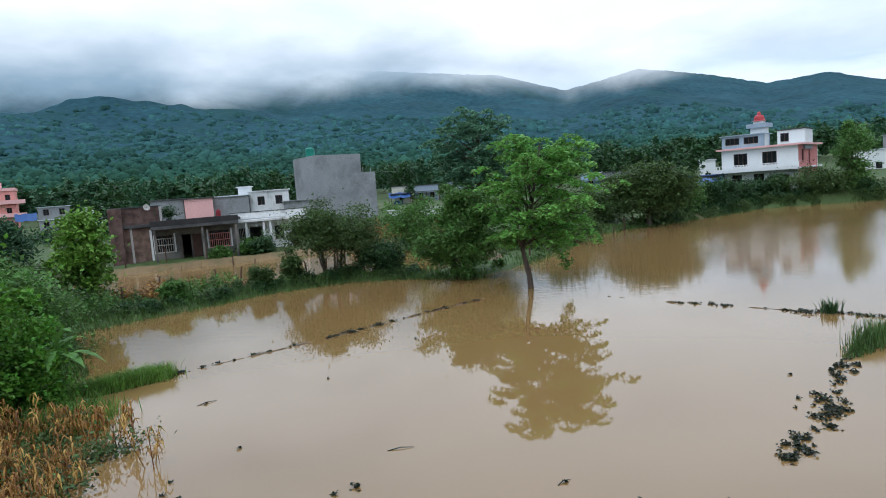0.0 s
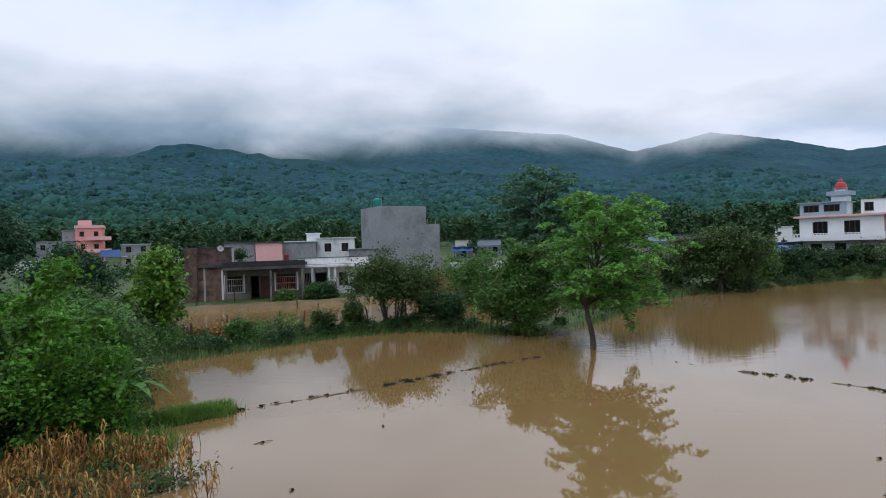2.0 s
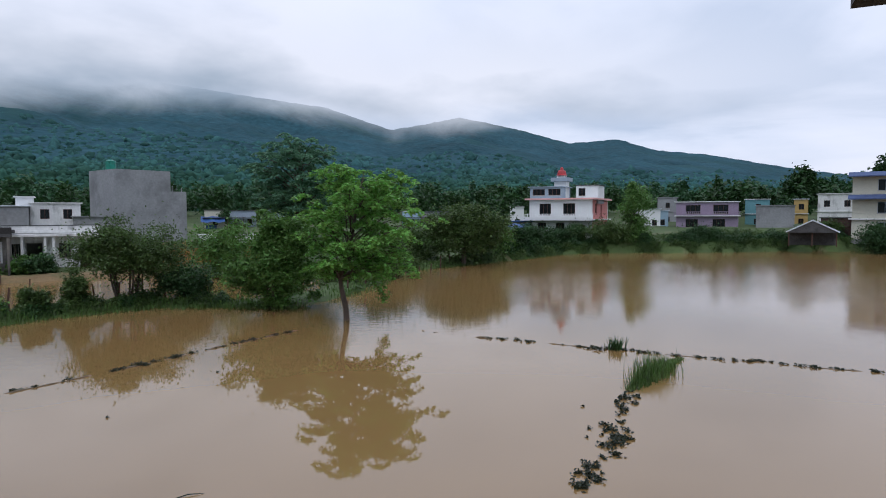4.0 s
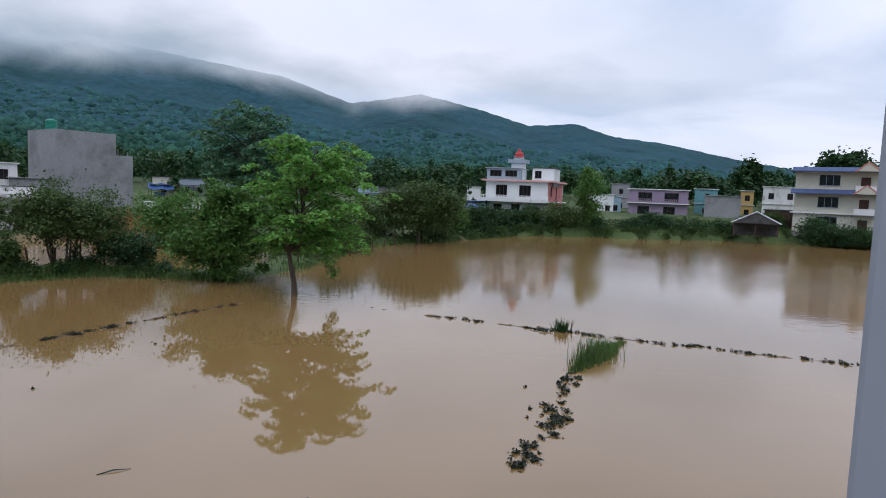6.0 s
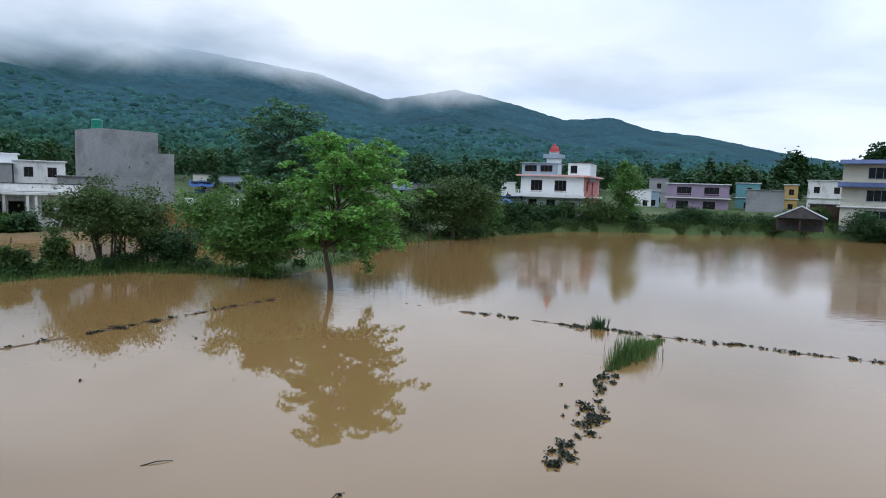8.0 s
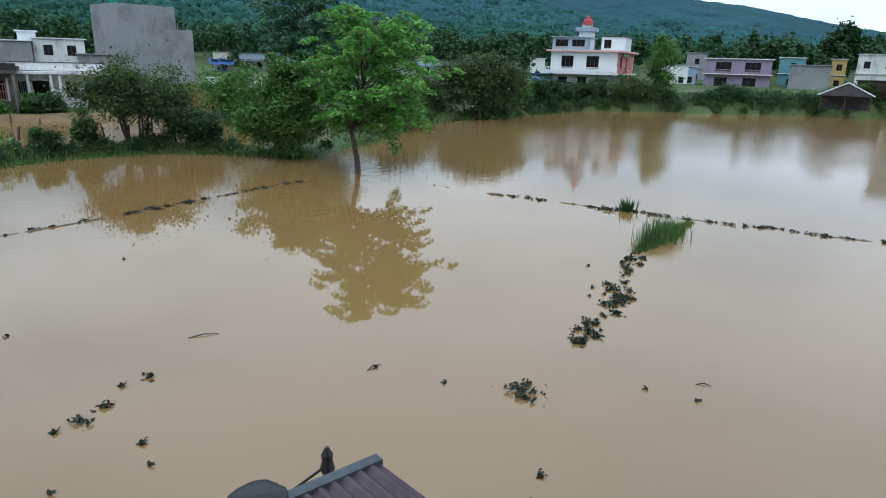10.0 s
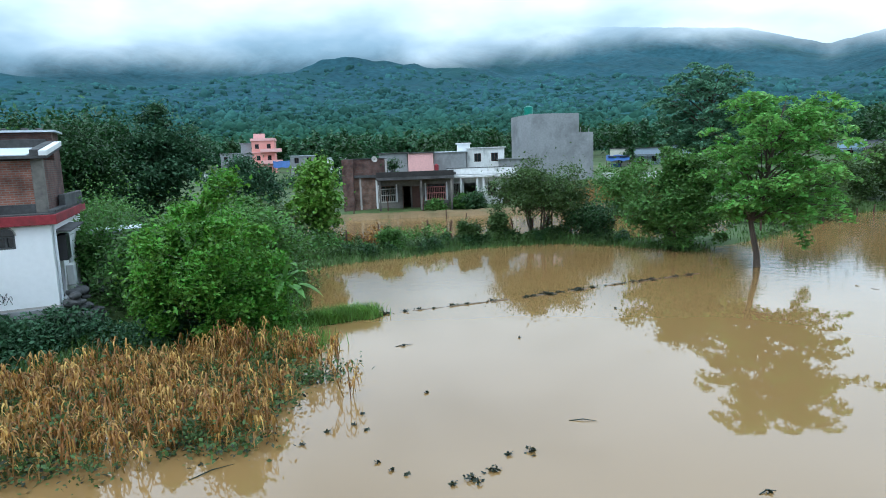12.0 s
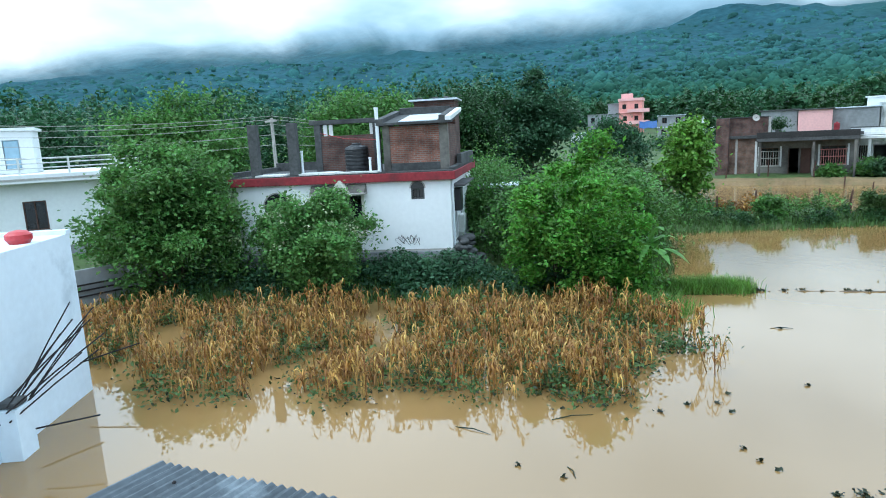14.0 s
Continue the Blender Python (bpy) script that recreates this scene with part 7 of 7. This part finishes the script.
# fence posts
POSTS = [(-28.2, 62.9), (-24.4, 63.7), (-18.6, 60.6), (-15.8, 61.6), (-21.4, 62.4), (-31.5, 61.2)]
for k in range(22 + len(POSTS)):
    if k >= 22:
        x, y = POSTS[k - 22]
    elif k < 13:
        x, y = -19.5 + k * 1.35, 37.2 + 8.6 * (1 - math.exp(-k * 0.25))
    else:
        x, y = 6.4 + (k - 13) * 1.75, 48.5 + (k - 13) * 2.45
    gz = float(ground_height(np.array([x]), np.array([y]))[0])
    f = thing("fence_post", "crooked dark wooden fence post", "fence post", (x, y, gz), group="fence posts")
    hh = 1.35 + 0.35 * math.sin(k * 2.3)
    part("stake", tube([(0, 0, -0.4), (0.04 * math.sin(k), 0, hh * 0.5), (0.1 * math.sin(k * 1.7), 0.03, hh)], [0.07, 0.06, 0.05], 7), M_WOOD, f)

# ---------------------------------------------------------------- woods on the plain


def woods(name, label, n, a0, a1, r0, r1, hgt, leaf, per, material, seed, trunks=True):
    g = np.random.default_rng(seed)
    a, r = np.radians(g.uniform(a0, a1, n)), g.uniform(r0, r1, n)
    x, y = r * np.sin(a), r * np.cos(a)
    gz = ground_height(x, y)
    H = hgt * g.uniform(0.6, 1.2, n)
    cr = H * g.uniform(0.28, 0.42, n)
    k = np.repeat(np.arange(n), per)
    lump = g.normal(size=(n, 14, 3))
    lump /= np.linalg.norm(lump, axis=2)[:, :, None]
    q = lump[k, g.integers(0, 14, len(k))] * g.uniform(0.5, 1.0, len(k))[:, None] + g.normal(size=(len(k), 3)) * 0.15
    p = np.column_stack([x[k] + q[:, 0] * cr[k], y[k] + q[:, 1] * cr[k], gz[k] + H[k] * (0.58 + 0.40 * q[:, 2])])
    co, fs = leaves(p, leaf, g)
    stuff(name, label, "woods", co, fs, material)


woods("far_woods", "wide belt of trees behind the village", 420, -48, 62, 205, 330, 11, 0.88, 300, M_LEAF_FAR, 61)
woods("far_woods_dark", "darker trees among the woodland belt", 260, -60, 62, 175, 330, 10, 0.82, 300, M_LEAF_DARK, 62)
woods("near_woods", "trees close behind the white houses", 170, -100, -47, 68, 150, 10.5, 0.37, 720, M_LEAF_FAR, 63)
woods("near_woods_dark", "dark trees close behind the white houses", 90, -100, -48, 75, 150, 11, 0.37, 720, M_LEAF_DEEP, 64)
woods("village_trees", "scattered trees between the village houses", 34, -30, 30, 118, 190, 7.0, 0.55, 320, M_LEAF_DARK, 65)
